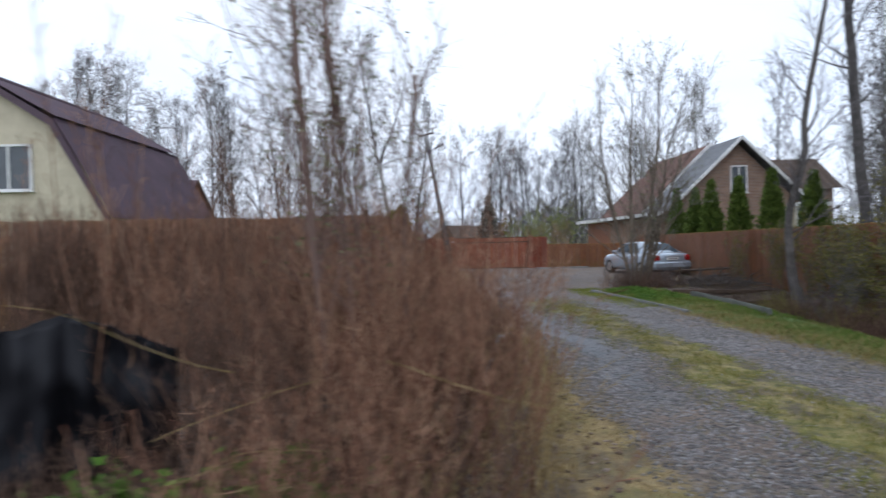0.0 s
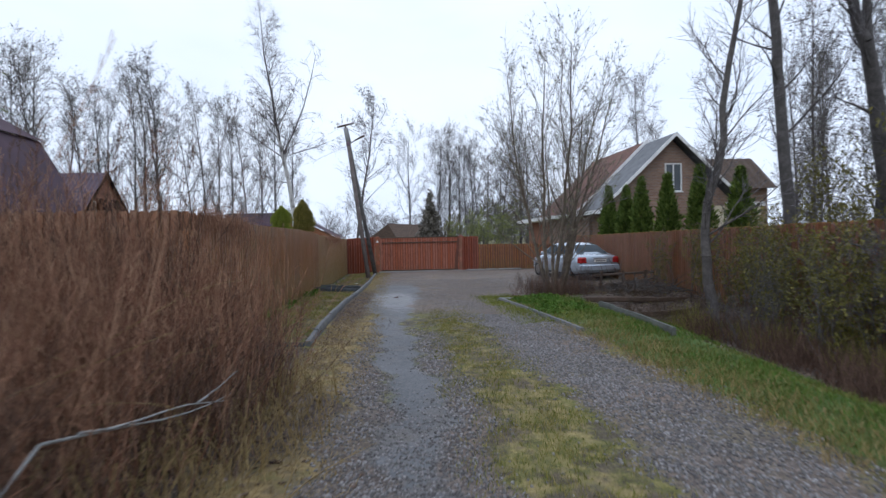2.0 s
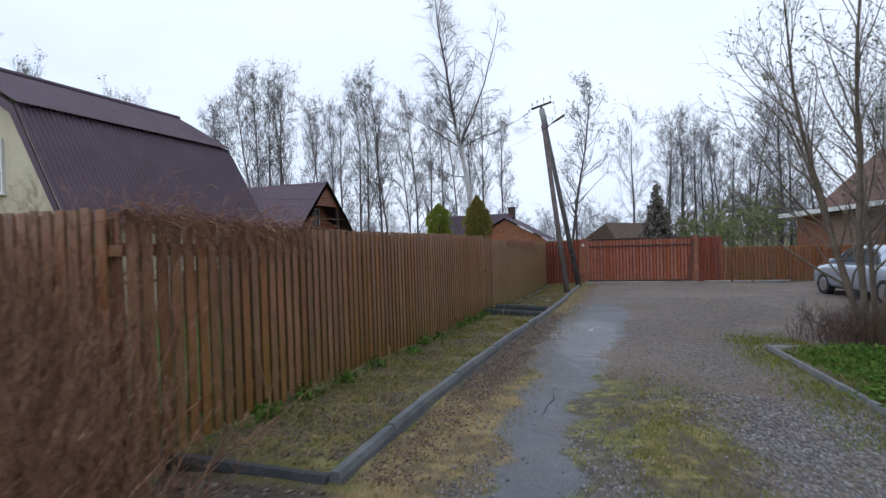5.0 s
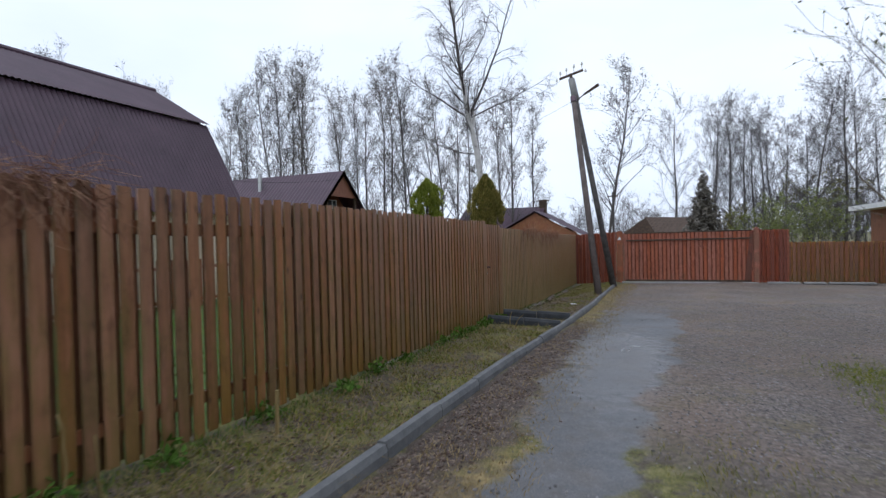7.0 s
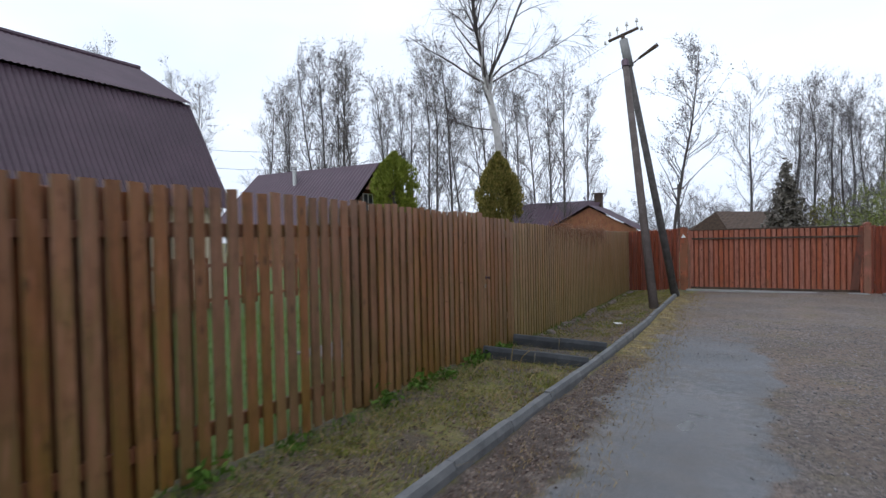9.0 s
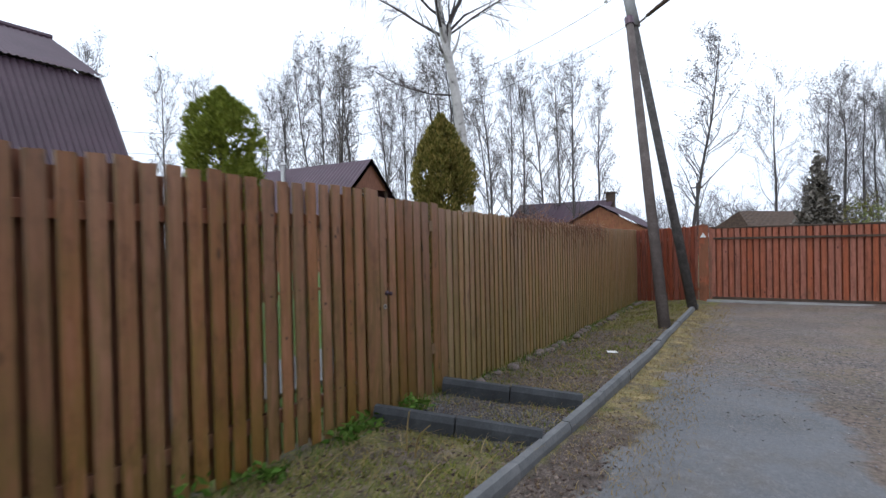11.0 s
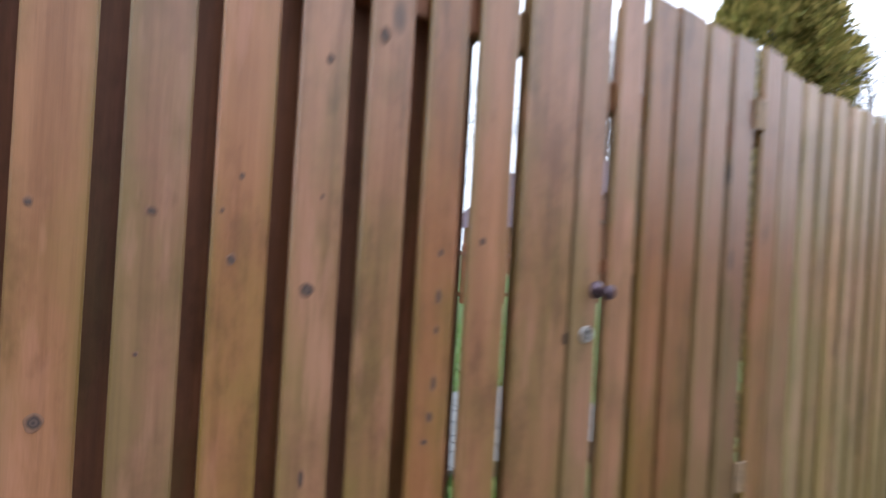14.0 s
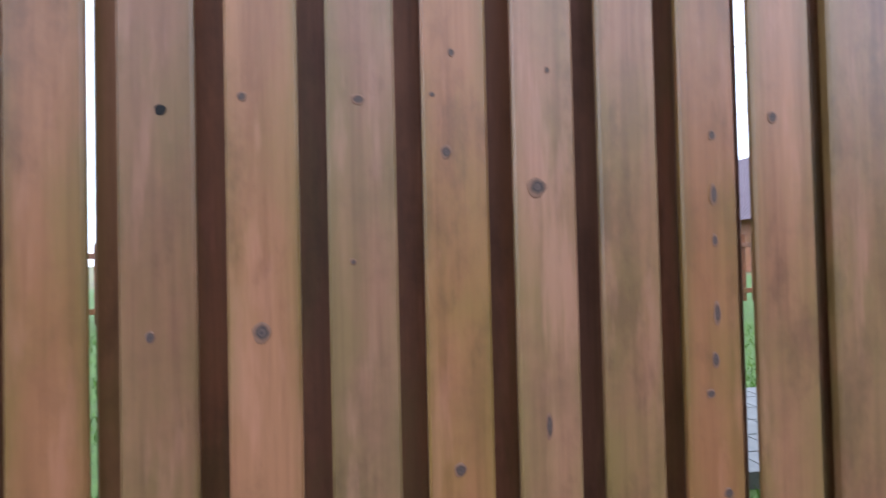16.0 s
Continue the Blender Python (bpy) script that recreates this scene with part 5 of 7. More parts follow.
# the wood behind the neighbouring plot
for i, (x, y, h) in enumerate(((14.5, 16.5, 9.5), (17.9, 23.4, 8.5), (21.1, 26.0, 9.2), (20.5, 19.8, 9.0), (17.1, 15.8, 8.6), (14.8, 12.2, 9.5), (19.0, 11.0, 10.0), (25.0, 16.0, 11.0), (24.5, 22.0, 11.0), (28.0, 27.0, 12.0),
                               (29.0, 14.0, 12.0), (22.5, 8.0, 11.0), (17.0, 6.0, 10.0), (33.0, 21.0, 13.0), (27.0, 5.0, 12.0), (27.0, 34.0, 12.0), (21.0, 44.0, 13.0), (26.0, 42.0, 13.0), (15.8, 20.0, 9.0), (18.6, 17.6, 9.5), (19.4, 14.0, 9.0), (22.6, 24.6, 10.5), (23.0, 18.6, 10.0), (26.4, 20.4, 11.5), (20.6, 11.6, 9.6), (25.6, 12.6, 11.0), (30.0, 24.0, 13.0), (31.0, 17.6, 12.5), (16.4, 9.4, 8.6), (24.0, 28.6, 10.5), (29.4, 31.0, 12.5), (34.0, 27.0, 13.0), (35.0, 14.0, 13.0))):
    plant(forms[i % 5] if i % 4 else wide_forms[i % 3], x, y, h, 1.0)
for ob in forms + wide_forms:
    ob.matrix_basis = Matrix.Translation((60 + 9 * (len(ob.name) % 3) + abs(ob.location.y + 300) * 0.4, 70 + rng2.uniform(-10, 10), -0.1)) @ Matrix.Diagonal((1.4, 1.4, 1.5, 1))

# low far thickets close the horizon
thickets = []
for i, (twig_mat, leaf_mat) in enumerate(((TWIG, None), (TWIG, OLIVE), (TWIG_LIGHT, FRESH))):
    g_ = np.random.default_rng(90 + i)
    stems = []
    for k_ in range(9):
        p_, r_ = limb(g_, (g_.uniform(-2.2, 2.2), g_.uniform(-1.5, 1.5), -0.2), (g_.normal(0, 0.2), g_.normal(0, 0.2), 1), g_.uniform(2.4, 4.4), 0.022, 0.006, 6, 0.1, 0.06)
        stems.append((p_, r_))
    wood, fine, leaves = branch_out(g_, stems, 11, 3, 4, 0.15, 0.4, 0.7, 0.1, 0.0055, 0.42, 3 if leaf_mat else 0, taper=0.5)
    thickets.append(tree_thing("thicket", ("bare grey-brown thicket of thin stems", "olive thicket just coming into leaf", "fresh green thicket in young leaf")[i], wood, fine, leaves, DARK_BARK, twig_mat, leaf_mat, 0.06, pose(70 + 8 * i, 60, 0), "shrub", "thickets", 4, i))


def thicket(i, x, y, s=1.0, wide=1.0):
    c = copy_thing(thickets[i], Matrix.Identity(4))
    c.matrix_basis = Matrix.Translation((x, y, gz(x, y) - 0.05)) @ Matrix.Rotation(rng2.uniform(0, 6.28), 4, "Z") @ Matrix.Diagonal((s * wide, s * wide, s, 1))


for k_ in range(36):
    a_ = radians(-62 + 124 * k_ / 35 + rng2.uniform(-1, 1))
    d_ = rng2.uniform(75, 110)
    thicket(0, 2 + d_ * math.sin(a_), 8 + d_ * math.cos(a_), rng2.uniform(1.3, 2.2), 1.5)
for x, y, s, i in ((9.5, 56.0, 0.85, 2), (11.5, 57.0, 1.05, 2), (13.2, 58.5, 0.9, 2), (8.0, 60.0, 0.9, 1), (14.5, 66.0, 1.5, 1), (18.0, 60.0, 1.2, 0), (-3.5, 68.0, 0.9, 0), (-1.0, 70.0, 1.0, 0), (2.5, 72.0, 1.0, 0),
                   (-12.0, 50.0, 1.2, 0), (-20.0, 50.0, 1.4, 0), (-26.0, 50.0, 1.6, 0), (-31.0, 47.0, 1.7, 0), (-9.0, 68.0, 1.4, 0), (10.5, 64.0, 1.5, 0), (12.6, 66.0, 1.6, 0), (15.5, 63.0, 1.5, 0), (18.5, 66.0, 1.6, 0), (7.6, 66.0, 1.3, 0)):
    thicket(i, x, y, s, 1.2)

# spruce beyond the gate
sp = empty("spruce", Matrix.Translation((5.4, 54.6, 0)), "narrow dark spruce behind the gate", "tree")
g_ = np.random.default_rng(8)
link_mesh("trunk", fast("trunk", *tubes([(0, 0, -0.2, 0, 0, 6.2, 0.12, 0.02)], 6)), DARK_BARK, sp)
pl = []
for k_ in range(1700):
    h_ = 6.3 * (1 - math.sqrt(g_.random())) + 0.05
    r_ = (6.4 - h_) * 0.33 * math.sqrt(g_.random()) + 0.02
    a_ = g_.uniform(0, 6.28)
    r_ *= 0.75 + 0.35 * math.sin(a_ * 5 + h_ * 4)
    pl.append((r_ * math.cos(a_), r_ * math.sin(a_), h_ - r_ * 0.35))
link_mesh("crown", leaf_mesh("crown", pl, 0.16, g_, 3), SPRUCE, sp)


# thujas: a crown of many flat sprays over a hidden stem
def thuja(label, x, y, top, half, mat, seed, blunt=0.5, count=2600, size=0.06, group="", low=0.1):
    z0 = gz(x, y)
    h = top - z0
    ob = empty("thuja", Matrix.Translation((x, y, z0)), label, "conifer", group)
    g_ = np.random.default_rng(seed)
    link_mesh("trunk", fast("trunk", *tubes([(0, 0, -0.1, 0, 0, h * 0.9, 0.06, 0.015)], 6)), BARK, ob)
    t_ = g_.random(count) ** 0.8
    a_ = g_.uniform(0, 2 * math.pi, count)
    if count > 5000:
        # sprays gather in tufts with gaps between them
        nest = g_.integers(0, 330, count)
        t_ = np.clip((g_.random(330) ** 0.8)[nest] + g_.normal(0, 0.022, count), 0, 1)
        a_ = g_.uniform(0, 2 * math.pi, 330)[nest] + g_.normal(0, 0.12, count)
    mid_ = 0.82 if blunt > 0.7 else 0.66 if count > 5000 else 0.25
    prof = np.where(t_ > mid_, np.clip(1 - ((t_ - mid_) / (1 - mid_)) ** (2.4 if blunt > 0.7 else 2.6 if count > 5000 else 1.4), 0.03, 1), 0.75 + 0.25 * t_ / mid_)
    lump = 0.82 + 0.14 * np.sin(3 * a_ + 7 * t_) + 0.1 * np.sin(7 * a_ - 11 * t_) + g_.normal(0, 0.05, count) + 0.1 * np.sin(17 * a_ + 23 * t_)
    if count > 5000:
        lump = lump + 0.13 * np.sin(5 * a_ + 19 * t_) + 0.1 * np.sin(11 * a_ - 31 * t_)
    rr = half * prof * lump * np.sqrt(g_.uniform(0.35, 1.0, count))
    if count > 5000:
        rr = half * prof * (0.52 + 0.7 * g_.random(330)[nest] + 0.1 * np.sin(3 * a_ + 7 * t_)) * g_.uniform(0.8, 1.05, count) ** 0.7
    pts = np.stack([rr * np.cos(a_), rr * np.sin(a_), low + t_ * (h - low)], 1)
    pts = pts[(pts[:, 0] + x < -0.62) | (x > 0)]
    count = len(pts)
    a_ = np.arctan2(pts[:, 1], pts[:, 0])
    # each spray leans up and outwards
    k_ = count * 3
    p = np.repeat(pts, 3, 0) + g_.normal(0, size * 0.5, (k_, 3))
    out = np.stack([np.cos(np.repeat(a_, 3)), np.sin(np.repeat(a_, 3)), np.full(k_, 1.3)], 1) + g_.normal(0, 0.45, (k_, 3))
    out /= np.linalg.norm(out, axis=1)[:, None]
    c_ = g_.normal(0, 1, (k_, 3))
    c_ -= out * (out * c_).sum(1)[:, None]
    c_ /= np.linalg.norm(c_, axis=1)[:, None]
    s_ = size * g_.uniform(0.6, 1.5, (k_, 1))
    v_ = np.stack([p - out * s_ * 0.6, p + c_ * s_ * 0.3, p + out * s_ * 1.25, p - c_ * s_ * 0.3], 1).reshape(-1, 3)
    f_ = (np.array([[0, 1, 2], [0, 2, 3]])[None] + (np.arange(k_) * 4)[:, None, None]).reshape(-1, 3)
    link_mesh("crown", fast("crown", v_, f_), mat, ob)
    return ob


thuja("rounded yellow-green thuja behind the fence", -1.24, 19.86, 2.76, 0.26, THUJA_LIGHT, 3, 0.85, 22000, 0.02)
thuja("rounded olive-yellow thuja with browned tips behind the fence", -1.17, 23.05, 3.16, 0.37, THUJA, 4, 0.62, 22000, 0.026)
for i, (x, y, h) in enumerate(((12.0, 27.7, 3.9), (12.0, 25.8, 3.75), (12.0, 24.4, 3.95), (12.0, 22.3, 3.85), (12.05, 20.3, 3.9), (12.3, 18.6, 3.6))):
    thuja("narrow green thuja in a row behind the fence", x, y, h, 0.62, HEDGE, 20 + i, 0.6, 2600, 0.085, "row of thujas")

# big birch behind the long fence
g_ = np.random.default_rng(21)
tp = np.array([(-1.72, 25.0, -0.1), (-1.76, 25.0, 1.5), (-1.86, 25.0, 2.9), (-2.0, 25.0, 4.0), (-2.2, 25.0, 5.0), (-2.42, 25.0, 6.2), (-2.6, 25.05, 7.6), (-2.85, 25.1, 9.0), (-2.95, 25.1, 10.4)])
lead = (tp, np.array([0.105, 0.097, 0.092, 0.08, 0.07, 0.05, 0.038, 0.025, 0.01]))
second = limb(g_, tp[4], (0.3, 0.2, 1), 4.6, 0.042, 0.008, 8, 0.05, 0.06)
arms = [limb(g_, tp[4], (0.95, -0.1, 0.3), 2.2, 0.024, 0.005, 8, 0.09, 0.02), limb(g_, tp[4], (-0.9, -0.1, 0.6), 2.3, 0.03, 0.006, 7, 0.08, 0.04),
        limb(g_, tp[3], (-1.0, -0.2, 0.25), 1.6, 0.02, 0.005, 7, 0.1, 0.02), limb(g_, tp[5], (0.7, 0.4, 0.9), 2.0, 0.026, 0.006, 7, 0.08, 0.06),
        limb(g_, tp[5], (-0.6, 0.5, 0.9), 2.0, 0.024, 0.006, 7, 0.08, 0.06)]
wood, fine, leaves = branch_out(g_, [lead], 44, 6, 7, 0.42, 0.2, 0.7, 0.05, 0.0036, 0.36, 0, taper=0.7, droop=0.3)
fine += [s_ for s_ in wood if min(s_[2], s_[5]) > 5.0]
wood = [s_ for s_ in wood if min(s_[2], s_[5]) <= 5.0]
for limb_ in [second] + arms:
    w2, f2, l2 = branch_out(g_, [limb_], 12, 4, 5, 0.2, 0.3, 0.7, 0.04, 0.0034, 0.3, 0, taper=0.5, droop=0.3, sub_angle=0.75)
    fine += w2
    fine += f2
tree_thing("birch", "tall white-barked birch leaning over the garden, still bare", wood, fine, [], BIRCH, TWIG_DARK, None, 0.05, None, "tree", "", 8)

# many-stemmed willow at the corner of the bed
g_ = np.random.default_rng(33)
stems = []
for k_ in range(9):
    a_ = k_ * 0.698 + g_.uniform(-0.2, 0.2)
    lean = g_.uniform(0.12, 0.42) + 0.12 * max(0.0, -math.cos(a_))
    stems.append(limb(g_, (0.16 * math.cos(a_), 0.16 * math.sin(a_), -0.15), (lean * math.cos(a_), lean * math.sin(a_), 1), g_.uniform(5.0, 7.0), g_.uniform(0.04, 0.065), 0.008, 10, 0.06, 0.015))
wood, fine, leaves = branch_out(g_, stems, 22, 5, 4, 0.16, 0.34, 0.62, 0.09, 0.0036, 0.36, 1, taper=0.55)
tree_thing("willow", "many-stemmed willow with small pale buds by the kerb", wood, fine, leaves, WILLOW_BARK, TWIG_LIGHT, BUD, 0.028, pose(6.55, 18.2, gz(6.55, 18.2)), "tree", "", 7, 5)

# trees at the ditch
def ditch_tree(label, pts, radii, seed, bark, branches=16, first=0.35, reach=0.17, fork=None):
    g_ = np.random.default_rng(seed)
    pts = np.array(pts, float)
    t0 = np.linspace(0, 1, len(pts))
    t1 = np.linspace(0, 1, 14)
    sm = np.stack([np.interp(t1, t0, pts[:, k_]) for k_ in range(3)], 1) + g_.normal(0, 0.02, (14, 3))
    wood, fine, leaves = branch_out(g_, [(sm, np.interp(t1, t0, radii))], branches, 5, 5, first, reach, 0.8, 0.1, 0.006, 0.5, 0, taper=0.5)
    if fork:
        w2, f2, _ = branch_out(g_, [(np.array(fork, float), np.linspace(0.12, 0.03, len(fork)))], 10, 4, 5, 0.1, reach, 0.8, 0.08, 0.008, 0.5, 0, taper=0.5)
        wood, fine = wood + w2, fine + f2
    return tree_thing("ditch_tree", label, wood, fine, leaves, bark, TWIG, None, 0.05, None, "tree", "trees at the ditch", 9)


ditch_tree("crooked grey-barked tree at the edge of the ditch", [(8.3, 13.5, -0.2), (8.2, 13.5, 0.9), (8.15, 13.55, 1.9), (8.5, 13.6, 3.3), (8.65, 13.6, 4.6), (9.1, 13.6, 7.0), (9.3, 13.7, 8.8)], [0.115, 0.095, 0.08, 0.07, 0.06, 0.04, 0.015], 51, BARK, 24, 0.22, 0.2)
ditch_tree("tall straight dark trunk behind the ditch", [(10.4, 14.2, -0.2), (10.4, 14.2, 1.5), (10.25, 14.25, 4.8), (10.1, 14.3, 7.2), (10.0, 14.3, 10.5)], [0.15, 0.125, 0.105, 0.085, 0.03], 52, DARK_BARK)
ditch_tree("dark leaning trunk behind the ditch", [(13.4, 14.4, -0.2), (12.9, 14.3, 1.6), (11.9, 13.8, 5.0), (11.4, 13.6, 6.2), (10.9, 13.5, 8.8)], [0.21, 0.17, 0.14, 0.1, 0.035], 53, DARK_BARK, fork=((11.85, 13.8, 5.1), (11.85, 13.85, 6.0), (11.8, 13.8, 7.2), (11.5, 13.7, 8.6)))

# shrubs over the ditch and along the plot fence
for x, y, s, i in ((8.9, 12.0, 0.5, 1), (9.2, 13.6, 0.5, 1), (9.9, 16.2, 0.42, 1), (10.1, 18.2, 0.4, 1), (8.4, 10.6, 0.5, 1), (9.4, 9.6, 0.62, 0), (8.6, 9.0, 0.5, 1), (10.2, 11.0, 0.75, 1), (10.8, 8.6, 0.8, 0), (9.4, 7.4, 0.65, 1),
                   (11.6, 10.8, 0.85, 1), (12.6, 12.0, 0.9, 0), (13.4, 9.4, 1.0, 0), (11.5, 6.6, 0.9, 0), (9.0, 5.8, 0.6, 1), (10.4, 4.6, 0.8, 0), (8.0, 7.6, 0.4, 1), (13.0, 16.5, 0.8, 0), (14.0, 14.2, 0.95, 0), (12.9, 14.8, 0.8, 1), (7.9, 11.8, 0.33, 0), (15.5, 11.0, 1.1, 0), (16.0, 14.0, 1.1, 0)):
    thicket(i, x, y, s, 0.8)
# brown bush round the willow's foot
for x, y, s in ((6.1, 18.4, 0.22), (6.9, 18.1, 0.24), (7.4, 18.5, 0.2)):
    thicket(0, x, y, s, 1.0)


# ---- dry weeds beside the drive ----
def weed_clump(seed, count, radius, low, high, thick=0.0035, twiglets=9):
    """Upright dead stalks with short side shoots in their upper part."""
    g_ = np.random.default_rng(seed)
    segs = []
    for k_ in range(count):
        a_, r_ = g_.uniform(0, 6.28), radius * math.sqrt(g_.random())
        h_ = g_.uniform(low, high)
        p_, rad = limb(g_, (r_ * math.cos(a_), r_ * math.sin(a_), -0.05), (g_.normal(0, 0.24), g_.normal(0, 0.24), 1), h_, thick * g_.uniform(0.7, 1.9), thick * 0.5, 4, 0.08, 0.02)
        add_limb(segs, p_, rad)
        for t_ in range(twiglets):
            u_ = 0.35 + 0.65 * g_.random()
            q_, e_ = along(p_, u_)
            d_ = side_way(g_, e_, g_.uniform(0.35, 0.9))
            ln = g_.uniform(0.06, 0.22) * (1.25 - 0.6 * u_)
            m_ = q_ + d_ * ln * 0.55
            n_ = m_ + (d_ + np.array([0, 0, 0.35]) + g_.normal(0, 0.2, 3)) * ln * 0.5
            segs.append((*q_, *m_, thick * 0.6, thick * 0.5))
            if t_ % 2:
                segs.append((*m_, *n_, thick * 0.55, thick * 0.7))
    return fast("weed_clump", *tubes(segs, 3))


weed_meshes = [weed_clump(s, 84, 0.55, lo, hi, th, tw) for s, lo, hi, th, tw in ((1, 0.8, 1.65, 0.0032, 14), (2, 0.9, 1.8, 0.003, 15), (3, 0.6, 1.5, 0.0036, 11))]
low_meshes = [weed_clump(s, 90, 0.6, 0.3, 0.9, 0.0035, 5) for s in (11, 12)]
tall_meshes = [weed_clump(s, 9, 0.35, 1.9, 2.8, 0.0038, 26) for s in (21, 22)]
rw = random.Random(17)


weed_copies = {}


def weeds(me, x, y, s, mat, label, group):
    key = (me.name, mat.name)
    if key not in weed_copies:
        weed_copies[key] = me.copy()
        weed_copies[key].materials.clear()
    c = weed_copies[key]
    ob = link_mesh("dry_weeds", c, mat, None, "", Matrix.Translation((x, y, gz(x, y))) @ Matrix.Rotation(rw.uniform(0, 6.28), 4, "Z") @ Matrix.Diagonal((1, 1, s, 1)))
    tagged(ob, label, "weeds", group, "stuff")
    return ob




def weed_edge(y):
    """How far the thicket reaches towards the drive."""
    return float(np.interp(y, [2.6, 4.0, 5.0, 6.5, 8.2, 9.3, 10.4], [-0.75, 0.15, 0.5, 0.75, 1.0, 0.55, -0.4]))


count = 0
yy = 2.9
while yy < 10.7:
    xe = weed_edge(yy)
    xx = xe - 0.25
    while xx > -5.2:
        px, py = xx + rw.uniform(-0.18, 0.18), yy + rw.uniform(-0.18, 0.18)
        edge_near = xx > xe - 1.2
        skip = (rw.random() < (0.0 if edge_near else 0.4)) or math.hypot(px - 0.29, py - 1.6) < 1.25 or (px < -0.4 and py < 4.7 - 1.1 * px)
        if not skip:
            i_ = rw.randrange(3)
            s_ = rw.uniform(0.72, 1.12) * (0.9 if edge_near else 1.0) * (0.85 if yy < 4.5 else 1.0)
            if rw.random() < 0.84:
                weeds(weed_meshes[i_], px, py, s_, WEED, "dense reddish-brown dead weed stalks beside the drive", "dry weeds")
            else:
                weeds(weed_meshes[i_], px, py, s_ * 0.95, WEED_DARK, "dense dark brown dead weed stalks beside the drive", "dry weeds")
            count += 1
        xx -= 0.62
    yy += 0.58
# low stalks in the darker colour deepen the shade at the weeds' feet
for k_ in range(13):
    yy = 3.4 + 0.52 * k_
    weeds(low_meshes[k_ % 2], weed_edge(yy) - rw.uniform(0.1, 0.7), yy, rw.uniform(0.6, 0.95), WEED_DARK, "low tangle at the feet of the dead weeds, coloured dark for shade", "low tangle")
# the tallest stand hides the side fence
xx = -0.75
while xx > -6.0:
    for yy in (9.3, 9.8, 10.4):
        weeds(weed_meshes[rw.randrange(3)], xx + rw.uniform(-0.15, 0.15), yy + rw.uniform(-0.12, 0.12), rw.uniform(1.2, 1.5), WEED if rw.random() < 0.6 else WEED_DARK, "tall brown dead weeds grown up against the side fence", "fence weeds")
    xx -= 0.52
for x, y, s in ((-0.3, 9.7, 1.15), (0.05, 9.5, 0.75), (-0.3, 10.3, 0.9), (0.1, 10.1, 0.55), (-0.5, 10.6, 1.0), (0.35, 9.2, 0.7)):
    weeds(weed_meshes[rw.randrange(3)], x, y, s, WEED, "tall reddish dead weeds at the corner of the fence", "fence weeds")
# dead stalks round the plastic sheet
for x, y, s in ((-0.95, 5.2, 0.75), (-2.9, 5.8, 0.85), (-0.75, 4.7, 0.6), (-1.3, 5.7, 0.8)):
    weeds(weed_meshes[rw.randrange(3)], x, y, s, WEED_DARK, "dark dead stalks round the plastic sheet", "sheet weeds")
# long pale canes leaning through the thicket
gc = np.random.default_rng(61)
segs = []
for k_ in range(70):
    y_ = gc.uniform(3.9, 10.2)
    x_ = weed_edge(y_) - gc.uniform(0.1, 1.5)
    a_ = gc.uniform(0, 6.28)
    p_, r_ = limb(gc, (x_, y_, gz(x_, y_) + gc.uniform(0.0, 0.9)), (math.cos(a_), math.sin(a_), gc.uniform(0.0, 0.9)), gc.uniform(0.4, 1.1), 0.003, 0.0014, 7, 0.12, -0.05)
    add_limb(segs, p_, r_)
canes = link_mesh("dead_canes", fast("dead_canes", *tubes(segs, 4)), STRAW)
tagged(canes, "long pale dead canes leaning through the weeds", "canes", "", "stuff")
# dark-coloured low stalks stand in for the shadow on the ground here
for x, y in ((-1.2, 3.9), (-1.7, 4.2), (-0.9, 4.2), (-1.4, 4.4), (-2.2, 4.3), (-0.6, 3.8), (-0.8, 3.5)):
    weeds(low_meshes[int(-x * 10) % 2], x, y, rw.uniform(0.35, 0.6), WEED_DARK, "low dead stalks before the plastic sheet, coloured dark for shade", "low dark stalks")
for yy in (3.6, 4.4, 5.2, 6.0, 6.8, 7.6, 8.4, 9.2, 10.0):
    weeds(low_meshes[int(yy * 5) % 2], weed_edge(yy) + 0.12, yy, rw.uniform(0.5, 0.8), STRAW, "low bleached straw stalks at the weeds' edge", "straw tufts")
for x, y, s in ((-0.7, 9.0, 1.0), (0.0, 9.1, 1.05), (-0.25, 8.7, 0.95), (-1.4, 8.2, 1.0), (-0.2, 5.6, 1.0), (-0.55, 5.4, 1.05), (0.45, 6.2, 0.85), (-1.1, 5.0, 0.95), (-1.8, 5.2, 1.1), (-2.2, 7.0, 1.0), (-0.9, 6.6, 1.0), (-0.6, 8.3, 1.0), (-0.9, 7.7, 0.95), (-1.2, 8.6, 1.05), (-1.5, 7.4, 1.0), (-1.9, 8.1, 1.05), (-0.3, 7.6, 0.85), (-2.5, 8.4, 1.1)):
    weeds(tall_meshes[int(abs(x) * 10) % 2], x, y, s, WEED_DARK if rw.random() < 0.5 else WEED, "tall thin dead stems standing over the weeds", "tall stems")

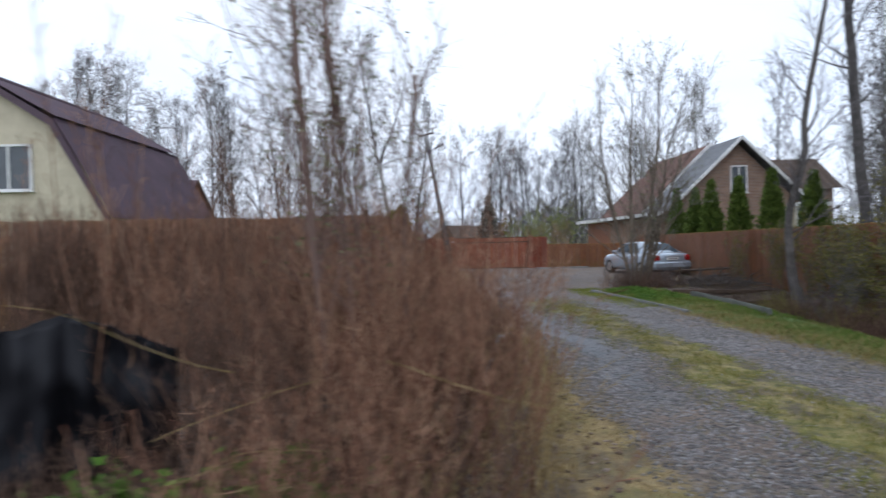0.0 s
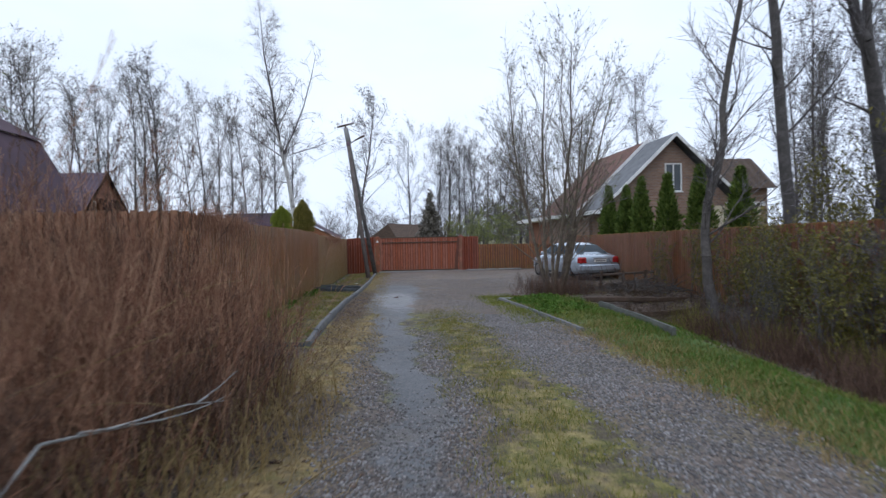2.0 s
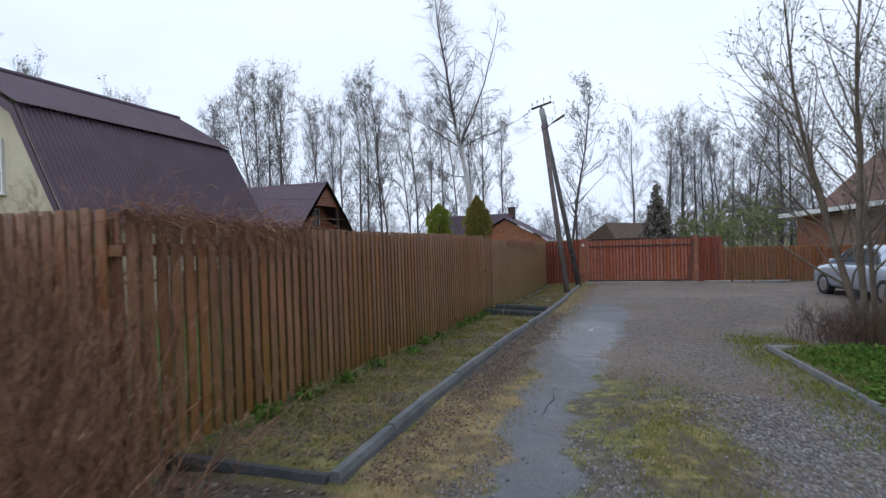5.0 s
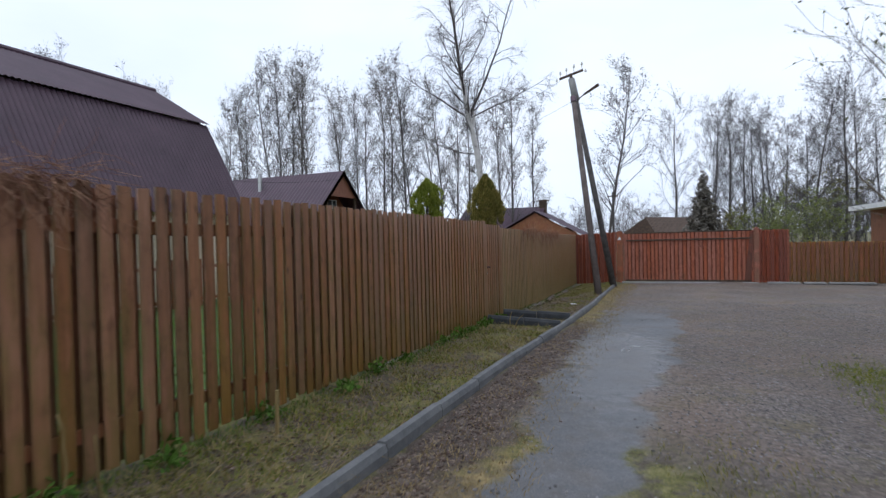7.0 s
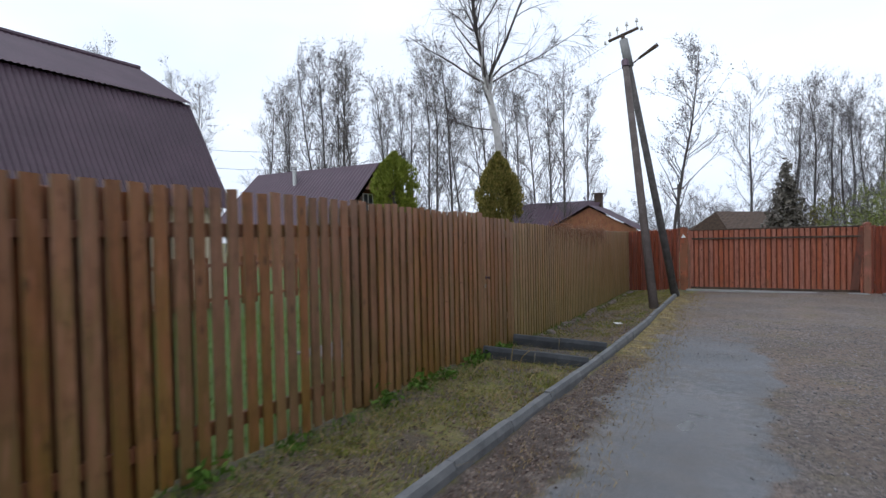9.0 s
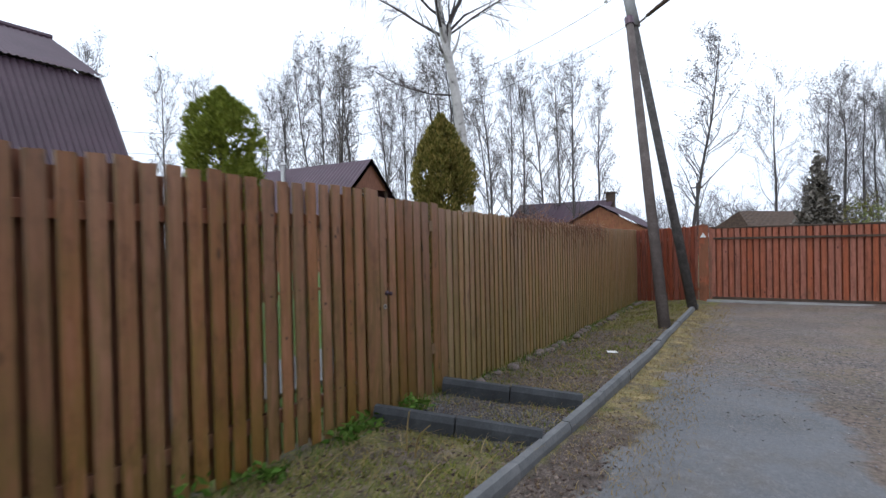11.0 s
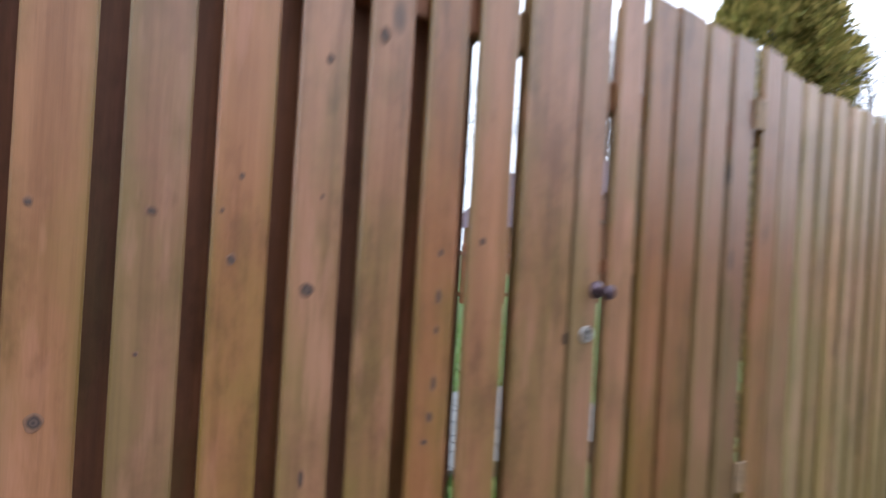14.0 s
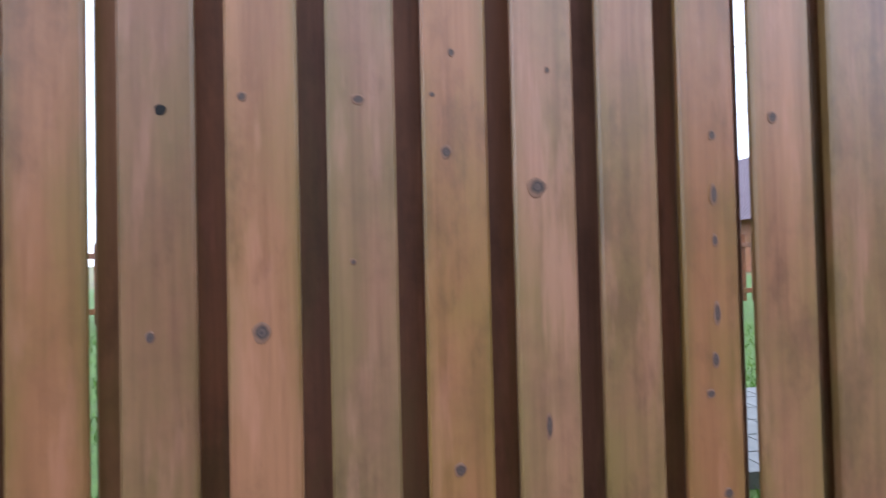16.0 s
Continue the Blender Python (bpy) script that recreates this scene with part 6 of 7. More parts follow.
# young leafless saplings in the weeds
for i, (x, y, h) in enumerate(((-0.35, 4.9, 3.1), (-0.05, 5.7, 3.0), (-0.6, 5.6, 3.2), (0.1, 6.0, 2.7), (-0.2, 5.2, 2.8))):
    g_ = np.random.default_rng(300 + i)
    lead_ = straight(g_, h, 0.009, 0.08, 8, 0.05)
    wood, fine, leaves = branch_out(g_, [lead_], 26, 4, 4, 0.3, 0.3, 0.55, 0.1, 0.0022, 0.2, 1, taper=0.5)
    fine, wood = fine + wood[8:], wood[:8]
    tree_thing("sapling", "thin bare sapling growing out of the dry weeds", wood, fine, leaves, RED_TWIG, RED_TWIG, BUD, 0.016, pose(x, y, gz(x, y)), "sapling", "saplings", 5, i, 1, one_stem(*lead_))

for x, y in ((5.9, 18.2), (6.2, 17.85), (6.6, 17.7), (7.1, 17.9), (7.5, 18.3), (6.3, 18.5), (7.0, 18.6)):
    weeds(low_meshes[int(x * 10) % 2], x, y, rw.uniform(0.6, 0.85), WEED_DARK, "dark reddish-brown bush round the willow's foot", "foot bush")

# bleached broken branch hanging out of the weeds, and a dark sheet of plastic behind them
g_ = np.random.default_rng(9)
segs = []
for a_, b_ in (((0.75, 5.8, 0.98), (1.02, 7.35, 0.74)), ((0.78, 6.0, 0.95), (1.06, 7.1, 0.68)), ((0.95, 6.9, 0.8), (1.08, 7.3, 0.86)), ((0.75, 5.8, 0.98), (0.45, 5.2, 0.22))):
    p_, r_ = limb(g_, a_, np.array(b_) - np.array(a_), np.linalg.norm(np.array(b_) - np.array(a_)), 0.008, 0.004, 6, 0.05, 0.0)
    add_limb(segs, p_, r_)
fallen = link_mesh("fallen_branch", fast("fallen_branch", *tubes(segs, 6)), CONCRETE)
tagged(fallen, "bleached grey broken branch caught in the weeds", "branch")
bm = bmesh.new()
bmesh.ops.create_grid(bm, x_segments=52, y_segments=30, size=1, matrix=Matrix.Diagonal((0.62, 0.6, 1, 1)))
for v_ in bm.verts:
    n_ = noise.noise(v_.co * 2.3) * 0.2 + noise.noise(Vector((v_.co.x * 9, v_.co.y * 2, 0))) * 0.09 + noise.noise(v_.co * 6.0) * 0.05
    v_.co = Vector((v_.co.x, n_, 0.5 + v_.co.y * 1.15 - 0.3 * abs(v_.co.x) ** 2 + n_ * 0.3))
bmesh.ops.solidify(bm, geom=bm.faces[:], thickness=0.01)
tarp = part("plastic_sheet", bm, BLACK, None, "", pose(-1.95, 4.75, 0.1, 8, 0, 30), True)
tagged(tarp, "crumpled black plastic sheet standing among the dry weeds", "sheet")


# ---- grass, leaves and stones: real blades and pieces on the ground ----
def scatter(n_, seed, x0, x1, y0, y1, density):
    """Places in a rectangle, kept by how dense the cover is there."""
    g_ = np.random.default_rng(seed)
    x, y = g_.uniform(x0, x1, n_), g_.uniform(y0, y1, n_)
    lump = 0.5 + 0.5 * np.sin(5.3 * x + 2.1 * np.sin(3.7 * y)) * np.sin(4.1 * y + 1.3 * x)
    keep = g_.random(n_) < np.clip(density(x, y), 0, 1) * (0.35 + 0.65 * lump)
    return x[keep], y[keep], g_


def blades(name, label, x, y, g_, low, high, width, lean, mat):
    k_ = len(x)
    z = ground_z(x, y)
    a_ = g_.uniform(0, 6.28, k_)
    h_ = g_.uniform(low, high, k_)
    dx, dy = np.cos(a_), np.sin(a_)
    w_ = width * g_.uniform(0.6, 1.3, k_)
    ln = h_ * lean * g_.uniform(0.3, 1.4, k_)
    b_ = g_.uniform(0, 6.28, k_)
    ex, ey = np.cos(b_) * ln, np.sin(b_) * ln
    base = np.stack([x, y, z - 0.004], 1)
    sidev = np.stack([dx * w_, dy * w_, 0 * w_], 1)
    midp = base + np.stack([ex * 0.35, ey * 0.35, h_ * 0.6], 1)
    tip = base + np.stack([ex, ey, h_], 1)
    v_ = np.stack([base - sidev, base + sidev, midp + sidev * 0.7, midp - sidev * 0.7, tip], 1).reshape(-1, 3)
    f_ = (np.array([[0, 1, 2], [0, 2, 3], [3, 2, 4]])[None] + (np.arange(k_) * 5)[:, None, None]).reshape(-1, 3)
    ob = link_mesh(name, fast(name, v_, f_), mat)
    return tagged(ob, label, "grass", "", "stuff")


def strip(x, y):
    xs = x + 0.1 * np.sin(3 * y) + 0.07 * np.sin(7.7 * y + 4 * x) + 0.06 * np.sin(15.1 * y - 6 * x)
    return step(2.45, 3.0, xs) * step(3.95, 3.35, xs) * step(16.5, 12.5, y) * (0.35 + 0.65 * (np.sin(3.3 * y + 5 * x) * np.sin(6.1 * y - 7 * x) > -0.3))


x, y, g_ = scatter(52000, 1, 2.5, 3.9, 3.0, 16.2, strip)
blades("grass", "short yellow-green grass strip between the wheel tracks", x, y, g_, 0.015, 0.06, 0.003, 0.9, GRASS)
x, y, g_ = scatter(60000, 2, 0.7, 1.95, 3.5, 31.0, lambda x, y: step(0.85, 1.0, x) * step(1.95, 1.6, x) * (0.9 * step(16, 13, y) + 0.35 + 0.4 * step(20, 22, y)))
blades("dry_grass", "flattened straw-coloured grass along the drive", x, y, g_, 0.01, 0.05, 0.003, 1.6, STRAW)
x, y, g_ = scatter(70000, 3, 4.7, 7.4, 3.0, 17.6, lambda x, y: step(4.95, 5.2, x) * step(6.9, 6.2, x))
blades("grass", "yellow-green grass bank between drive and ditch", x, y, g_, 0.02, 0.09, 0.0035, 0.9, BANK)
x, y, g_ = scatter(60000, 31, 5.3, 7.2, 3.0, 17.4, lambda x, y: step(5.35, 5.8, x) * step(7.1, 6.5, x) * (np.sin(1.7 * y + 2 * x) * np.sin(0.9 * y - 1.3 * x) > -0.25))
blades("grass", "fresh green grass patches on the bank", x, y, g_, 0.02, 0.08, 0.0038, 0.8, LUSH)
x, y, g_ = scatter(20000, 4, 4.6, 6.2, 3.0, 12.5, lambda x, y: step(4.7, 5.0, x) * step(6.1, 5.5, x))
blades("dry_grass", "bleached tufted grass at the edge of the drive", x, y, g_, 0.03, 0.1, 0.003, 1.1, STRAW)
x, y, g_ = scatter(85000, 5, -0.5, 1.0, 11.4, 31.8, lambda x, y: step(kerb_x(y) - 0.03, kerb_x(y) - 0.12, x) * (0.5 - 0.32 * step(21, 22.3, y) * step(28.0, 26, y)) * (np.sin(2.3 * y + 3 * x) * np.sin(5.1 * y - 4 * x) > -0.35))
blades("grass", "patchy moss-green grass on the verge under the fence", x, y, g_, 0.01, 0.06, 0.0038, 1.2, GRASS)
x, y, g_ = scatter(7000, 6, -0.48, -0.15, 11.4, 31.8, lambda x, y: 0.8 * step(-0.15, -0.4, x))
blades("grass", "greener grass along the foot of the fence", x, y, g_, 0.03, 0.11, 0.0035, 0.8, LUSH)
x, y, g_ = scatter(60000, 7, -7.0, -0.55, 11.2, 31.0, lambda x, y: 0.7 + 0 * x)
blades("lawn", "green lawn behind the fence", x, y, g_, 0.03, 0.08, 0.005, 0.7, LUSH)
x, y, g_ = scatter(26000, 8, 4.6, 12.0, 12.0, 24.0, lambda x, y: np.clip(0.7 * step(7.0, 6.0, x) * step(19, 17, y) + 0.25 * step(6.6, 7.5, x), 0, 1))
blades("grass", "mixed grass round the willow and the ditch", x, y, g_, 0.03, 0.12, 0.004, 0.9, GRASS)


x, y, g_ = scatter(20000, 9, -0.45, 0.95, 11.4, 31.0, lambda x, y: 0.4 * step(kerb_x(y) - 0.03, kerb_x(y) - 0.12, x))
blades("dry_grass", "thin dead straw lying on the verge", x, y, g_, 0.01, 0.1, 0.0024, 2.0, STRAW)
x, y, g_ = scatter(7500, 32, -0.45, 0.85, 11.5, 30.0, lambda x, y: step(kerb_x(y) - 0.03, kerb_x(y) - 0.12, x) * (0.45 + 0.5 * step(16, 13, y)))
blades("dry_grass", "long bent dead grass lying on the verge", x, y, g_, 0.03, 0.09, 0.0035, 4.5, STRAW)
x, y, g_ = scatter(30000, 33, -0.45, 0.9, 12.0, 31.5, lambda x, y: step(kerb_x(y) - 0.03, kerb_x(y) - 0.12, x) * (np.sin(1.9 * y + 2.0 * x + 1.0) * np.sin(3.3 * y - 2.6 * x) > 0.05))
blades("grass", "fresh green moss and grass patches on the verge", x, y, g_, 0.01, 0.05, 0.0045, 1.1, FRESH_GRASS)
x, y, g_ = scatter(30000, 10, 4.0, 5.5, 13.0, 20.0, lambda x, y: step(4.1, 4.75, x) * step(20, 18, y) * (0.4 + 0.6 * np.sin(1.6 * y) ** 2))
blades("grass", "patchy green grass creeping onto the gravel yard", x, y, g_, 0.015, 0.07, 0.0038, 0.9, FRESH_GRASS)


def pieces(name, label, x, y, g_, size, flat, mat, category, lift=0.3, kind="stuff"):
    """Little five-cornered lumps, each turned its own way."""
    k_ = len(x)
    z = ground_z(x, y)
    s_ = size * g_.uniform(0.45, 1.35, k_)
    a0 = g_.uniform(0, 6.28, k_)
    ring = []
    tx, ty = g_.normal(0, 0.25, k_), g_.normal(0, 0.25, k_)
    for j in range(5):
        a_ = a0 + j * 1.2566 + g_.uniform(-0.3, 0.3, k_)
        r_ = s_ * g_.uniform(0.7, 1.1, k_)
        ox, oy = np.cos(a_) * r_, np.sin(a_) * r_
        ring.append(np.stack([x + ox, y + oy, z + s_ * flat * lift * 0.6 + ox * tx * 0.5 + oy * ty * 0.5], 1))
    tip = np.stack([x + s_ * 0.15 * tx, y, z + s_ * flat], 1)
    bot = np.stack([x, y, z - s_ * 0.3], 1)
    v_ = np.stack(ring + [tip, bot], 1).reshape(-1, 3)
    one = np.array([[j, (j + 1) % 5, 5] for j in range(5)] + [[(j + 1) % 5, j, 6] for j in range(5)])
    f_ = (one[None] + (np.arange(k_) * 7)[:, None, None]).reshape(-1, 3)
    ob = link_mesh(name, fast(name, v_, f_), mat)
    return tagged(ob, label, category, "", kind)


def track_stones(x, y):
    m_ = masks(x, y)
    return np.clip(m_["gravel"] * 0.8 - 0.02 * m_["packed"], 0, 1) * step(23, 13, y) + 0.008


x, y, g_ = scatter(125000, 21, 1.4, 5.4, 3.4, 14.5, track_stones)
pieces("gravel", "loose grey crushed stone on the wheel tracks", x, y, g_, 0.0145, 0.9, GRAVEL_BIT, "gravel")
x, y, g_ = scatter(50000, 22, 1.4, 7.5, 13.0, 26.0, lambda x, y: 0.55 * masks(x, y)["gravel"] * (1 - masks(x, y)["packed"]))
pieces("gravel", "fine loose gravel on the yard", x, y, g_, 0.0125, 0.7, GRAVEL_BIT, "gravel")
x, y, g_ = scatter(5200, 23, -0.38, 0.82, 20.75, 21.75, lambda x, y: 1.0 + 0 * x)
pieces("gravel", "grey gravel fill between the dark kerbs", x, y, g_, 0.014, 0.9, GRAVEL_DARK, "gravel")
x, y, g_ = scatter(62000, 24, -0.4, 1.5, 11.5, 31.0, lambda x, y: 0.5 * step(kerb_x(y), kerb_x(y) - 0.1, x) + 1.0 * step(kerb_x(y) + 0.05, kerb_x(y) + 0.12, x) * step(1.5, 1.2, x) * step(23, 20, y))
pieces("leaf_litter", "dead brown leaves on the verge and along the kerb", x, y, g_, 0.0145, 0.28, LEAF_LITTER, "leaves", 1.0)
x, y, g_ = scatter(16000, 25, -3.5, 1.9, 3.0, 11.3, lambda x, y: 0.7 * step(1.6, 0.8, x) + 0.12)
pieces("leaf_litter", "dead leaves and stalk bits under the weeds", x, y, g_, 0.026, 0.25, LEAF_LITTER, "leaves", 1.0)
x, y, g_ = scatter(14000, 26, 6.4, 11.5, 8.0, 22.0, lambda x, y: 0.8 + 0 * x)
pieces("leaf_litter", "dark dead leaves in the ditch", x, y, g_, 0.035, 0.25, LEAF_LITTER, "leaves", 1.0)
x, y, g_ = scatter(1000, 27, 1.6, 6.6, 4.0, 30.0, lambda x, y: 0.12 + 0.5 * step(2.6, 4.0, x) * step(12, 16, y))
pieces("leaf_litter", "scattered dead leaves on the drive", x, y, g_, 0.014, 0.25, LEAF_LITTER, "leaves", 1.0)

for i, (x, y) in enumerate(((-0.7, 3.6), (-0.4, 3.9), (-0.9, 4.1), (-0.2, 4.0), (-0.6, 4.4), (-1.3, 4.0))):
    ob = link_mesh("leafy_plant", leaf_mesh("leafy_plant", np.random.default_rng(i + 90).normal(0, 0.15, (90, 3)) * np.array([1, 1, 0.5]) + np.array([0, 0, 0.17]), 0.045, np.random.default_rng(i + 95), 2), LUSH, None, "", Matrix.Translation((x, y, gz(x, y))))
    tagged(ob, "bright green leafy plants on the ground under the weeds", "plant", "weed-bed plants", "stuff")
# ditch tufts
tuft = [weed_clump(s, 120, 0.4, 0.3, 0.75, 0.004, 1) for s in (31, 32)]
for i in range(48):
    x, y = rw.uniform(6.9, 9.6), rw.uniform(5.0, 13.5)
    weeds(tuft[i % 2], x, y, rw.uniform(0.5, 1.0), (WEED_DARK, OLIVE, WEED_DARK)[i % 3], ("dark", "olive", "dark")[i % 3] + " grass tussock on the bank of the ditch", "tussocks")
for i in range(34):
    x, y = rw.uniform(5.2, 6.1), rw.uniform(13.6, 17.2)
    ob = link_mesh("leafy_plant", leaf_mesh("leafy_plant", np.random.default_rng(i).normal(0, 0.12, (70, 3)) * np.array([1, 1, 0.25]) + np.array([0, 0, 0.04]), 0.028, np.random.default_rng(i + 5), 2), LUSH, None, "", Matrix.Translation((x, y, gz(x, y))))
    tagged(ob, "low bright green leafy ground plant in the bed", "plant", "bed plants", "stuff")
for i, (x, y) in enumerate(((-0.35, 12.3), (-0.36, 12.9), (-0.37, 14.6), (-0.38, 16.4), (-0.36, 18.3), (-0.33, 18.9), (-0.3, 13.6), (-0.38, 17.2), (-0.32, 19.4), (-0.36, 20.2), (-0.3, 21.0), (-0.25, 15.6), (-0.36, 20.45))):
    ob = link_mesh("leafy_plant", leaf_mesh("leafy_plant", np.random.default_rng(i + 60).normal(0, 0.07, (34, 3)) * np.array([1, 1, 0.5]) + np.array([0, 0, 0.06]), 0.035, np.random.default_rng(i + 75), 2), LUSH, None, "", Matrix.Translation((x, y, gz(x, y))))
    tagged(ob, "small fresh green plant at the foot of the fence", "plant", "fence plants", "stuff")

# ---- field stones along the fence ----
rs = random.Random(4)
stone_meshes = []
for i in range(5):
    bm = bmesh.new()
    bmesh.ops.create_icosphere(bm, subdivisions=2, radius=1)
    for v_ in bm.verts:
        v_.co *= 1 + 0.28 * noise.noise(v_.co * 1.3 + Vector((i * 7.1, 0, 0)))
    for f in bm.faces:
        f.smooth = True
    me = bpy.data.meshes.new("field_stone")
    bm.to_mesh(me)
    bm.free()
    stone_meshes.append(me)


def stone(x, y, s, label="rounded grey-pink field stone at the fence's foot"):
    ob = link_mesh("field_stone", stone_meshes[rs.randrange(5)], STONE, None, "", Matrix.Translation((x, y, gz(x, y) + s * 0.22)) @ Matrix.Rotation(rs.uniform(0, 6.28), 4, "Z") @ Matrix.Diagonal((s, s * rs.uniform(0.8, 1.3), s * 0.75, 1)))
    tagged(ob, label, "stone", "stones along the fence")


y = 22.3
while y < 31.6:
    stone(-0.36 + rs.uniform(-0.03, 0.06), y, rs.uniform(0.035, 0.085))
    y += rs.uniform(0.1, 0.4)
stone(-0.36, 20.72, 0.085, "reddish rounded stone before the wicket")
stone(-0.3, 22.28, 0.08)

# dry creeper hanging over the fence
def creeper(label, y0, y1, top, seed, n_=260, hang=0.5, mat=None):
    g_ = np.random.default_rng(seed)
    segs = []
    for k_ in range(n_):
        y_ = g_.uniform(y0, y1)
        p_ = np.array((FACE + g_.uniform(-0.05, 0.05), y_, top(y_) + g_.uniform(-0.05, 0.06)))
        pts, rad = limb(g_, p_, (g_.uniform(-0.1, 0.5), g_.normal(0, 0.7), g_.uniform(-1.0, 0.5)), g_.uniform(0.12, hang), 0.0028, 0.0015, 5, 0.35, -0.15)
        pts[:, 0] = np.maximum(pts[:, 0], FACE + 0.006)
        add_limb(segs, pts, rad)
    ob = link_mesh("dry_creeper", fast("dry_creeper", *tubes(segs, 3)), mat or WEED)
    return tagged(ob, label, "creeper", "", "stuff")


creeper("tangled dry brown creeper hanging over the fence top", 23.6, 28.2, lambda y_: at_y(TOPS, y_), 5, 420, 0.55)
creeper("dry brown creeper over the fence corner", 10.95, 13.2, lambda y_: at_y(TOPS, y_), 6, 620, 0.6)

# puddle and small litter on the drive
bm = bmesh.new()
ring = [bm.verts.new((0.3 * math.cos(a_) * (1 + 0.25 * math.sin(3 * a_ + 1)), 0.42 * math.sin(a_) * (1 + 0.2 * math.sin(2 * a_)), 0)) for a_ in np.linspace(0, 2 * math.pi, 40)[:-1]]
bm.faces.new(ring)
ext = bmesh.ops.extrude_face_region(bm, geom=bm.faces[:])
bmesh.ops.translate(bm, vec=(0, 0, -0.03), verts=[e for e in ext["geom"] if isinstance(e, bmesh.types.BMVert)])
bmesh.ops.recalc_face_normals(bm, faces=bm.faces)
pud = part("puddle", bm, PUDDLE, None, "", Matrix.Translation((2.12, 19.25, road_z(19.25) - 0.006)))
tagged(pud, "small still puddle on the packed drive", "puddle")
bm = cube(-0.07, -0.045, 0, 0.07, 0.045, 0.006, 0.002)
paper = part("paper_scrap", bm, WHITE, None, "", pose(0.55, 24.6, gz(0.55, 24.6) + 0.02, 4, 3, 30))
tagged(paper, "white paper scrap lying on the verge", "litter")
stake = part("wooden_stake", cube(-0.012, -0.012, -0.1, 0.012, 0.012, 0.34, 0.003), STRAW, None, "", pose(-0.1, 14.4, gz(-0.1, 14.4), 2, 3, 0))
tagged(stake, "short pale wooden stake in the verge", "stake")
for i, (x, y, h) in enumerate(((-0.3, 12.95, 0.55), (-0.25, 13.15, 0.5), (-0.34, 12.4, 0.8), (-0.3, 12.2, 0.7), (0.1, 20.3, 0.35), (0.2, 20.25, 0.4))):
    g_ = np.random.default_rng(700 + i)
    p_, r_ = limb(g_, (0, 0, -0.03), (g_.normal(0, 0.2), g_.normal(0, 0.3), 1), h, 0.008, 0.005, 6, 0.12, -0.05)
    ob = link_mesh("dead_stalk", fast("dead_stalk", *one_stem(p_, r_, 6)), STRAW, None, "", Matrix.Translation((x, y, gz(x, y))))
    tagged(ob, "pale bent dead stalk standing by the fence", "stalk", "dead stalks")
g_ = np.random.default_rng(800)
p_, r_ = limb(g_, (1.98, 14.3, gz(1.98, 14.3) + 0.008), (0.05, -1, 0), 0.9, 0.006, 0.003, 8, 0.12, 0.0)
p_[:, 2] = ground_z(p_[:, 0], p_[:, 1]) + 0.006
segs = []
add_limb(segs, p_, r_)
ob = link_mesh("twig", fast("twig", *tubes(segs, 5)), DARK_BARK)
tagged(ob, "thin dark twig lying on the drive", "twig")
# pale paved path behind the wicket
path = empty("garden_path", Matrix.Translation((-1.7, 20.0, 0)), "path of small pale paving stones behind the fence", "path", "", "structure")
pv = raw("paving_stone", [(a, b_, c) for c in (-0.05, 0.045) for a, b_ in ((-0.095, -0.095), (0.095, -0.095), (0.095, 0.095), (-0.095, 0.095))], [(3, 2, 1, 0), (4, 5, 6, 7), (0, 1, 5, 4), (1, 2, 6, 5), (2, 3, 7, 6), (3, 0, 4, 7)])
for i in range(6):
    for j in range(16):
        link_mesh("paving_stone", pv, PAVER, path, "", Matrix.Translation((-1.05 + 0.2 * i, -0.2 + 0.2 * j, gz(-2.2, 20))))
# the garden fence reuses the shade-darkened board colour
hedge_fence = plain_fence("brown wire-braced garden fence beyond the lawn", (-8.0, 32.0), (-8.0, 11.0), (1.35, 1.4), (0.2, 0.25), FENCE_SHADED, 0.2, False)


# ---- parked car ----
def loft(stations, close=True):
    """A skin over cross-sections, each a list of (y, z) at its own x, mirrored to both sides."""
    bm = bmesh.new()
    rings = []
    for x, half in stations:
        full = half + [(-a, c) for a, c in reversed(half)]
        rings.append([bm.verts.new((x, a, c)) for a, c in full])
    k_ = len(rings[0])
    for r0, r1 in zip(rings, rings[1:]):
        for i in range(k_ - 1):
            bm.faces.new((r0[i], r0[i + 1], r1[i + 1], r1[i]))
        bm.faces.new((r0[k_ - 1], r0[0], r1[0], r1[k_ - 1]))
    bm.faces.new(rings[0][::-1])
    bm.faces.new(rings[-1])
    bmesh.ops.recalc_face_normals(bm, faces=bm.faces)
    return bm


def hull(x, w, z0, belt, crown):
    return (x, [(w * 0.9, z0), (w * 0.99, z0 + 0.12), (w, z0 + 0.3), (w * 0.985, belt - 0.12), (w * 0.93, belt - 0.02), (w * 0.8, crown), (w * 0.3, crown + 0.02)])


car = empty("parked_car", pose(9.45, 25.55, gz(9.4, 25.5), 0, 0, 100), "silver-blue saloon car parked on the yard, seen from behind", "car")
part("body", loft([hull(-2.26, 0.74, 0.42, 0.86, 0.86), hull(-2.2, 0.82, 0.3, 0.92, 0.93), hull(-1.9, 0.88, 0.26, 0.95, 0.98), hull(-1.2, 0.9, 0.22, 0.96, 0.98), hull(0.0, 0.9, 0.22, 0.94, 0.95), hull(1.0, 0.9, 0.22, 0.92, 0.93),
                    hull(1.7, 0.87, 0.24, 0.84, 0.86), hull(2.15, 0.78, 0.28, 0.72, 0.74), hull(2.26, 0.62, 0.36, 0.62, 0.62)]), CARPAINT, car, "", None, True)


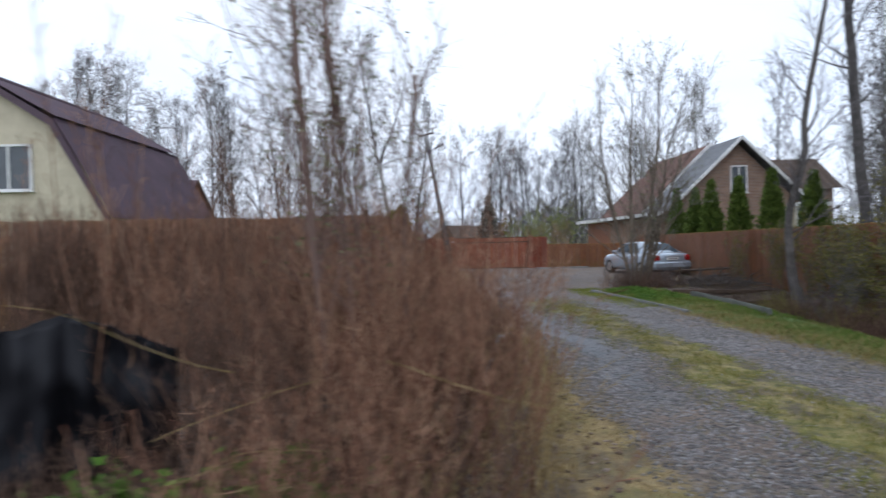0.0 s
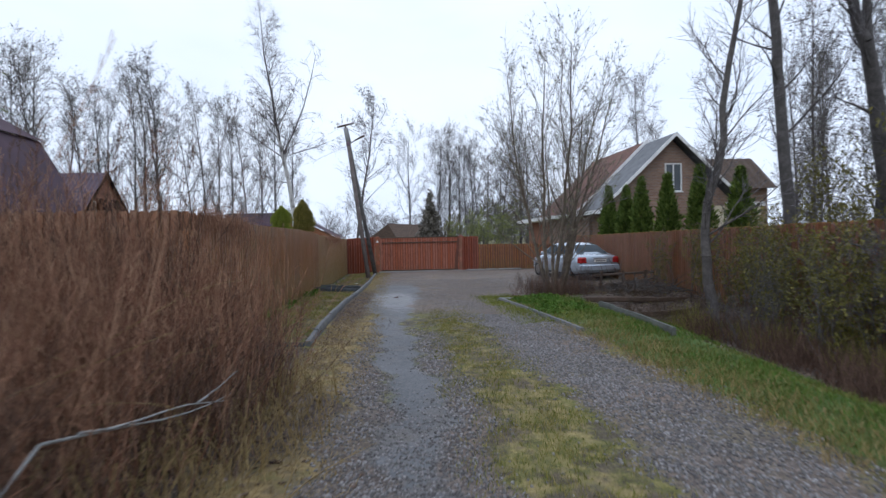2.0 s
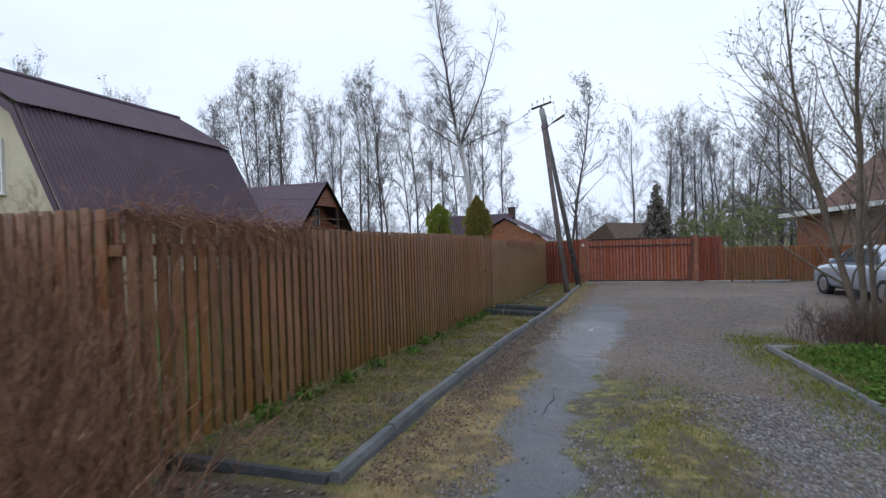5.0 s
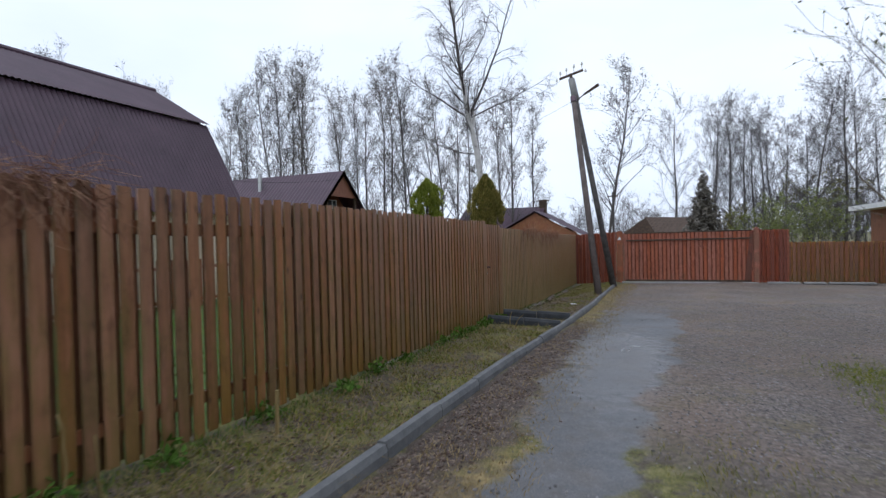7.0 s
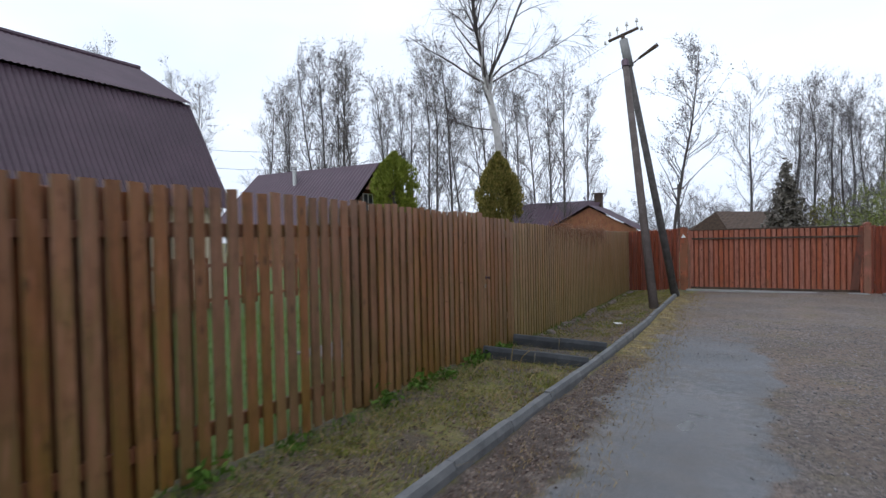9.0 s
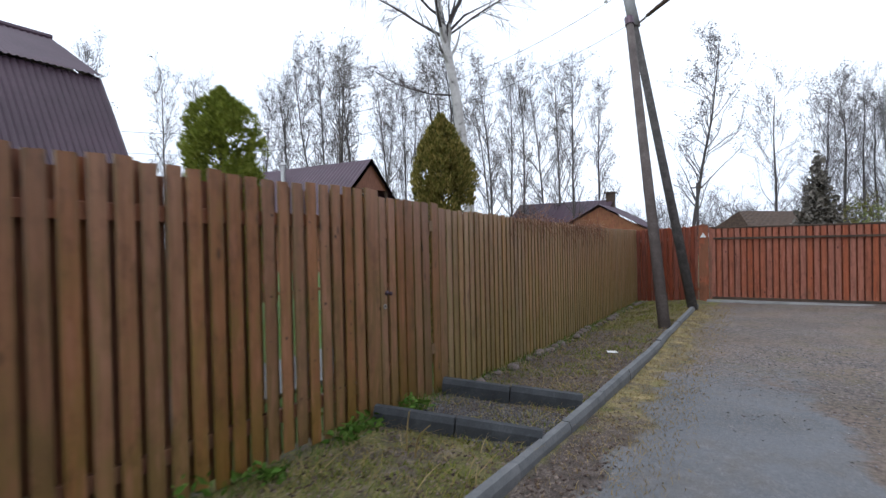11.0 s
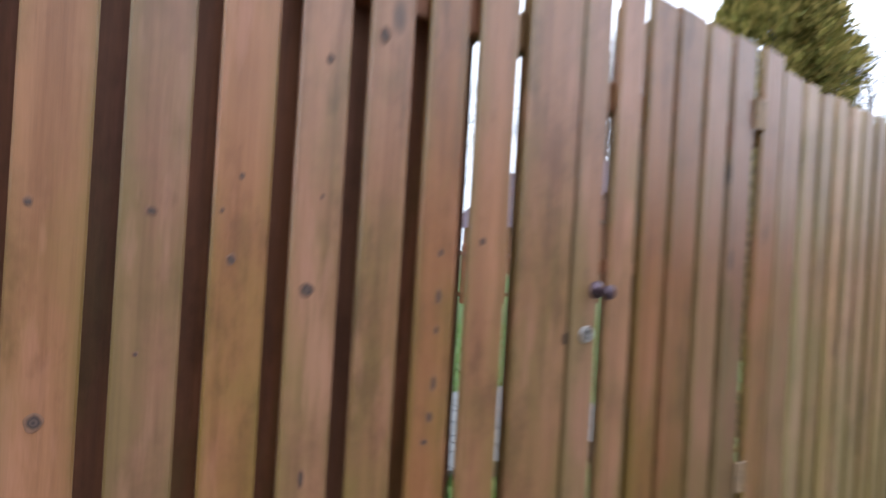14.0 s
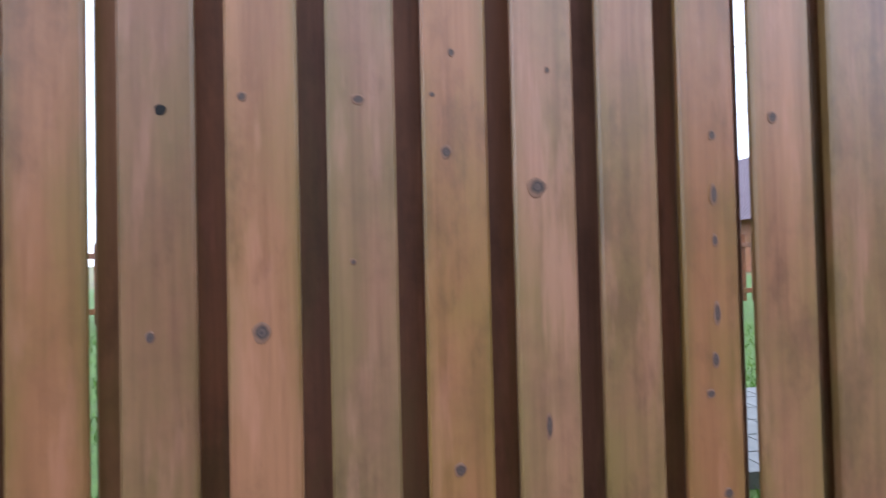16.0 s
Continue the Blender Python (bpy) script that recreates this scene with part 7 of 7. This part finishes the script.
def cab(x, w0, w1, z0, z1):
    return (x, [(w0, z0), (w0 * 0.97 + w1 * 0.03, z0 + 0.05), ((w0 + w1) / 2, (z0 + z1) / 2), (w1, z1 - 0.05), (w1 * 0.85, z1), (w1 * 0.4, z1 + 0.015)])


part("cabin", loft([cab(-1.75, 0.78, 0.74, 0.93, 0.97), cab(-1.1, 0.83, 0.62, 0.93, 1.32), cab(-0.75, 0.84, 0.6, 0.93, 1.415), cab(0.0, 0.84, 0.62, 0.93, 1.435), cab(0.45, 0.84, 0.62, 0.92, 1.4), cab(0.75, 0.84, 0.66, 0.91, 1.26), cab(1.3, 0.8, 0.76, 0.9, 0.93)]), CARPAINT, car, "", None, True)
bm = bmesh.new()
q_ = [bm.verts.new(p) for p in ((-1.73, -0.66, 0.99), (-1.73, 0.66, 0.99), (-1.12, 0.54, 1.345), (-1.12, -0.54, 1.345))]
bm.faces.new(q_)
bmesh.ops.solidify(bm, geom=bm.faces[:], thickness=-0.02)
part("rear_window", bm, CARGLASS, car)
for s in (1, -1):
    for a_, b_, c_, d_ in ((-1.0, -0.72, -0.2, -0.2), (-0.12, -0.12, 0.42, 0.78)):
        bm = bmesh.new()
        y0_, y1_ = s * 0.845, s * 0.672
        q_ = [bm.verts.new(p) for p in ((a_ - 0.15, y0_, 0.99), (d_, y0_, 0.98), (c_, y1_, 1.36), (b_, y1_, 1.36))]
        bm.faces.new(q_)
        bmesh.ops.solidify(bm, geom=bm.faces[:], thickness=0.02)
        part("side_window", bm, CARGLASS, car)
    part("tail_light", cube(-2.275, s * 0.68 - 0.14, 0.64, -2.0, s * 0.68 + 0.17, 0.9, 0.05), LAMP_RED, car, "red tail light")
    part("mirror", cube(0.62, s * 0.98 - 0.09, 0.95, 0.74, s * 0.98 + 0.07, 1.07, 0.03), CARPAINT, car)
    part("head_light", cube(2.05, s * 0.55 - 0.15, 0.58, 2.2, s * 0.55 + 0.15, 0.7, 0.03), WINDOW, car)
    for xw in (-1.35, 1.35):
        bm = bmesh.new()
        rod(bm, (xw, s * 0.72, 0.3), (xw, s * 0.9, 0.3), 0.305, 0.305, 22)
        wheel = part("wheel", bm, TYRE, car)
        bm = bmesh.new()
        rod(bm, (xw, s * 0.9, 0.3), (xw, s * 0.908, 0.3), 0.2, 0.19, 18)
        part("rim", bm, METAL, wheel)
part("bumper", cube(-2.33, -0.84, 0.36, -2.05, 0.84, 0.62, 0.05), CARPAINT, car, "silver rear bumper")
plate = part("number_plate", cube(-2.285, -0.26, 0.7, -2.265, 0.26, 0.8, 0.004), WHITE, car, "white plate with unreadable dark marks")
for i in range(6):
    part("plate_mark", cube(-2.29, -0.2 + 0.07 * i, 0.725, -2.284, -0.16 + 0.07 * i, 0.78), BLACK, plate)
part("underbody", cube(-2.1, -0.75, 0.2, 2.0, 0.75, 0.4), BLACK, car)
part("boot_strip", cube(-2.29, -0.3, 0.82, -2.25, 0.3, 0.85, 0.006), METAL, car, "chrome strip")

# low log rail and brushwood by the bed
lograil = empty("log_rail", Matrix.Translation((9.3, 19.6, 0.0)), "rough dark log rail on short posts by the ditch", "rail")
for i in range(4):
    part("post", rod(bmesh.new(), (i * 0.75 - 0.9, i * 0.1, -0.4), (i * 0.75 - 0.9 + 0.03, i * 0.1, 0.62), 0.05, 0.045, 8), DARKWOOD, lograil)
part("rail", rod(bmesh.new(), (-1.1, 0, 0.5), (1.6, 0.35, 0.56), 0.045, 0.035, 8), DARKWOOD, lograil)
part("rail", rod(bmesh.new(), (-1.0, 0.1, 0.12), (1.7, 0.3, 0.45), 0.04, 0.03, 8), DARKWOOD, lograil)
beam = part("timber_beam", cube(-1.9, -0.05, -0.07, 1.9, 0.05, 0.05, 0.015), DARKWOOD, None, "", pose(8.7, 16.6, gz(8.7, 16.6) + 0.08, 0, 2, 4))
tagged(beam, "dark weathered timber beam lying across the ditch bank", "beam")
beam = part("timber_beam", cube(-1.3, -0.06, -0.06, 1.3, 0.06, 0.06, 0.015), DARKWOOD, None, "", pose(7.9, 15.6, gz(7.9, 15.6) + 0.08, 0, -1, 8))
tagged(beam, "dark timber beam at the edge of the ditch", "beam")
for i, (x, y) in enumerate(((8.3, 18.6), (9.6, 18.2), (8.9, 17.6))):
    g_ = np.random.default_rng(500 + i)
    segs = []
    for k_ in range(70):
        p_, r_ = limb(g_, (g_.normal(0, 0.35), g_.normal(0, 0.3), g_.uniform(0.02, 0.15)), (g_.normal(0, 1), g_.normal(0, 1), 0.35), g_.uniform(0.4, 1.3), 0.011, 0.004, 5, 0.2, -0.02)
        p_[:, 2] = np.maximum(p_[:, 2], 0.015)
        add_limb(segs, p_, r_)
    ob = link_mesh("brushwood_heap", fast("brushwood_heap", *tubes(segs, 4)), DARK_BARK, None, "", Matrix.Translation((x, y, gz(x, y))))
    tagged(ob, "heap of dark cut brushwood beside the bed", "brushwood", "brushwood heaps", "stuff")

# tangle of dead stems and young shrubs between the bed and the plot fence
rt = random.Random(23)
for i in range(28):
    x, y = rt.uniform(6.9, 10.2), rt.uniform(12.6, 19.6)
    if x > 9.0 + (y - 10) * 0.1 or (x < 7.6 and y > 17.2):
        continue
    weeds(low_meshes[i % 2], x, y, rt.uniform(0.25, 0.5), DITCH, "dark tangle of dead stems beside the ditch", "ditch tangle")
for i in range(3):
    y = 10.6 + i * 1.3
    thicket(1, 8.75 + (y - 10) * 0.11 + rt.uniform(-0.25, 0.1), y, rt.uniform(0.28, 0.45), 0.9)

# ---- knots in the boards by the wicket ----
def knot(k_, y, z, w, h, mat=None):
    """A flush elliptical knot on the front of board number k_."""
    if mat is None:
        w, h = w * 1.05, h * 1.05
    ob = board_of[k_]
    bm = bmesh.new()
    rim = [bm.verts.new((0, w * math.cos(a_) * (1 + 0.12 * math.sin(3 * a_ + y * 50)), h * math.sin(a_) * (1 + 0.1 * math.cos(2 * a_ + z * 30)))) for a_ in np.linspace(0, 2 * math.pi, 17)[:-1]]
    top_ = [bm.verts.new((0.0005, v_.co.y * 0.8, v_.co.z * 0.8)) for v_ in rim]
    for i in range(16):
        bm.faces.new((rim[i], rim[(i + 1) % 16], top_[(i + 1) % 16], top_[i]))
    bm.faces.new(top_)
    p = part("knot", bm, mat or KNOT, ob)
    p.matrix_local = ob.matrix_basis.inverted() @ long_fence.matrix_world.inverted() @ Matrix.Translation((FACE + 0.0006, y, z))


for y, z, w, h in ((19.605, 0.96, 0.0062, 0.0077), (19.74, 0.96, 0.0115, 0.013), (19.72, 1.27, 0.006, 0.007), (19.87, 1.27, 0.009, 0.0077), (19.86, 1.05, 0.004, 0.0046), (20.0, 1.34, 0.0046, 0.0054), (19.99, 1.2, 0.0077, 0.01),
                   (19.972, 1.28, 0.0039, 0.0039), (20.0, 0.76, 0.0085, 0.0093), (20.12, 1.15, 0.014, 0.013), (20.14, 1.32, 0.0039, 0.0046), (20.13, 0.81, 0.005, 0.02), (20.4, 1.23, 0.006, 0.0085), (20.4, 1.14, 0.006, 0.0154),
                   (20.4, 1.07, 0.005, 0.0108), (20.4, 0.96, 0.006, 0.017), (20.395, 0.89, 0.006, 0.0123), (20.385, 0.84, 0.007, 0.0077), (20.505, 1.26, 0.008, 0.01), (20.41, 0.69, 0.0077, 0.0077), (20.245, 1.64, 0.012, 0.018),
                   (20.14, 1.57, 0.008, 0.008), (19.64, 1.78, 0.011, 0.012), (19.98, 1.74, 0.008, 0.01), (20.1, 1.88, 0.007, 0.007), (20.26, 0.5, 0.008, 0.01), (19.86, 0.52, 0.009, 0.01)):
    knot(round((20.525 - y) / PITCH), y, z, w, h)
knot(7, 19.62, 1.25, 0.0069, 0.0077, HOLE)
